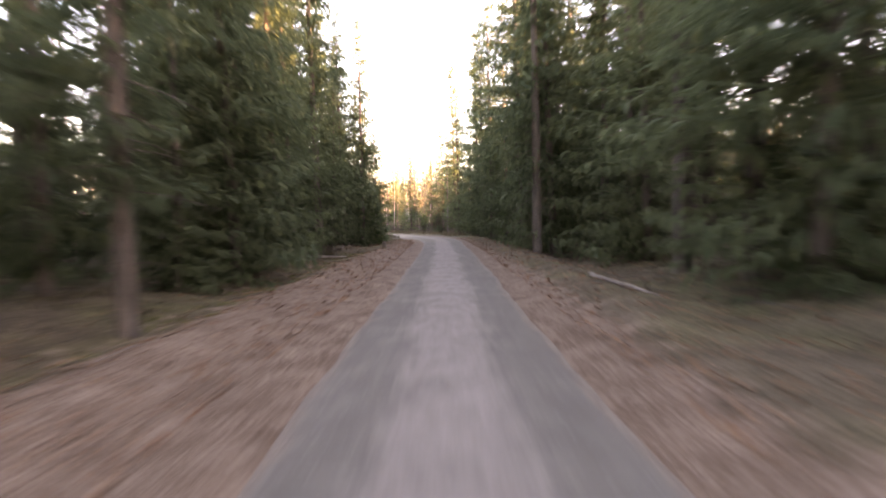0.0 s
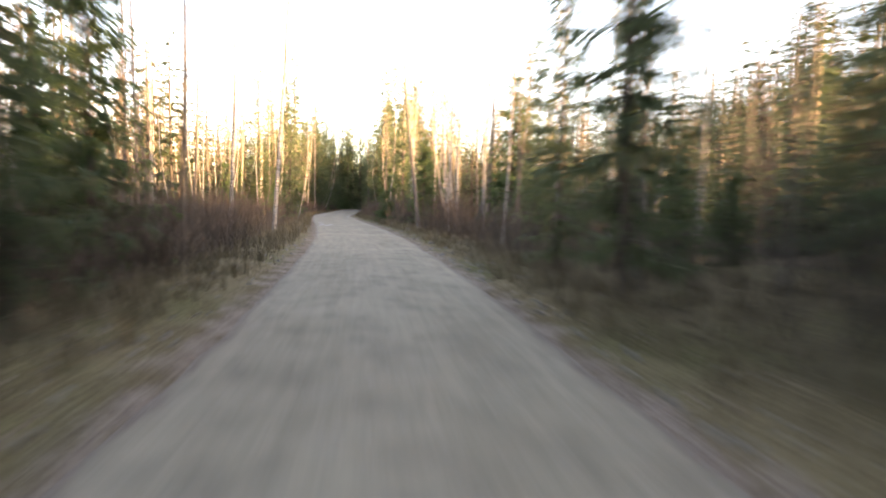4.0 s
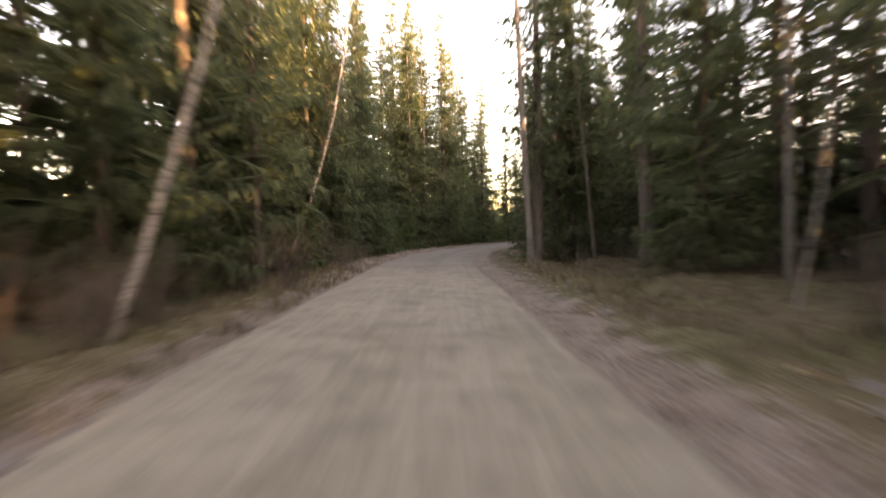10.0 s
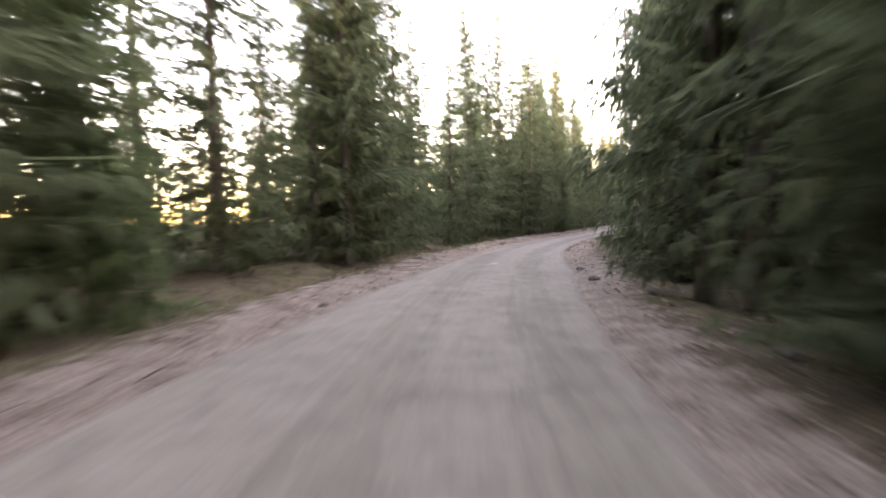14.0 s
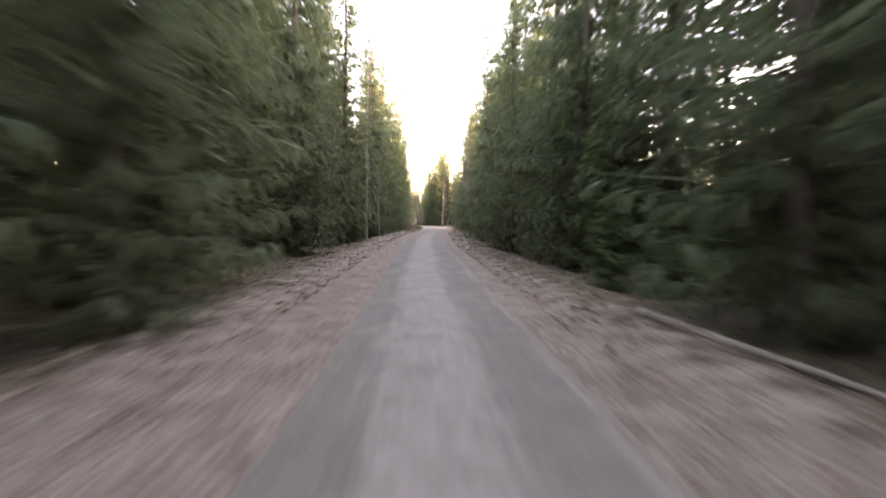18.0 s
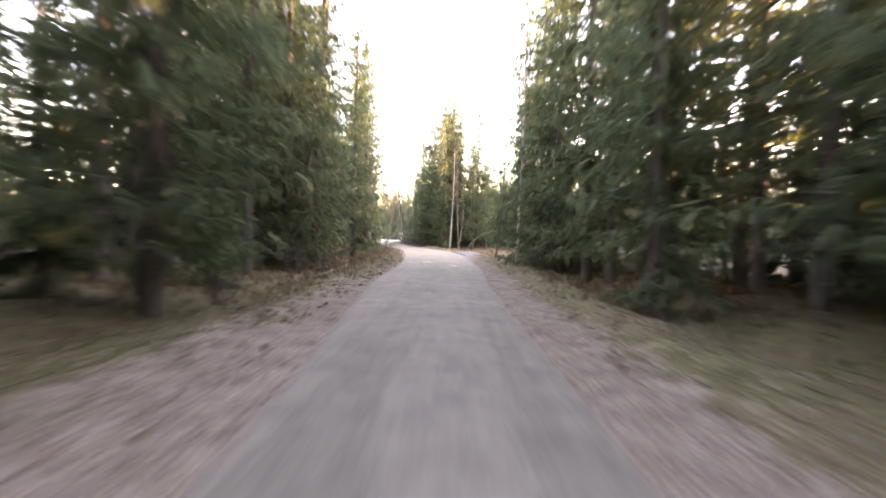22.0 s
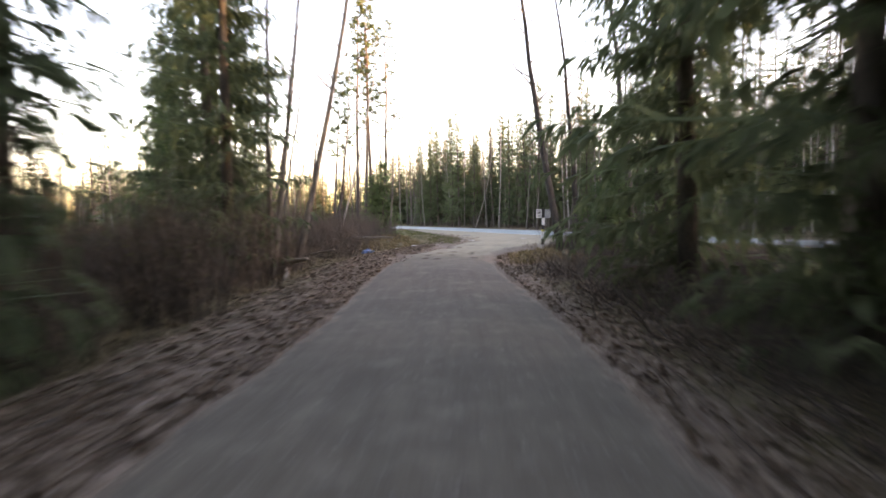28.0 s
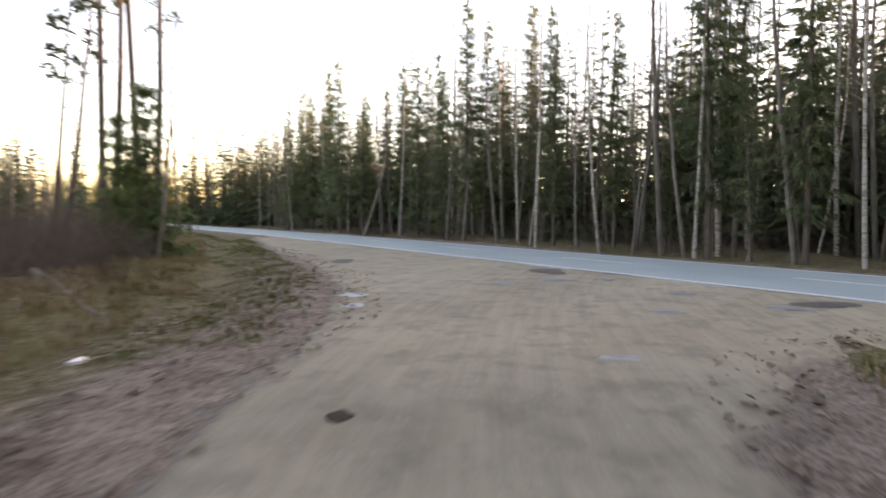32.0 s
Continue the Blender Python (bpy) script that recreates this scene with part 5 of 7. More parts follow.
# round the junction
stand("edge", 25.2, 373.3, 1.00, 0)
stand("tall", 24.9, 377.9, 1.00, 1)
stand("slim", 25.6, 379.0, 0.32, 1, lean=(3, -79))
stand("aspen", 27.4, 372.8, 0.92, 0, lean=(9, -84))
stand("aspen", 26.7, 370.6, 0.92, 1, lean=(5, -76))
stand("aspen", 26.7, 372.1, 0.92, 1, lean=(4, -78))
stand("edge", 25.7, 370.3, 1.00, 1)
stand("slim", 26.9, 384.3, 0.55, 2, lean=(2, -85))
stand("aspen", 27.5, 382.3, 0.83, 2, lean=(6, -87))
stand("tall", 35.6, 367.1, 1.00, 1)
stand("edge", 35.7, 366.6, 0.87, 1)
stand("young", 38.9, 373.4, 0.62, 1)
stand("young", 39.6, 374.6, 0.7, 1)
stand("alder", 36.5, 373.4, 0.95, 0, turn=0, lean=(6, 70))
stand("alder", 38.0, 374.7, 0.95, 1, lean=(6, 70))
stand("alder", 40.2, 374.3, 1.0, 0, turn=140, lean=(6, 64))
for x, y, size, which in ((37.3, 373.3, 0.6, 0), (38.8, 374.2, 0.5, 1), (39.4, 375.0, 0.75, 1), (41.4, 374.6, 0.7, 1)):
    stand("young", x, y, size, which)
stand("young", 40.8, 376.5, 0.73, 1)
stand("slim", 40.7, 375.0, 0.64, 0)
stand("birch", 30.5, 387.2, 0.95, 1, lean=(9, -100))
stand("alder", 29.2, 389.0, 1.1, 2, lean=(11, -100))
stand("alder", 27.4, 387.6, 1.1, 2, lean=(9, -100))
stand("aspen", 26.0, 389.8, 0.8, 1, lean=(8, -100))
stand("aspen", 25.1, 386.0, 0.75, 1, lean=(8, -95))
stand("alder", 24.6, 391.0, 1.0, 1, lean=(5, -95))
for x, y, size, which in ((24.3, 375.2, 0.95, 2), (23.2, 377.6, 1.0, 2), (24.6, 380.4, 0.7, 2), (22.6, 382.0, 0.95, 2), (25.7, 375.6, 0.6, 1)):
    stand("young", x, y, size, which)
for at, lat, size in ((29.2, -4.6, 0.9), (29.6, -5.4, 1.0), (30.0, -4.9, 0.8), (30.3, -5.9, 1.0), (30.7, -5.2, 0.7), (28.9, -5.6, 1.0)):
    stand("leafy", *spot(S[at], lat), size)
stand("aspen", 26.6, 384.7, 0.92, 1, lean=(6, -77))
stand("alder", 30.7, 392.2, 0.7, 2, lean=(6, -100))
stand("slim", 26.1, 383.5, 0.92, 2, lean=(3, -74))
stand("slim", 26.0, 382.5, 0.80, 0)
stand("pine", 33.9, 398.1, 1.20, 1)
stand("pine", 33.6, 399.1, 1.13, 0, lean=(3, -96))
stand("pine", 35.1, 396.9, 1.11, 1)
stand("pine", 34.8, 399.0, 0.97, 2)
stand("young", 34.9, 395.9, 1.00, 1)
stand("aspen", 35.1, 394.9, 1.00, 2, lean=(2, -100))
stand("young", 34.1, 396.0, 0.82, 1)
stand("pine", 32.0, 401.1, 0.92, 1, lean=(4, -85))
stand("pine", 32.3, 401.2, 0.92, 1, lean=(4, -86))
stand("birch", 52.5, 389.9, 0.92, 2, label="slim white birch standing out against the dark wood")
stand("birch", 52.6, 388.0, 0.32, 3)
stand("aspen", 52.7, 386.4, 0.92, 0, lean=(4, 32), label="bare grey aspen with rising limbs")
stand("birch", 52.8, 384.5, 0.92, 0)
stand("aspen", 52.5, 390.3, 0.92, 1, lean=(2, 40))
stand("slim", 52.6, 387.8, 0.51, 1, lean=(3, 34))
stand("aspen", 52.5, 402.6, 0.83, 0, lean=(3, 56))
stand("birch", 50.6, 418.4, 1.09, 3, lean=(6, -108))
stand("birch", 53.3, 395.5, 1.08, 1)
stand("birch", 53.3, 400.7, 0.90, 3)
stand("aspen", 52.8, 393.1, 0.73, 1, lean=(3, 43))
stand("slim", 52.7, 386.1, 0.92, 0, lean=(2, 30))
stand("slim", 53.7, 399.2, 0.75, 1)
stand("slim", 54.4, 395.7, 0.76, 1)
stand("slim", 50.2, 422.7, 1.18, 0)
stand("slim", 50.0, 425.0, 1.36, 2)
stand("slim", 51.3, 410.3, 1.11, 2)
stand("slim", 52.5, 408.4, 1.15, 2, lean=(3, 61))
stand("aspen", 38.5, 432.5, 1.26, 1)
stand("aspen", 50.9, 415.2, 1.12, 1)
stand("slim", 53.0, 389.7, 0.92, 1, lean=(2, 36))
stand("slim", 52.9, 383.3, 1.00, 1)

R, L = 1, -1
# close rows of full spruces
grow(S[0.9], S[2.6], R, 4.5, 6.5, 14, [("edge", 8), ("young", 2)], room=1.7)
grow(S[0] - 4, S[2.6], L, 5.8, 8.0, 20, [("edge", 8), ("young", 2)], (0.75, 1.05), room=1.7)
grow(S[13.1], S[15.6], R, 4.6, 6.0, 8, [("edge", 6), ("young", 3)], (0.7, 1.0), room=1.6)
grow(S[11.4], S[14.8], L, 5.8, 8.0, 15, [("edge", 8), ("young", 2)], room=1.6)
for at, lat in ((13.2, 4.3), (13.6, 3.4), (14.0, 3.3), (14.35, 3.2), (14.8, 3.4)):
    stand("edge", *spot(S[at], lat + 0.2), rnd(0.72, 0.8), 2)
for side in (R, L):
    grow(S[16.6], S[22.2], side, 4.9, 6.8, 34 if side == R else 40, [("edge", 8), ("young", 3)], (0.8, 1.1), room=1.7)
for x, y in ((29.4, 354.5), (31.1, 359.1), (32.2, 362.3)):
    stand("edge", x, y, rnd(0.85, 1.0))
# dense spruces at the start
for side in (R, L):
    grow(S[0] - 4, S[2.5] + 8, side, 6.6 if side == R else 5.2, 11, 26, [("edge", 7), ("tall", 2), ("young", 2)], room=2.0)
for side in (R, L):
    grow(S[2.5], S[3.6], side, 4.6, 10, 13, [("edge", 6), ("young", 3)], (0.7, 0.95), room=1.8)
    grow(S[3.4], S[4.4], side, 4.6, 10, 12, [("edge", 3), ("slim", 3), ("young", 3)], (0.55, 0.8), room=1.6)
# open birch wood
for side in (R, L):
    grow(S[2.5] + 4, S[5], side, 3.9, 9, 22, [("birch", 3), ("young", 3), ("slim", 2), ("aspen", 3)], (0.6, 0.9), room=1.3)
grow(S[5], S[8], R, 4.6, 9.5, 46, [("birch", 5), ("young", 2), ("slim", 2), ("aspen", 6)], (0.7, 1.0), room=1.1)
grow(S[5], S[8], L, 7.0, 15, 46, [("birch", 5), ("young", 1), ("aspen", 6)], (0.6, 0.85), room=1.3)
# mixed wood
grow(S[8], S[10] + 4, R, 5.2, 10, 28, [("birch", 3), ("tall", 4), ("aspen", 3), ("slim", 2), ("young", 2)], room=1.4)
grow(S[8], S[10] + 4, L, 5.2, 10.5, 30, [("birch", 6), ("tall", 2), ("aspen", 6), ("slim", 1), ("young", 1)], room=1.3)
# dense spruces round the bend
grow(S[10] + 2, S[14.6], L, 5.2, 8.5, 40, [("edge", 7), ("young", 3), ("tall", 2)], room=1.9)
grow(S[14.6], S[17.2], L, 6.5, 13, 14, [("edge", 4), ("young", 3), ("aspen", 1)], (0.5, 0.65), room=2.0)
grow(S[11], S[13], R, 6.2, 9.5, 14, [("edge", 3), ("tall", 4), ("young", 1)], room=2.0)
grow(S[13], S[16.5], R, 5.2, 9.0, 22, [("edge", 3), ("tall", 5), ("young", 1)], room=2.0)
# the close rows on both sides of the bend
grow(S[12], S[15.2], L, 5.4, 7.4, 9, [("edge", 6), ("young", 4)], room=1.7)
grow(S[9.8], S[15], L, 7.5, 14, 46, [("edge", 5), ("tall", 4)], room=2.1)
grow(S[9.6], S[12], R, 6.2, 12, 22, [("tall", 6), ("edge", 3)], room=1.9)
# the long straight
for side in (R, L):
    grow(S[16.5] if side == R else S[17.2], S[22.0], side, 4.5, 9.5, 40, [("edge", 7), ("tall", 2), ("young", 2), ("slim", 1)], room=1.9)
grow(S[20.3], S[23], R, 6.5, 12, 16, [("edge", 6), ("young", 2)], room=1.8)
# where it opens out
grow(S[22.0], S[24.2], L, 5.4, 9, 11, [("edge", 5), ("young", 2), ("tall", 2)], room=1.7)
grow(S[22.0], S[24.4], L, 6.0, 11, 14, [("tall", 4), ("slim", 4), ("birch", 2), ("aspen", 4)], room=1.5)
grow(S[22.0], S[23.6], R, 5.0, 9, 12, [("edge", 4), ("tall", 3), ("slim", 2)], room=1.6)
# the spruce group before the junction
grow(S[27.3], S[28] + 3, R, 5.5, 9.5, 7, [("edge", 2), ("tall", 4), ("slim", 2)], room=1.8)
grow(S[26.3], S[28.6], L, 6.0, 13, 18, [("edge", 4), ("tall", 3)], room=1.8)
grow(S[26], S[28], L, 5.0, 9, 12, [("edge", 3), ("tall", 2), ("aspen", 2)], room=1.7)


# beyond the main road
def beyond(x_off, deep, y0, y1, count, mix, size, joined=False):
    names, weights = zip(*mix)
    t2 = np.gradient(MAIN, axis=0)
    t2 /= np.linalg.norm(t2, axis=1)[:, None]
    out = []
    for _ in range(count):
        y = rnd(y0, y1)
        i = int(np.argmin(abs(MAIN[:, 1] - y)))
        p = MAIN[i] + np.array([t2[i, 1], -t2[i, 0]]) * (x_off + (deep - x_off) * rnd(0, 1) ** 1.2)
        if free(p[0], p[1], 1.1):
            if joined:
                out.append((float(p[0]), float(p[1]), 0.05, rng.choices(names, weights)[0], rnd(*size)))
                STOOD.append((p[0], p[1]))
            else:
                stand(rng.choices(names, weights)[0], float(p[0]), float(p[1]), rnd(*size), z=0.05)
    if joined:
        woods("mixed wood of spruce and bare birch beyond the main road", out)


beyond(5.4, 12, 366, 445, 220, [("slim", 6), ("birch", 5), ("aspen", 7)], (0.8, 1.1))
beyond(5.8, 13, 372, 450, 70, [("birch", 4), ("aspen", 5)], (1.1, 1.4))
beyond(6.0, 40, 240, 366, 320, [("spruce", 7), ("birch", 2), ("aspen", 3)], (0.5, 0.75), True)
beyond(9.5, 34, 366, 480, 1200, [("spruce", 7), ("birch", 3), ("aspen", 5)], (0.7, 1.0), True)
beyond(30, 42, 300, 480, 460, [("spruce", 1)], (0.6, 0.9), True)
# tall wood to the east, added to shade the road from the low sun
beyond(44, 84, 252, 330, 520, [("far", 1)], (1.4, 1.7), True)
beyond(44, 84, 330, 425, 520, [("spruce", 2), ("far", 3)], (1.1, 1.35), True)
beyond(6.5, 26, 440, 600, 420, [("spruce", 6), ("birch", 2), ("aspen", 3)], (0.75, 1.1), True)
beyond(-8, -40, 445, 640, 320, [("spruce", 5), ("birch", 2), ("aspen", 3)], (0.6, 0.95), True)
beyond(-7, -16, 300, 366, 50, [("spruce", 5), ("birch", 2), ("aspen", 3)], (0.35, 0.5), True)

SPRUCEY, BIRCHY = [("spruce", 9), ("birch", 1), ("aspen", 1)], [("spruce", 6), ("birch", 3), ("aspen", 4)]
deep_wood(S[0] - 65, S[0] - 8, 4.5, 30, 110, SPRUCEY, "dense spruce wood behind the road's start")
deep_wood(S[0] - 10, S[3], 8, 34, 230, SPRUCEY, "depth of the dense spruce wood")
GOLDEN = [("spruce", 5), ("birch", 4), ("aspen", 5)]
deep_wood(S[3], S[7.2], 9, 45, 620, GOLDEN, "young mixed wood of birch, aspen and spruce", sides=(-1,), size=(0.65, 1.0), room=1.3)
deep_wood(S[7.2], S[8.6], 8, 40, 150, GOLDEN, "young mixed wood of birch, aspen and spruce", sides=(-1,), size=(0.6, 0.95))
deep_wood(S[3], S[8], 8, 40, 460, BIRCHY, "young mixed wood of birch, aspen and spruce", sides=(1,), size=(0.42, 0.66))
deep_wood(S[8], S[11], 9, 36, 230, SPRUCEY, "depth of the mixed spruce wood")
deep_wood(S[11], S[14.6], 8.5, 34, 190, SPRUCEY, "depth of the dense spruce wood")
deep_wood(S[14.6], S[17.2], 8.5, 34, 60, SPRUCEY, "depth of the dense spruce wood", sides=(1,))
deep_wood(S[14.6], S[17.2], 11, 34, 70, SPRUCEY, "lower spruce wood outside the bend", sides=(-1,), size=(0.42, 0.58))
deep_wood(S[17.2], S[22.5], 7.5, 34, 220, SPRUCEY, "depth of the dense spruce wood", sides=(-1,))
deep_wood(S[17.2], S[19.3], 7.5, 34, 100, SPRUCEY, "depth of the dense spruce wood", sides=(1,))
deep_wood(S[19.3], S[22.5], 8.5, 34, 130, SPRUCEY, "lower spruce wood with the sky above it", sides=(1,), size=(0.5, 0.75))
deep_wood(S[22], S[29.5], 9, 34, 230, SPRUCEY, "spruce wood on the slope side", sides=(-1,))
deep_wood(S[22.3], S[24.0], 9, 34, 90, SPRUCEY, "spruce wood beside the clearing", sides=(1,))
deep_wood(S[24.0], S[27.5], 17, 30, 80, BIRCHY, "thin young wood behind the clearing", sides=(1,), size=(0.34, 0.5))
deep_wood(S[9.5], S[15], 8.5, 24, 110, [("spruce", 1)], "close tall spruces inside the bend", sides=(-1,), size=(0.85, 1.1), room=1.3)
# low thick growth deeper in, added on the sun's side to shade the ground
deep_wood(S[2], S[9], 11, 34, 720, [("spruce", 5), ("aspen", 1)], "low thick young spruces added under the taller trees to block the sun", sides=(1,), size=(0.3, 0.48), room=0.9)
deep_wood(S[8], S[22.6], 12, 30, 300, [("spruce", 1)], "low thick young spruces added under the taller trees to block the sun", sides=(1,), size=(0.28, 0.42), room=0.9)
deep_wood(S[0] - 30, S[3], 12, 30, 120, [("spruce", 1)], "low thick young spruces added under the taller trees to block the sun", sides=(1,), size=(0.28, 0.42), room=0.9)
# low golden wood along the main road
box = [(rnd(-30, 27), rnd(398, 480)) for _ in range(640)]
clear = clearances(np.array(box))
woods("low young wood of birch and spruce along the main road", [(x, y, 0.1, rng.choices(["spruce", "birch", "aspen"], [3, 4, 4])[0], rnd(0.4, 0.68)) for (x, y), o in zip(box, clear[3]) if o > 6 and free(x, y, 1.3)])
box = [(rnd(-6, 31), rnd(400, 436)) for _ in range(420)]
clear = clearances(np.array(box))
woods("low golden thicket of birch and aspen along the main road", [(x, y, 0.1, rng.choices(["spruce", "birch", "aspen"], [1, 5, 4])[0], rnd(0.3, 0.48)) for (x, y), o in zip(box, clear[3]) if o > 5 and free(x, y, 0.9)])
# outer belts close the horizon; the right-hand ones are added to block the sun
for a, b2, side, each, lo, hi in ((S[0] - 60, S[3] - 6, R, 1.7, 1.3, 1.5), (S[0] - 60, S[3], L, 0.7, 0.8, 1.1), (S[0.5], S[6], R, 2.6, 0.6, 0.85), (S[6], S[8], R, 3.2, 0.68, 0.92), (S[3], S[8], L, 0.8, 0.55, 0.8),
                                (S[8], S[10], R, 2.2, 0.8, 1.0), (S[10], S[22.5], R, 1.7, 1.35, 1.6), (S[8], S[30], L, 0.7, 0.8, 1.1)):
    deep_wood(a, b2, 34, 75, int((b2 - a) * each), [("far", 8), ("birch", 1)], "added outer belt of spruce wood, mostly out of view", sides=(side,), size=(lo, hi), room=2.0)


def shade_wood(x0, y0, x1, y1, count, size):
    """Far wood added to the south-east, out of view, to block the low sun."""
    spots = [(rnd(x0, x1), rnd(y0, y1)) for _ in range(count)]
    clear = clearances(np.array(spots))
    woods("added far spruce wood to the south-east, blocking the low sun", [(x, y, 0.1, "far", rnd(*size)) for (x, y), d, o in zip(spots, clear[0], clear[3]) if d > 30 and o > 6])


shade_wood(30, -110, 112, 0, 750, (1.0, 1.25))
shade_wood(20, 128, 112, 250, 1200, (1.5, 1.85))
deep_wood(S[29], S[31], 14, 34, 60, BIRCHY, "scrubby wood beside the junction", sides=(-1,), size=(0.4, 0.7))

# ---- undergrowth, litter and small things ----
def surface_z(x, y):
    """Height of the gravel road or the junction at x, y."""
    hit = MOUTH.ray_cast(Vector((x, y, 1)), Vector((0, 0, -1)))
    k = int(((LINE[:, 0] - x) ** 2 + (LINE[:, 1] - y) ** 2).argmin())
    u = -((x - LINE[k, 0]) * LEFT[k, 0] + (y - LINE[k, 1]) * LEFT[k, 1])
    a, b = -left_half(k), right_half(k)
    z = road_z(u, a, b, (x, y)) if a < u < b and k < last else floor_z(x, y) + 0.012 + (max(0.0, relief(x, y)) if k < last else 0)
    return max(z, hit[0].z) if hit[0] else z


def off_mouth(xy):
    """True where a place lies clear of the junction's gravel."""
    return np.array([not (28 < x < 48 and y > 360 and MOUTH.ray_cast(Vector((x, y, 1)), Vector((0, 0, -1)))[0]) for x, y in xy], dtype=bool)


def scatter(s0, s1, near, deep, count, sides=(1, -1), power=1.0):
    """Places on the ground beside the road: x, y and z in rows."""
    xy = np.array([spot(rnd(s0, s1), rng.choice(sides) * (near + (deep - near) * rnd(0, 1) ** power)) for _ in range(count)])
    d, ss, sd, o = clearances(xy)
    z = lie(d - bed(ss, sd), o, xy[:, 0], xy[:, 1])
    keep = (d > near - 0.1) & (d > half_width(ss, sd) + 0.05) & (o > 0.25) & off_mouth(xy)
    return np.column_stack([xy, z])[keep]


def raw_mesh(name, verts, faces, material, label, category):
    me = bpy.data.meshes.new(name)
    me.vertices.add(len(verts))
    me.vertices.foreach_set("co", verts.ravel())
    n = faces.shape[1]
    me.loops.add(len(faces) * n)
    me.loops.foreach_set("vertex_index", faces.ravel().astype(np.int32))
    me.polygons.add(len(faces))
    me.polygons.foreach_set("loop_start", np.arange(0, len(faces) * n, n, dtype=np.int32))
    me.update(calc_edges=True)
    me.materials.append(material)
    return tagged(new(name, me), label, category, kind="stuff")


def grass(name, label, material, places, blades, height, spread):
    """Tufts of thin bending blades."""
    g = np.random.default_rng(len(places))
    n = len(places) * blades
    foot = np.repeat(places, blades, 0) + np.column_stack([g.normal(0, spread, (n, 2)), np.full(n, -0.03)])
    tall = np.repeat(g.uniform(0.5, 1.1, len(places)), blades) * height * g.uniform(0.5, 1.1, n)
    w = g.uniform(0, 6.28, n)
    out = np.column_stack([np.cos(w), np.sin(w), np.zeros(n)])
    side = np.column_stack([-np.sin(w), np.cos(w), np.zeros(n)]) * (0.006 + 0.010 * g.random(n))[:, None]
    mid = foot + out * (tall * 0.18)[:, None] + np.array([0, 0, 1]) * (tall * 0.6)[:, None]
    tip = foot + out * (tall * g.uniform(0.3, 0.8, n))[:, None] + np.array([0, 0, 1]) * (tall * g.uniform(0.65, 1.0, n))[:, None]
    v = np.stack([foot - side, foot + side, mid + side * 0.7, mid - side * 0.7, tip], 1).reshape(-1, 3)
    k = np.arange(n)[:, None] * 5
    f = np.concatenate([k + [0, 1, 2], k + [0, 2, 3], k + [3, 2, 4]])
    return raw_mesh(name, v, f, material, label, "grass")


def leaves(label, material, places, size):
    """Dry leaves lying about, each a little curled."""
    g = np.random.default_rng(len(places) + 5)
    n = len(places)
    w, s = g.uniform(0, 6.28, n), size * g.uniform(0.6, 1.4, n)
    a = np.column_stack([np.cos(w), np.sin(w), g.normal(0, 0.25, n)]) * s[:, None]
    c = np.column_stack([-np.sin(w), np.cos(w), g.normal(0, 0.25, n)]) * (s * 0.65)[:, None]
    p = places + np.column_stack([np.zeros((n, 2)), g.uniform(0.01, 0.05, n)])
    up = np.column_stack([np.zeros((n, 2)), s * 0.3])
    v = np.stack([p - a, p + c * 0.9 + up, p + a, p - c * 0.9 + up], 1).reshape(-1, 3)
    k = np.arange(n)[:, None] * 4
    return raw_mesh("fallen_leaves", v, np.concatenate([k + [0, 1, 2], k + [0, 2, 3]]), material, label, "leaves")


def litter_twigs(label, places):
    b = Build()
    for x, y, z in places:
        w, l = rnd(0, 6.28), rnd(0.2, 1.1)
        p, e = Vector((x, y, z + 0.02)), Vector((x + math.cos(w) * l, y + math.sin(w) * l, z + rnd(0.0, 0.14)))
        r = rnd(0.004, 0.014)
        b.tube([p, p.lerp(e, 0.5) + Vector((0, 0, rnd(0, 0.05))), e], [r, r * 0.8, r * 0.4], 3, False)
    return tagged(new("fallen_twigs", b.mesh("fallen_twigs", DEAD_TWIG)), label, "twigs", kind="stuff")


def clods(label, places, material, lo, hi):
    """Loose clods and pebbles, joined."""
    b = Build()
    for x, y, z in places:
        r = rnd(lo, hi)
        ring = [Vector((x + math.cos(k * 1.26 + r * 99) * r * rnd(0.7, 1.2), y + math.sin(k * 1.26 + r * 99) * r * rnd(0.7, 1.2), z - 0.02)) for k in range(5)]
        top = [Vector((x + (q.x - x) * 0.55, y + (q.y - y) * 0.55, z + r * rnd(0.45, 0.8))) for q in ring]
        n = len(b.v)
        b.v.extend(tuple(q) for q in ring + top)
        b.f.extend((n + k, n + (k + 1) % 5, n + 5 + (k + 1) % 5, n + 5 + k) for k in range(5))
        b.f.append(tuple(n + 5 + k for k in range(5)))
    return tagged(new("loose_grit", b.mesh("loose_grit", material)), label, "stones", kind="stuff")


def patch_places(x0, y0, x1, y1, count):
    xy = np.array([(rnd(x0, x1), rnd(y0, y1)) for _ in range(count)])
    d, ss, sd, o = clearances(xy)
    keep = (o > 0.15) & (d > 2.4) & off_mouth(xy)
    return np.column_stack([xy, lie(d - bed(ss, sd), o, xy[:, 0], xy[:, 1])])[keep]


# bare shrubs close to the road
def thicket(s0, s1, side, near, deep, count, size=(0.7, 1.1)):
    for x, y, z in scatter(s0, s1, near, deep, count, (side,)):
        stand("shrub", float(x), float(y), rnd(*size), z=float(z))


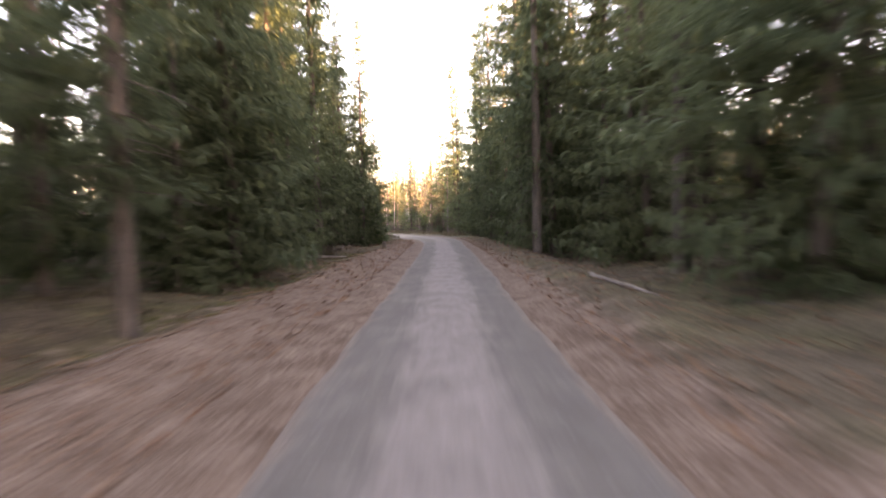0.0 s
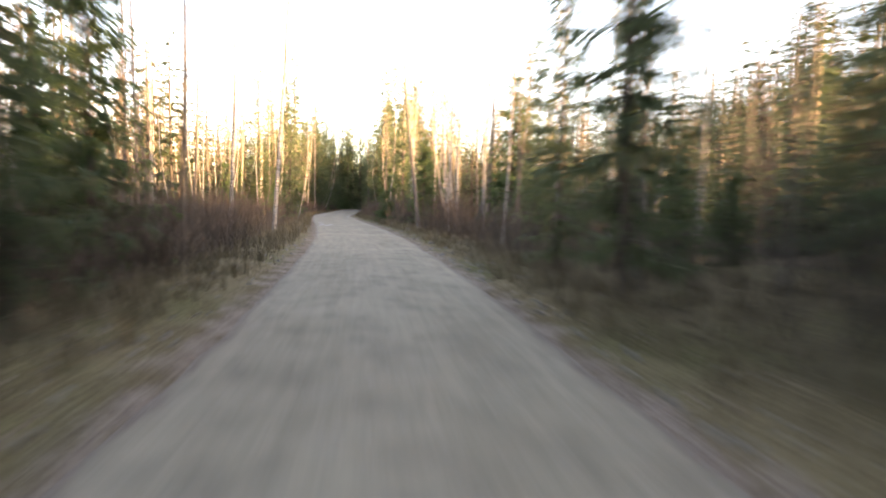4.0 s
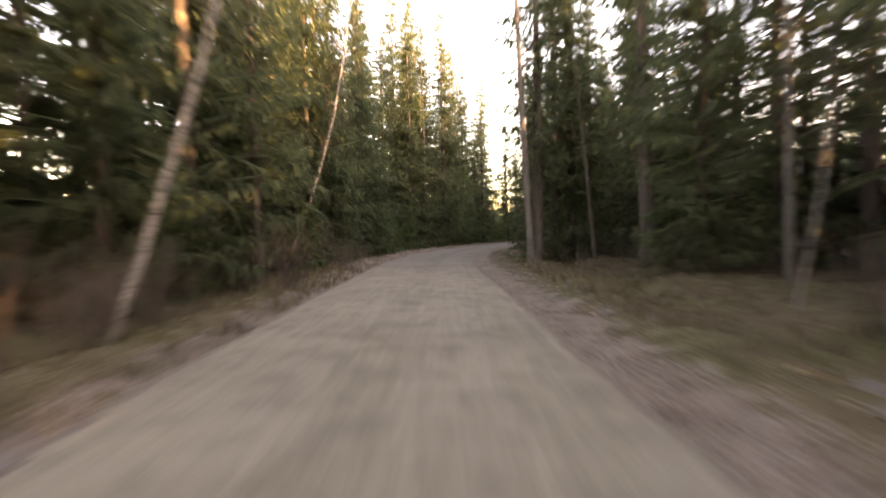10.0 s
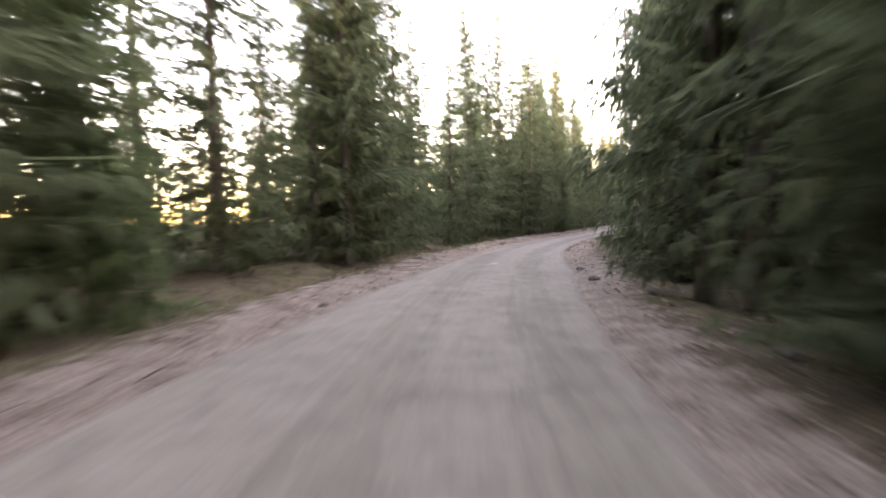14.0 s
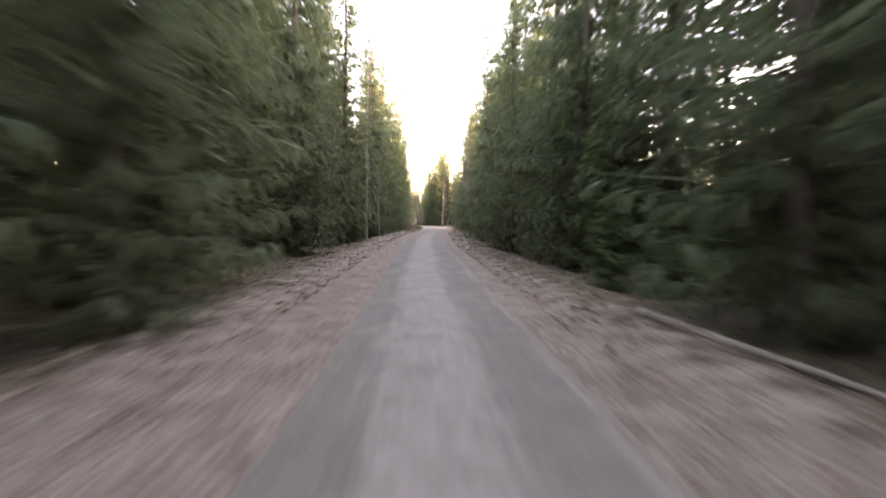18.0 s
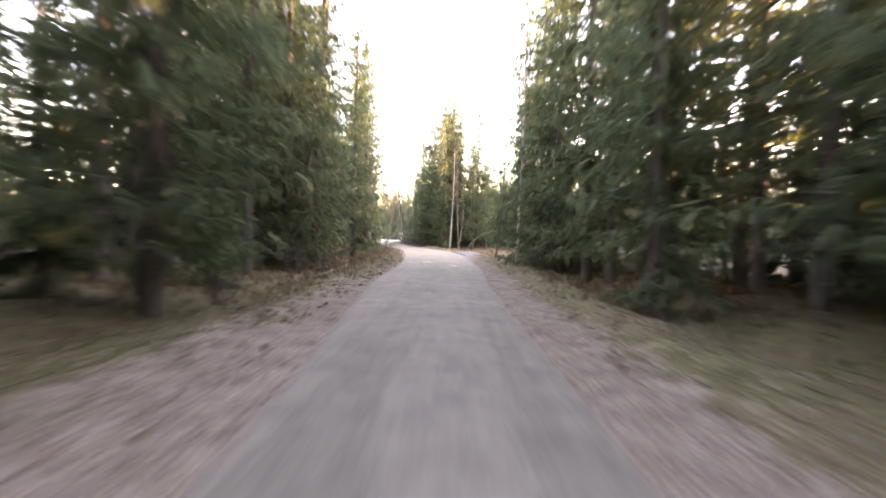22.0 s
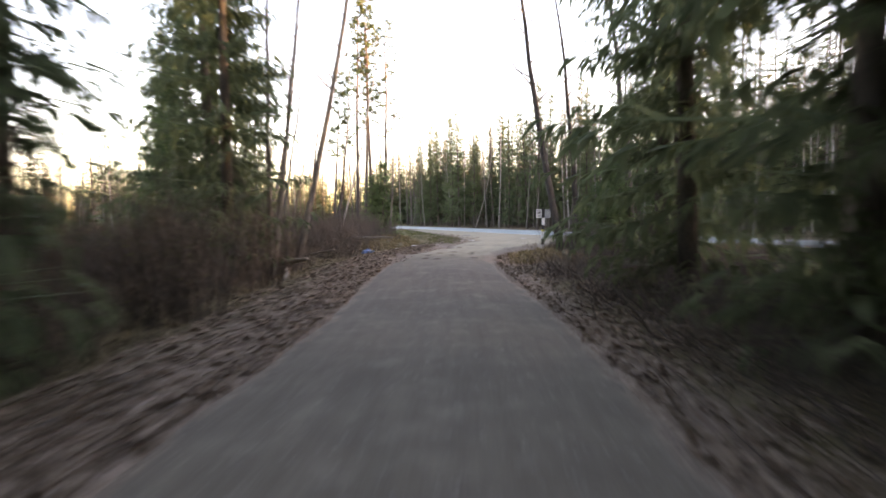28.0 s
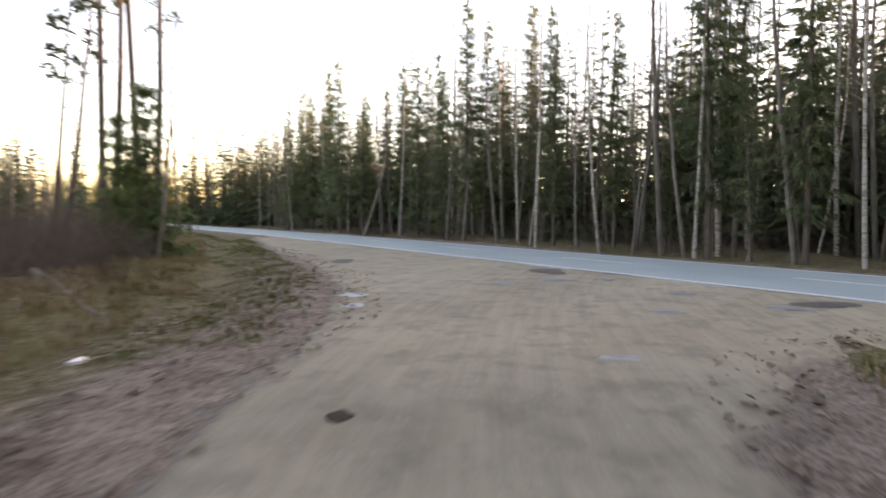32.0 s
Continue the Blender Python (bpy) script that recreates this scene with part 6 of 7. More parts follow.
thicket(S[3.5], S[5.5], L, 3.4, 8, 26)
thicket(S[3.5], S[5.5], R, 3.8, 8, 18)
thicket(S[5.3], S[8.5], R, 3.3, 7.5, 90, (0.6, 1.2))
thicket(S[5.5], S[7], L, 6.0, 11, 18)
thicket(S[7], S[9.5], L, 3.6, 8, 36)
thicket(S[9], S[10.5], R, 4.0, 8, 12, (0.5, 0.8))
thicket(S[10], S[12], L, 3.6, 7, 24, (0.5, 0.9))
thicket(S[22.5], S[26], L, 3.6, 8, 14, (0.4, 0.7))
thicket(S[28], S[31] + 4, L, 4.2, 9, 52, (0.45, 0.8))
thicket(S[28.6], S[30.7], R, 3.6, 6.5, 26, (0.35, 0.6))
for x, y, z in scatter(S[28.4], S[30.6], 3.7, 8.0, 22, (-1,)):
    stand("leafy", float(x), float(y), rnd(0.7, 1.1), z=float(z))
for x, y in ((34.0, 388.5), (33.2, 391.5), (34.6, 392.8), (32.0, 388.0), (33.6, 395.5), (31.0, 392.0), (34.9, 396.5), (30.5, 389.5)):
    stand("shrub", x, y, rnd(0.5, 0.8))


def brush(label, places, high=2.3, splay=0.35):
    """Thin standing twigs too many to count."""
    g = np.random.default_rng(len(places))
    n = len(places) * 9
    foot = np.repeat(places, 9, 0) + np.column_stack([g.normal(0, 0.35, (n, 2)), np.full(n, -0.05)])
    tip = foot + np.column_stack([g.normal(0, splay, (n, 2)), g.uniform(0.25 * high, high, n)])
    w = g.uniform(0, 6.28, n)
    side = np.column_stack([np.cos(w), np.sin(w), np.zeros(n)]) * 0.006
    q = foot + (tip - foot) * g.uniform(0.3, 0.7, (n, 1))
    tw = q + np.column_stack([g.normal(0, 0.3, (n, 2)), g.uniform(-0.1, 0.45, n)])
    v = np.stack([foot - side, foot + side, tip, q - side * 0.6, q + side * 0.6, tw], 1).reshape(-1, 3)
    k = np.arange(n)[:, None] * 6
    return raw_mesh("brush", v, np.concatenate([k + [0, 1, 2], k + [3, 4, 5]]), BRUSH, label, "brush")


brush("thin brown brush under the birches", scatter(S[3.2], S[9.5], 5.5, 22, 1500))
brush("grey-brown brush and saplings beside the birches", scatter(S[4.2], S[9.6], 3.4, 9, 2000, power=1.1), 2.2, 0.5)
brush("thin brown brush under the spruces", scatter(S[9.5], S[13], 5.0, 14, 450))
brush("thin brown brush beside the junction", scatter(S[28], S[31] + 6, 4.4, 16, 1500, (-1,)), 1.5, 0.6)
brush("dark bare brush on the corner of the junction", scatter(S[28.0], S[30.2], 2.3, 9, 1500, (1,), power=1.3), 0.9, 0.6)
brush("dark tangle of twigs under the leaning alders", patch_places(36.6, 372.0, 41.5, 374.6, 420), 1.6, 0.5)


def brush_edge(y):
    """How far east the dark brush reaches beside the junction."""
    return float(np.interp(y, [376, 381, 388, 401, 440], [29.0, 31.0, 33.2, 35.0, 38.0]))


brush("dark tangled brush along the main road", np.array([p for p in patch_places(4, 376, 38.0, 440, 2600) if p[0] < brush_edge(p[1])]), 1.7, 0.6)
brush("dark tangled brush beside the junction", np.array([p for p in patch_places(21, 379.5, 35.0, 402, 2200) if p[0] < brush_edge(p[1]) - 0.2]), 2.1, 0.55)
brush("thin brown brush at the foot of the wood beyond the main road", np.column_stack([np.array([(MAIN[i][0] + rnd(5.6, 14), MAIN[i][1] + rnd(-0.5, 0.5)) for i in [rng.randrange(105, 190) for _ in range(700)]]), np.zeros(700)]))
brush("thin brown brush round the clearing", scatter(S[22.5], S[26], 9.0, 18, 260))

grass("dry_grass", "tall dry straw-coloured grass by the birches", DRY_GRASS, scatter(S[3.2], S[8.2], 2.35, 6.5, 5200, power=1.3), 8, 0.55, 0.10)
grass("dry_grass", "dry grass on the verge of the mixed wood", DRY_GRASS, scatter(S[8.2], S[11.5], 2.6, 5.5, 1900, power=1.4), 8, 0.40, 0.09)
grass("dry_grass", "sparse dead grass round the bend", DRY_GRASS, scatter(S[11.5], S[16.5], 3.4, 6.0, 1300), 7, 0.30, 0.09)
grass("dry_grass", "brown dead grass of the clearing", DRY_GRASS, scatter(S[22.2], S[26.5], 2.7, 12, 2600, power=1.2), 7, 0.34, 0.10)
grass("dead_bracken", "reddish-brown dead bracken and grass of the clearing", BRACKEN, scatter(S[22.8], S[28], 3.2, 13, 5200, power=1.1), 7, 0.36, 0.12)
grass("green_grass", "thin green grass on the verges", GREEN_GRASS, scatter(S[24.5], S[28], 2.6, 5.0, 1300), 8, 0.12, 0.08)
grass("dry_grass", "dry grass and weeds round the junction", DRY_GRASS, scatter(S[28.5], S[31] + 8, 3.2, 5.0, 800), 8, 0.24, 0.10)
grass("green_grass", "low green grass on the verge", GREEN_GRASS, scatter(S[22], S[25], 2.3, 4.5, 1500, (-1,)), 8, 0.13, 0.08)
grass("green_grass", "short green grass in tufts", GREEN_GRASS, scatter(S[9.8], S[12], 2.6, 5.0, 900), 8, 0.16, 0.08)
grass("green_grass", "low green and yellow grass on the first verge", GREEN_GRASS, scatter(S[0], S[2], 3.6, 5.2, 700, (-1,)), 7, 0.12, 0.08)


grass("green_grass", "green and yellowing grass beside the junction", GREEN_GRASS, patch_places(34.0, 382, 40, 420, 5200), 8, 0.13, 0.07)
grass("straw_grass", "golden straw grass between the brush and the junction", STRAW, np.array([p for p in patch_places(30.5, 379.5, 39.5, 412, 5200) if brush_edge(p[1]) - 0.4 < p[0] < brush_edge(p[1]) + 2.2]), 8, 0.30, 0.09)
grass("straw_grass", "straw grass on the corner of the junction", STRAW, patch_places(35.6, 370, 46, 379.5, 2400), 8, 0.24, 0.09)
grass("green_grass", "green grass on the corner of the junction", GREEN_GRASS, patch_places(37, 370, 46, 379.5, 1500), 8, 0.15, 0.08)
grass("straw_grass", "straw grass along the last metres of the road", STRAW, scatter(S[30.5], S[31] + 7, 1.65, 4.5, 900, (1,)), 8, 0.26, 0.09)
grass("green_grass", "green tufts along the last metres of the road", GREEN_GRASS, scatter(S[30.7], S[31] + 7, 1.75, 4.5, 700, (1,)), 8, 0.16, 0.08)
leaves("pale dry leaves on the corner of the junction", LEAVES, patch_places(36, 371, 45, 379.8, 5200), 0.034)

leaves("pale birch leaves strewn beside the junction", LEAVES, patch_places(30, 375, 38.5, 392, 9000), 0.034)
clods("grit and clods round the rim of the junction", patch_places(32, 375, 42, 400, 900), STONE, 0.015, 0.05)
grass("dwarf_scrub", "low brown-green scrub on the floor of the spruce wood", BILBERRY, scatter(S[0] - 6, S[3], 4.2, 11, 2600), 6, 0.17, 0.12)
grass("dwarf_scrub", "low brown-green scrub under the birches and spruces", BILBERRY, scatter(S[5], S[11.5], 3.6, 10, 3400), 6, 0.20, 0.12)
grass("dwarf_scrub", "low brown-green scrub along the bend and the straight", BILBERRY, scatter(S[11.5], S[24], 4.0, 10, 4800), 6, 0.18, 0.12)
grass("dwarf_scrub", "low dark scrub before the junction", BILBERRY, scatter(S[26], S[31], 3.4, 10, 2200), 6, 0.18, 0.12)
leaves("dark fallen leaves and bark on the wood floor", DUFF, scatter(S[0] - 6, S[24], 3.0, 10, 16000), 0.05)


def rim_places(count, wide):
    """Places on the junction's gravel close to its edge."""
    out, down = [], Vector((0, 0, -1))
    for _ in range(count):
        x, y = rnd(28.5, 45.5), rnd(362, 400)
        hit = MOUTH.ray_cast(Vector((x, y, 1)), down)[0]
        w = rnd(0, 6.28)
        if hit and x < 43 and not MOUTH.ray_cast(Vector((x + math.cos(w) * wide, y + math.sin(w) * wide, 1)), down)[0]:
            out.append((x, y, hit.z + 0.004))
    out = np.array(out)
    return out[clearances(out[:, :2])[0] > 1.55]


leaves("pale leaves blown onto the rim of the junction", LEAVES, rim_places(90000, 1.1), 0.037)
clods("grit on the rim of the junction", rim_places(9000, 0.8), STONE, 0.012, 0.035)
leaves("rusty fallen leaves thick on the verges", RUST_LEAVES, scatter(S[0] - 8, S[3], 1.75, 5.5, 17000, power=1.4), 0.038)
leaves("pale fallen leaves on the verges of the straight", LEAVES, scatter(S[16], S[22.5], 1.85, 4.8, 14000, power=1.4), 0.05)
leaves("fallen leaves along the birch wood", LEAVES, scatter(S[3], S[11.5], 2.0, 4.2, 5000), 0.045)
leaves("fallen leaves along the bend", LEAVES, scatter(S[11.5], S[16], 2.2, 4.8, 5000, power=1.3), 0.045)
leaves("fallen leaves round the clearing", LEAVES, scatter(S[22.5], S[28], 2.1, 4.2, 5500, power=1.3), 0.05)
leaves("pale birch leaves drifted along the road edge", LEAVES, scatter(S[27.3], S[31] + 7, 1.9, 3.9, 13000, (-1,), power=1.2), 0.05)
leaves("dark wet leaves along the road edge", DUFF, scatter(S[27.3], S[31] + 6, 2.0, 8.0, 9000), 0.05)
leaves("pale leaves along the edge before the junction", LEAVES, scatter(S[27.3], S[31] + 5.5, 1.2, 2.5, 9500, (1,), power=1.2), 0.048)
litter_twigs("grey fallen twigs on the spruce floor", scatter(S[0] - 6, S[3], 3.0, 9, 420))
litter_twigs("grey fallen twigs on the verges", scatter(S[11], S[22.5], 2.6, 8, 900))
litter_twigs("fallen twigs beside the junction", scatter(S[26], S[31] + 4, 2.8, 8, 320))
clods("grey clods and pebbles along the road edge", scatter(S[3], S[12], 1.95, 2.9, 2600, power=1.2), STONE, 0.02, 0.07)
clods("crumbled clods of earth along the road edge", scatter(S[12], S[24], 1.95, 3.4, 1500, power=1.2), STONE, 0.012, 0.045)
clods("pebbles along the road edge near the junction", scatter(S[24], S[31], 2.0, 3.0, 1100, power=1.2), STONE, 0.015, 0.05)


def stone(label, x, y, r):
    bm = bmesh.new()
    bmesh.ops.create_icosphere(bm, subdivisions=2, radius=r)
    for v in bm.verts:
        v.co *= 1 + 0.35 * noise.noise(v.co * (1.6 / r) + Vector((x, y, 0)))
        v.co.z *= 0.62
    me = bpy.data.meshes.new("stone")
    bm.to_mesh(me)
    bm.free()
    me.materials.append(STONE)
    ob = tagged(new("stone", me), label, "stone", "stones by the road")
    ob.matrix_basis = pose(x, y, surface_z(x, y) + r * 0.2, 0, 0, rnd(0, 360))
    return ob


for s_t, n in ((5.4, 9), (6.2, 9), (7.2, 8), (8.2, 6), (9.4, 7), (10.6, 6), (14.5, 5), (15.2, 4), (20.5, 6), (24.6, 7), (26.0, 6)):
    for k in range(n):
        x, y = spot(S[s_t] + rnd(-7, 7), rng.choice((-1, 1)) * rnd(2.25, 3.2))
        stone("pale grey field stone half sunk in the verge", x, y, rnd(0.05, 0.13))


def log(label, ax, ay, bx, by, r, lift=0.0, material=None, name="log"):
    """A fallen trunk between two places, with a cut end and a few stubs."""
    a, b = Vector((ax, ay, floor_z(ax, ay) + r * 0.8)), Vector((bx, by, floor_z(bx, by) + r * 0.7 + lift))
    n = 7
    pts = [a.lerp(b, i / (n - 1)) + Vector((rnd(-1, 1), rnd(-1, 1), 0)) * 0.05 + Vector((0, 0, 0.10 * math.sin(3.1 * i / (n - 1)) * lift)) for i in range(n)]
    ob = new(name)
    body, stubs = Build(), Build()
    body.tube(pts, [r * (1 - 0.5 * i / (n - 1)) * rnd(0.93, 1.07) for i in range(n)], 8)
    for k in range(5):
        p = a.lerp(b, rnd(0.25, 0.95))
        stubs.tube([p, p + Vector((rnd(-0.4, 0.4), rnd(-0.4, 0.4), rnd(0.05, 0.5)))], [r * 0.2, r * 0.06], 4, False)
    part("trunk", body, material or LOG_BARK, ob, smooth=True)
    tagged(part("branch_stub", stubs, DEAD_TWIG, ob, "broken branch stubs"), kind="stuff")
    return tagged(ob, label, "fallen log", "fallen logs")


def puddle(name, label, x, y, rx, ry, turn, material):
    """A flat patch with an uneven rim that follows the road's surface."""
    b, c, sn = Build(), math.cos(radians(turn)), math.sin(radians(turn))
    n, rings = 24, 4
    b.v.append((0, 0, surface_z(x, y) + 0.012))
    for r in range(1, rings + 1):
        for k in range(n):
            w = 6.2832 * k / n
            f = r / rings * (1 + 0.45 * lump(math.cos(w) * 1.1 + x, math.sin(w) * 1.1 + y, 1.0, 3.0) + 0.14 * lump(math.cos(w) * 4 + x, math.sin(w) * 4 + y, 1.0))
            u, v = rx * f * math.cos(w), ry * f * math.sin(w)
            px, py = u * c - v * sn, u * sn + v * c
            b.v.append((px, py, surface_z(x + px, y + py) + (0.012 if r < rings else 0.004)))
    b.f.extend((0, 1 + k, 1 + (k + 1) % n) for k in range(n))
    for r in range(rings - 1):
        o = 1 + r * n
        b.f.extend((o + k, o + n + k, o + n + (k + 1) % n, o + (k + 1) % n) for k in range(n))
    ob = tagged(new(name, b.mesh(name, material, True)), label, name.replace("_", " "), "patches on the road")
    ob.location = (x, y, 0)
    return ob


puddle("frozen_puddle", "frozen pale puddle at the road edge", -19.0, 90.9, 0.18, 0.44, 24, ICE_AND_SHEEN)
puddle("frozen_puddle", "frozen pale puddle at the road edge", -19.5, 92.5, 0.14, 0.35, 24, ICE_AND_SHEEN)
puddle("frozen_puddle", "frozen pale puddle at the road edge", -20.0, 92.3, 0.14, 0.27, 24, ICE_AND_SHEEN)
puddle("frozen_puddle", "frozen pale puddle at the road edge", -21.7, 95.8, 0.17, 0.41, 24, ICE_AND_SHEEN)
puddle("frozen_puddle", "frozen pale puddle at the road edge", -20.6, 93.7, 0.12, 0.28, 24, ICE_AND_SHEEN)
puddle("frozen_puddle", "frozen pale puddle at the road edge", -22.3, 96.9, 0.13, 0.30, 24, ICE_AND_SHEEN)
puddle("frozen_puddle", "frozen pale puddle at the road edge", -19.5, 91.1, 0.15, 0.21, 24, ICE_AND_SHEEN)
puddle("frozen_puddle", "frozen pale puddle at the road edge", -27.2, 114.5, 0.18, 0.54, 25, ICE_AND_SHEEN)
puddle("frozen_puddle", "frozen pale puddle at the road edge", -29.0, 110.1, 0.09, 0.24, 25, ICE_AND_SHEEN)
# wet spots in the wheel track: the sky's sheen is painted as pale colour
puddle("frozen_puddle", "wet puddle in the wheel track, its sky sheen painted pale", 10.3, 321.3, 0.22, 0.51, -31, ICE_AND_SHEEN)
puddle("frozen_puddle", "wet puddle in the wheel track, its sky sheen painted pale", 10.0, 318.4, 0.14, 0.38, -31, ICE_AND_SHEEN)
puddle("frozen_puddle", "small pale frozen puddle in the road", -47.7, 215.9, 0.10, 0.24, -17, ICE_AND_SHEEN)
puddle("pothole", "small dark damp pothole in the gravel", 17.6, 332.9, 0.12, 0.15, -28, DAMP)
puddle("pothole", "small dark damp pothole in the gravel", 18.1, 332.7, 0.09, 0.12, -28, DAMP)
puddle("pothole", "small dark damp pothole in the gravel", 18.5, 334.6, 0.12, 0.17, -28, DAMP)
puddle("pothole", "small dark damp pothole in the gravel", 19.3, 333.9, 0.21, 0.18, -28, DAMP)
puddle("pothole", "small dark damp pothole in the gravel", 20.0, 338.1, 0.20, 0.29, -28, DAMP)
# potholes lie flush with the road; dark colour stands in for their shade
puddle("pothole", "shallow pothole in the worn road, its shade painted dark", 32.9, 372.6, 0.13, 0.14, -19, POTHOLE_SHADE)
puddle("pothole", "shallow pothole in the worn road, its shade painted dark", 33.4, 374.2, 0.12, 0.18, -19, POTHOLE_SHADE)
puddle("pothole", "shallow pothole in the worn road, its shade painted dark", 33.7, 374.9, 0.12, 0.14, -19, POTHOLE_SHADE)
puddle("pothole", "shallow pothole in the worn road, its shade painted dark", 32.5, 375.0, 0.12, 0.18, -19, POTHOLE_SHADE)
puddle("pothole", "shallow pothole in the worn road, its shade painted dark", 31.7, 372.7, 0.11, 0.14, -19, POTHOLE_SHADE)
puddle("pothole", "shallow pothole in the worn road, its shade painted dark", 31.4, 373.0, 0.13, 0.17, -19, POTHOLE_SHADE)
puddle("pothole", "shallow pothole in the worn road, its shade painted dark", 31.8, 374.1, 0.12, 0.17, -19, POTHOLE_SHADE)
puddle("pothole", "shallow pothole in the worn road, its shade painted dark", 32.6, 373.9, 0.12, 0.14, -19, POTHOLE_SHADE)
puddle("pothole", "shallow pothole in the worn road, its shade painted dark", 34.4, 378.3, 0.13, 0.24, -19, POTHOLE_SHADE)
puddle("pothole", "shallow pothole in the worn road, its shade painted dark", 33.2, 375.5, 0.15, 0.18, -19, POTHOLE_SHADE)
puddle("pothole", "round pothole in the sandy gravel, its shade painted dark", 35.5, 379.7, 0.08, 0.11, -29, POTHOLE_SHADE)
puddle("pothole", "round dark pothole in the gravel", 21.9, 341.8, 0.11, 0.13, -22, DAMP)
puddle("frozen_puddle", "thin pale frozen puddle at the junction", 37.6, 385.2, 0.25, 0.31, -29, ICE)
puddle("frozen_puddle", "thin pale frozen puddle at the junction", 37.2, 384.1, 0.19, 0.21, -29, ICE)
puddle("frozen_puddle", "thin pale frozen puddle at the junction", 42.3, 385.5, 0.37, 0.33, -29, ICE)
puddle("frozen_puddle", "thin pale frozen puddle at the junction", 40.9, 385.5, 0.23, 0.24, -29, ICE)
puddle("frozen_puddle", "thin pale frozen puddle at the junction", 42.9, 382.9, 0.26, 0.29, -29, ICE)
puddle("frozen_puddle", "thin pale frozen puddle at the junction", 40.9, 381.6, 0.24, 0.15, -29, ICE)
puddle("frozen_puddle", "thin pale frozen puddle at the junction", 42.9, 381.0, 0.30, 0.25, -29, ICE)
puddle("frozen_puddle", "thin pale frozen puddle at the junction", 38.3, 380.0, 0.19, 0.11, -29, ICE)
puddle("frozen_puddle", "thin pale frozen puddle at the junction", 43.4, 385.3, 0.25, 0.30, -29, ICE)
puddle("wet_patch", "dark wet broken edge of the asphalt", 43.4, 387.2, 0.50, 0.75, -29, MUD)
puddle("wet_patch", "dark wet broken edge of the asphalt", 44.8, 386.0, 0.49, 0.59, -29, MUD)
puddle("wet_patch", "dark wet broken edge of the asphalt", 43.8, 381.0, 0.55, 0.35, -29, MUD)
puddle("wet_patch", "dark wet broken edge of the asphalt", 39.9, 392.3, 0.30, 0.86, -29, MUD)
puddle("wet_patch", "dark wet broken edge of the asphalt", 45.3, 383.6, 0.37, 0.35, -29, MUD)
puddle("frozen_pool", "pale frozen pool beyond the clearing", 31.3, 344.5, 1.02, 1.50, -28, ICE)
puddle("frozen_pool", "pale frozen pool beyond the clearing", 31.1, 341.9, 0.63, 1.08, -28, ICE)
puddle("frozen_pool", "pale frozen pool beyond the clearing", 31.4, 350.1, 0.64, 1.49, -28, ICE)


def churned_mud(s0, s1, near, far):
    """Wheel-torn wet ground beside the road, with ruts along it."""
    n, m = 60, 34
    rows = []
    for i in range(n):
        f = i / (n - 1)
        for j in range(m):
            g = j / (m - 1)
            lat = near(f) + (far(f) - near(f)) * g
            x, y = spot(s0 + (s1 - s0) * f, lat)
            rim = min(1.0, 6 * f, 6 * (1 - f), 5 * g + 0.3, 5 * (1 - g))
            ruts = 0.05 * math.sin(lat * 7.5 + 1.1 * lump(x, y, 0.9, 6)) + 0.05 * lump(x, y, 2.6, 9) + 0.03 * lump(x, y, 6.5, 3)
            rows.append((x, y, rim * (0.09 + ruts) - 0.10 * (1 - rim)))
    rows = np.array(rows)
    d, ss, sd, o = clearances(rows[:, :2])
    rows[:, 2] += np.minimum(lie(d - bed(ss, sd), o, rows[:, 0], rows[:, 1]), 0.04)
    b = Build()
    b.v = rows.tolist()
    b.f = [(i * m + j, i * m + j + 1, (i + 1) * m + j + 1, (i + 1) * m + j) for i in range(n - 1) for j in range(m - 1)]
    return tagged(new("churned_mud", b.mesh("churned_mud", RUT, True)), "churned wet mud with wheel ruts beside the gravel road", "mud", kind="structure")


mud_at = S[25]
churned_mud(mud_at + 0.5, mud_at + 9.4, lambda f: 1.72, lambda f: 4.3 - 2.2 * f)


def pool(label, s_off, lat, rx, ry, turn, level, material, name):
    """Water or ice standing level in a rut."""
    b = Build()
    x, y = spot(mud_at + s_off, lat)
    ring = [(x + r * (rx * math.cos(w) * math.cos(turn) - ry * math.sin(w) * math.sin(turn)), y + r * (rx * math.cos(w) * math.sin(turn) + ry * math.sin(w) * math.cos(turn)), level)
            for w, r in ((6.283 * k / 20, 1 + 0.3 * lump(k * 0.7, s_off, 1.0, 2)) for k in range(20))]
    b.face(*ring)
    return tagged(new(name, b.mesh(name, material)), label, name.replace("_", " "), "pools in the mud")


pool("brown water standing in the muddy ruts", 3.0, 3.0, 0.55, 1.5, -0.5, 0.085, WATER, "puddle")
pool("brown water standing in the muddy ruts", 5.2, 2.3, 0.25, 0.8, -0.5, 0.075, WATER, "puddle")
pool("pale skin of ice in the mud", 4.6, 1.95, 0.10, 0.30, -0.5, 0.095, ICE, "frozen_puddle")
pool("pale skin of ice in the mud", 6.4, 2.25, 0.07, 0.32, -0.5, 0.095, ICE, "frozen_puddle")
# worn patches where the road is broken up
for k in range(26):
    x, y = spot(S[8] + rnd(0.5, 15), rng.choice((-1.35, -0.9, 0.45, 0.9, 1.35)) + rnd(-0.3, 0.3))
    puddle("worn_patch", "pale worn patch of frozen gravel in the road", x, y, rnd(0.07, 0.17), rnd(0.12, 0.3), 22, ICE_AND_SHEEN)
for k in range(9):
    x, y = spot(S[8] + rnd(2, 15), rnd(-0.2, 0.9))
    puddle("pothole", "shallow dark damp hollow in the broken gravel", x, y, rnd(0.12, 0.25), rnd(0.2, 0.45), 22, DAMP)
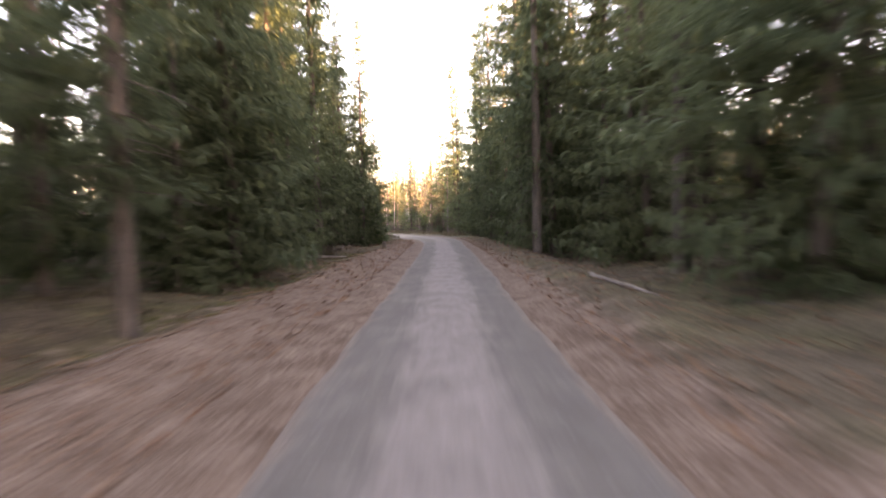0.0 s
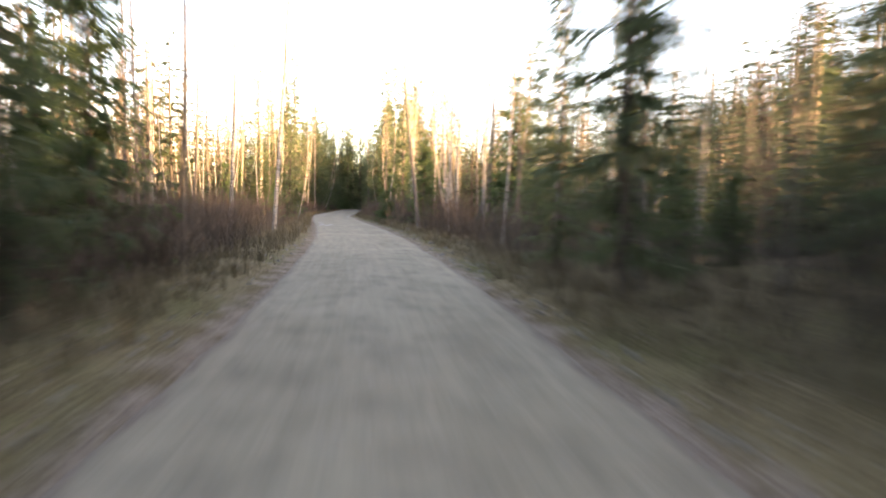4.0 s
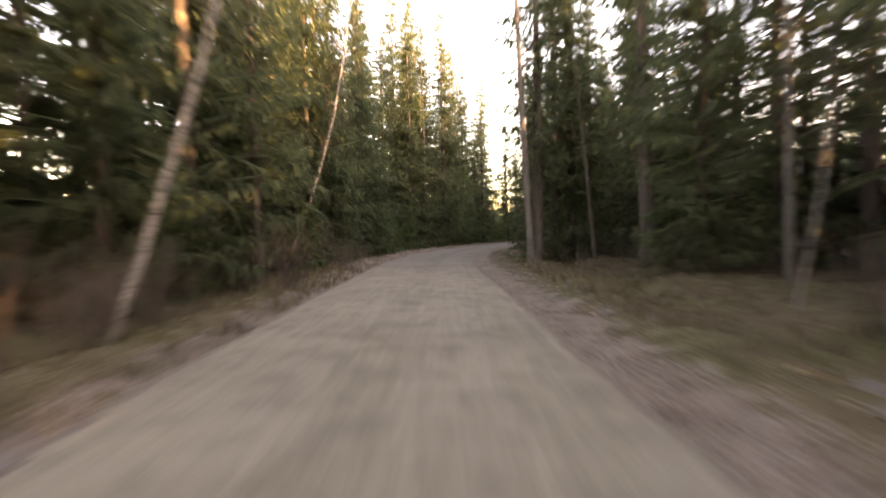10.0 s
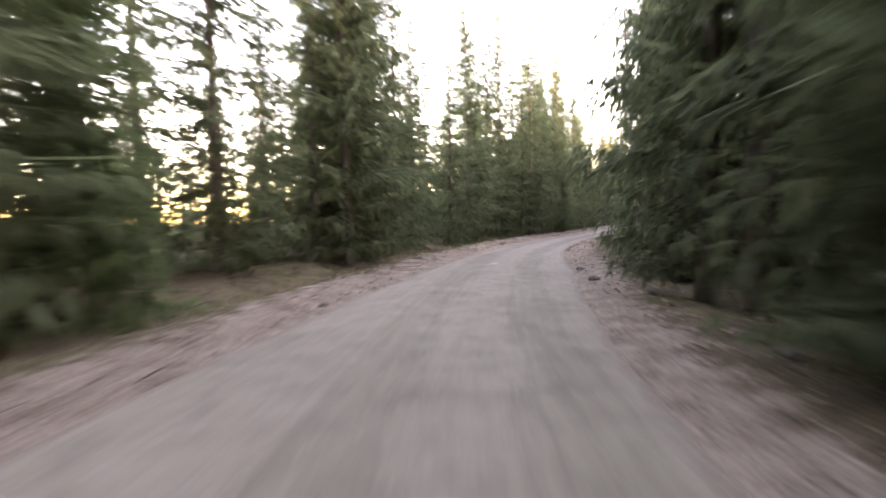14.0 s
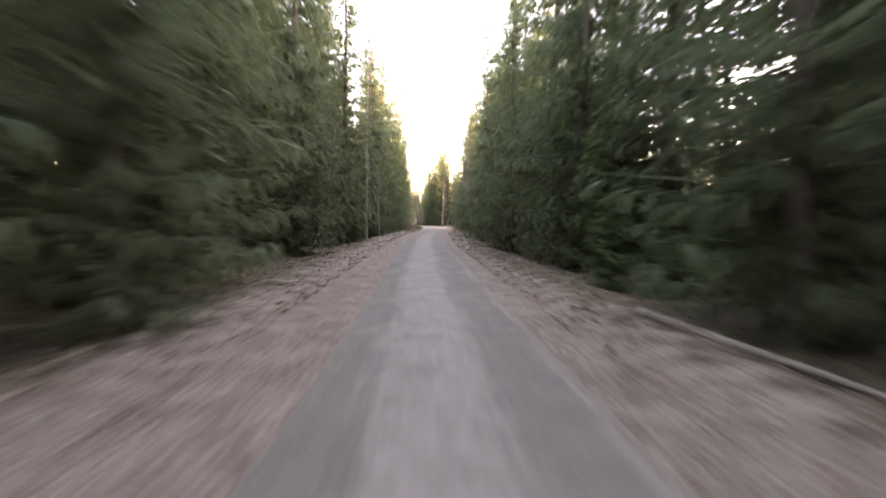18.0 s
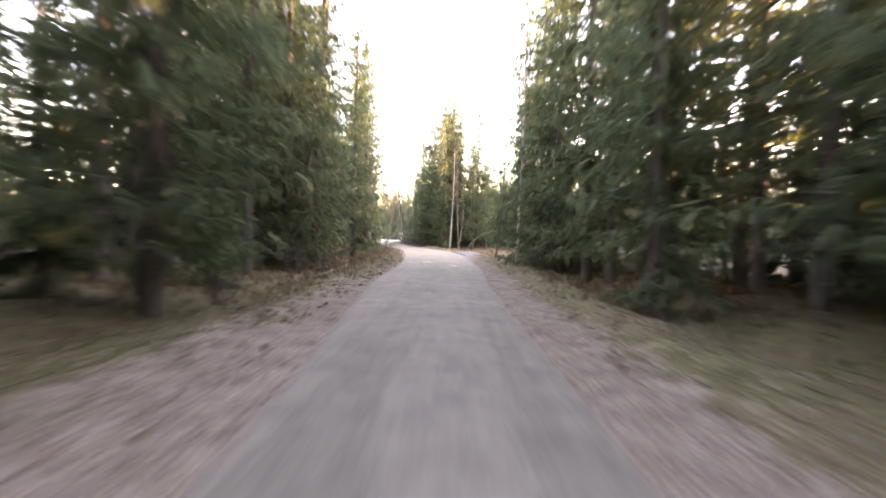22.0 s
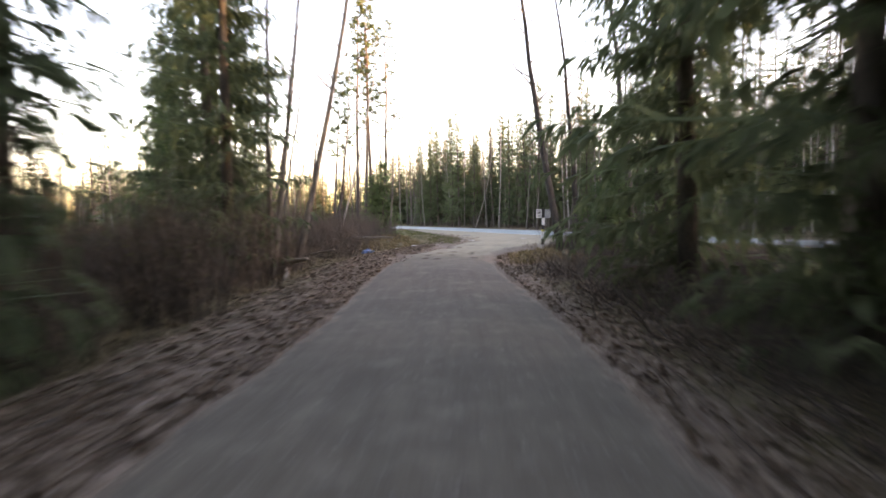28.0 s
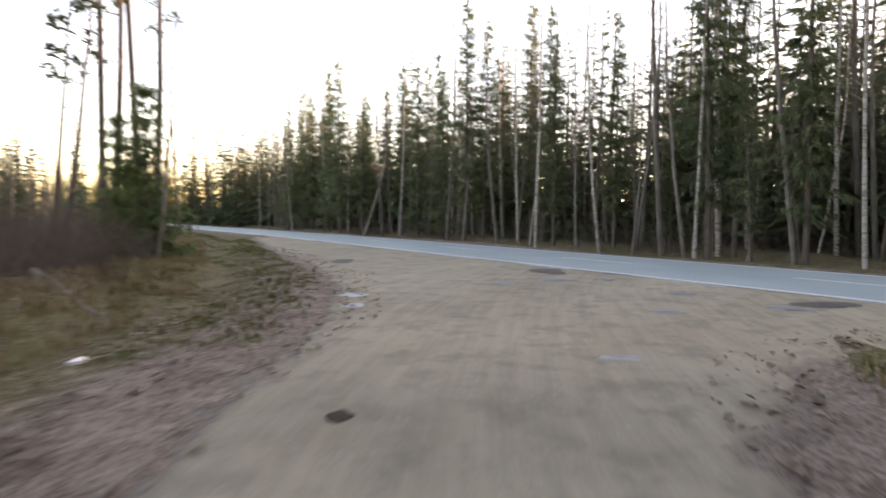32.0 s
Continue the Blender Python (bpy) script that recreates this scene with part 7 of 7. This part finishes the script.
log("long grey fallen trunk on the verge", -6.2, 21.7, -4.2, 24.4, 0.09)
log("mossy fallen log at the foot of the spruces", -8.4, 35.8, -7.4, 45.6, 0.12)
log("short broken log on the verge", -5.6, 30.3, -5.9, 38.0, 0.10)
log("thin fallen trunk beneath the spruces", 3.2, 12.5, 3.5, 9.3, 0.07)
log("pale dry fallen pole among the spruces", 14.8, 41.3, 19.9, 45.6, 0.05)
log("weathered pole fallen in the grass", -22.5, 109.7, -22.0, 108.6, 0.07)
log("short weathered log on the verge", -40.1, 135.4, -40.3, 136.1, 0.07)
log("grey fallen trunk at the foot of the spruces", -9.3, 282.4, -9.9, 279.6, 0.08)
log("pale thin pole lying by the road", -18.8, 262.7, -18.5, 262.0, 0.05)
log("long pale weathered trunk lying along the verge", -27.0, 250.9, -27.8, 247.6, 0.07)
log("pale broken root end lying on the verge", 26.4, 372.4, 27.5, 369.9, 0.10, 0.3)
log("long weathered branch lying on the verge", 26.9, 368.3, 27.1, 371.8, 0.06, 0.2)
log("grey broken branch in the brush", 27.2, 375.3, 28.6, 373.2, 0.05, 0.4)
log("dark fallen branch on the verge", 2.2, 313.8, 9.6, 326.7, 0.06)
log("grey fallen trunk in the brush", 29.5, 383.0, 30.9, 375.5, 0.06, 0.5)
log("mossy fallen trunk lying down the leafy bank", 36.3, 372.9, 33.9, 368.3, 0.10, 0.05, MOSSY)
log("dark fallen pole in the weeds", 32.8, 389.3, 33.9, 385.7, 0.07)
log("felled log lying beyond the clearing", 30.8, 342.1, 30.5, 339.7, 0.12)
log("felled log lying beyond the clearing", 30.0, 340.9, 29.7, 338.9, 0.12)



# young birch bent over into an arch
def arched_birch(x, y, heading, reach, high):
    ob = new("birch")
    w = Vector((math.cos(radians(heading)), math.sin(radians(heading)), 0))
    pts = [w * (reach * u ** 1.35) + Vector((0, 0, high * math.sin(min(1.0, u * 1.12) * 1.75) - 0.1)) for u in [i / 13 for i in range(14)]]
    stem, twigs = Build(), Build()
    stem.tube(pts, [0.05 - 0.0035 * i for i in range(14)], 7)
    for k in range(34):
        p = pts[rng.randrange(5, 14)] + w * rnd(-0.15, 0.15)
        e = p + Vector((rnd(-0.5, 0.5), rnd(-0.5, 0.5), rnd(-1.0, 0.15)))
        twigs.tube([p, p.lerp(e, 0.5) + w * 0.1, e], [0.007, 0.005, 0.002], 3, False)
    part("trunk", stem, BIRCH_BARK, ob, smooth=True)
    part("bare_crown", twigs, TWIG, ob, "thin leafless drooping twigs")
    ob.matrix_basis = pose(x, y, floor_z(x, y))
    return tagged(ob, "thin birch bent over into an arch above the dead grass", "birch tree", "bare birches")


arched_birch(30.5, 347.9, -28, 4.1, 2.2)
# stump beside the first verge
st = new("tree_stump")
bld = Build()
bld.tube([(0, 0, -0.1), (0, 0, 0.05), (0.01, 0, 0.22), (0.02, 0.01, 0.38)], [0.16, 0.12, 0.10, 0.095], 9)
part("stump_wood", bld, LOG_BARK, st, smooth=False)
st.matrix_basis = pose(-2.95, 28.15, floor_z(-2.95, 28.15), 5, -4, 0)
tagged(st, "short dark rotten tree stump on the leafy verge", "tree stump")


# striped post with two boards at the junction
def sign_post(x, y):
    ob = new("sign_post")
    z = -0.25
    for h, m, name, lab in ((0.42, BLACK_PAINT, "black_band", "black painted band"), (0.27, WHITE_PAINT, "white_band", "white painted band"), (0.22, BLACK_PAINT, "black_band", "black painted band"), (0.27, WHITE_PAINT, "white_band", "white painted band"),
                            (0.24, BLACK_PAINT, "black_band", "black painted band"), (0.27, WHITE_PAINT, "white_band", "white painted band"), (0.35, BLACK_PAINT, "black_band", "black painted band")):
        b = Build()
        b.tube([(0, 0, z), (0, 0, z + h)], [0.058, 0.057], 12)
        part(name, b, m, ob, lab, smooth=False)
        z += h
    b = Build()
    b.tube([(0, 0, 0.94), (0, 0, 0.98), (0.005, 0, 1.0)], [0.063, 0.065, 0.063], 12)
    part("tape", b, YELLOW, ob, "yellow tape wound round the post")
    for off, turn, m, lab in ((-0.165, 14, WHITE_PAINT, "white board with dark unreadable lines"), (0.155, -18, BOARD_GREY, "grey weathered board")):
        b = Build()
        b.box(-0.105, -0.008, -0.16, 0.105, 0.008, 0.16, 0.003)
        bd = part("board", b, m, ob, lab)
        bd.matrix_basis = pose(off, -0.03, z - 0.19, 0, 0, turn)
        bars = ((0.115, 0.016, 0.07), (0.075, 0.012, 0.085), (0.02, 0.05, 0.06), (-0.055, 0.012, 0.085), (-0.085, 0.012, 0.08), (-0.115, 0.012, 0.06)) if off < 0 else ((0.09, 0.014, 0.07), (0.04, 0.010, 0.08), (0.0, 0.010, 0.075), (-0.05, 0.010, 0.06))
        for zz, hh, ww in bars:
            c = Build()
            c.box(-ww, -0.013, zz - hh / 2, ww, -0.0075, zz + hh / 2)
            part("line_of_writing", c, BLACK_PAINT if off < 0 else WHITE_PAINT, bd)
    ob.matrix_basis = pose(x, y, -0.18, 0, 1.5, -25)
    return tagged(ob, "black and white striped post with two small boards", "sign post")


YELLOW = mottled("yellow_tape", (0.45, 0.38, 0.05), (0.7, 0.6, 0.1), 10, 0.5)
sign_post(36.5, 374.85)


def crumpled(name, label, x, y, r, material, flat=0.6):
    bm = bmesh.new()
    bmesh.ops.create_icosphere(bm, subdivisions=2, radius=r)
    for v in bm.verts:
        v.co *= 1 + 0.7 * noise.noise(v.co * (2.6 / r) + Vector((x, y, 0)))
        v.co.z *= flat
    me = bpy.data.meshes.new(name)
    bm.to_mesh(me)
    bm.free()
    me.materials.append(material)
    ob = tagged(new(name, me), label, "litter", "roadside litter")
    ob.matrix_basis = pose(x, y, floor_z(x, y) + r * flat * 0.55, 0, 0, rnd(0, 360))
    return ob


crumpled("plastic_bag", "crumpled blue plastic bag in the brush", 30.6, 378.7, 0.24, BLUE_PLASTIC)
for x, y, r in ((32.8, 380.4, 0.09), (33.3, 381.6, 0.10), (32.3, 380.9, 0.07), (33.9, 382.4, 0.08), (31.7, 378.6, 0.05), (31.2, 377.4, 0.05)):
    crumpled("paper_scrap", "crumpled white paper scrap on the verge", x, y, r, WHITE_PAINT, 0.4)
crumpled("plastic_bag", "torn white plastic bag lying in the dry grass", 31.95, 379.3, 0.15, WHITE_PAINT, 0.5)
crumpled("plastic_sheet", "twisted strip of white plastic on the verge", 32.9, 379.9, 0.15, WHITE_PAINT, 0.3)
crumpled("plastic_sheet", "twisted strip of white plastic on the verge", 32.65, 379.65, 0.12, WHITE_PAINT, 0.3)
crumpled("plastic_bag", "scrap of blue plastic beside the road", 10.9, 336.1, 0.12, BLUE_PLASTIC, 0.3)


# white truck far down the main road, its lamps lit
LAMP = bpy.data.materials.new("lit_headlamp")
LAMP.use_nodes = True
LAMP.node_tree.nodes["Principled BSDF"].inputs["Emission Color"].default_value = (1.0, 0.96, 0.88, 1)
LAMP.node_tree.nodes["Principled BSDF"].inputs["Emission Strength"].default_value = 1.5
GLASS_DARK = mottled("dark_windscreen", (0.02, 0.024, 0.028), (0.04, 0.045, 0.05), 3, 0.08, spec=0.6)
RUBBER = mottled("black_rubber", (0.015, 0.015, 0.015), (0.035, 0.035, 0.034), 9, 0.8)


def truck(x, y, turn):
    ob = new("truck")

    def block(name, x0, y0, z0, x1, y1, z1, material, bevel, label=""):
        b = Build()
        b.box(x0, y0, z0, x1, y1, z1, bevel)
        return part(name, b, material, ob, label)
    block("cab", -1.2, -1.0, 0.75, 1.2, 1.1, 3.1, WHITE_PAINT, 0.14, "white cab")
    block("cargo_box", -1.25, 1.25, 1.0, 1.25, 7.6, 3.5, WHITE_PAINT, 0.05, "plain white cargo box")
    block("chassis", -0.9, -0.7, 0.5, 0.9, 7.4, 0.9, BLACK_PAINT, 0.03, "dark chassis")
    block("windscreen", -1.02, -1.03, 1.85, 1.02, -0.98, 2.75, GLASS_DARK, 0.02, "dark windscreen")
    block("bumper", -1.22, -1.12, 0.45, 1.22, -0.9, 0.85, BLACK_PAINT, 0.06, "dark bumper")
    block("roof_deflector", -0.9, -0.6, 3.1, 0.9, 0.9, 3.5, WHITE_PAINT, 0.12)
    for sx in (-0.85, 0.85):
        b = Build()
        b.tube([(sx, -1.16, 0.95), (sx, -1.04, 0.95)], [0.15, 0.17], 14)
        part("headlight", b, LAMP, ob, "lit headlight")
        for wy in (-0.1, 5.6):
            b = Build()
            b.tube([(sx - 0.15, wy, 0.5), (sx - 0.11, wy, 0.5), (sx + 0.11, wy, 0.5), (sx + 0.15, wy, 0.5)], [0.43, 0.5, 0.5, 0.43], 16)
            part("wheel", b, RUBBER, ob, "black tyre")
    ob.matrix_basis = pose(x, y, 0.05, 0, 0, turn)
    return tagged(ob, "white truck with lit headlights on the asphalt road", "truck")


k = int(np.argmin(abs(MAIN[:, 1] - 562)))
truck(MAIN[k][0] - 1.3, MAIN[k][1], 22)
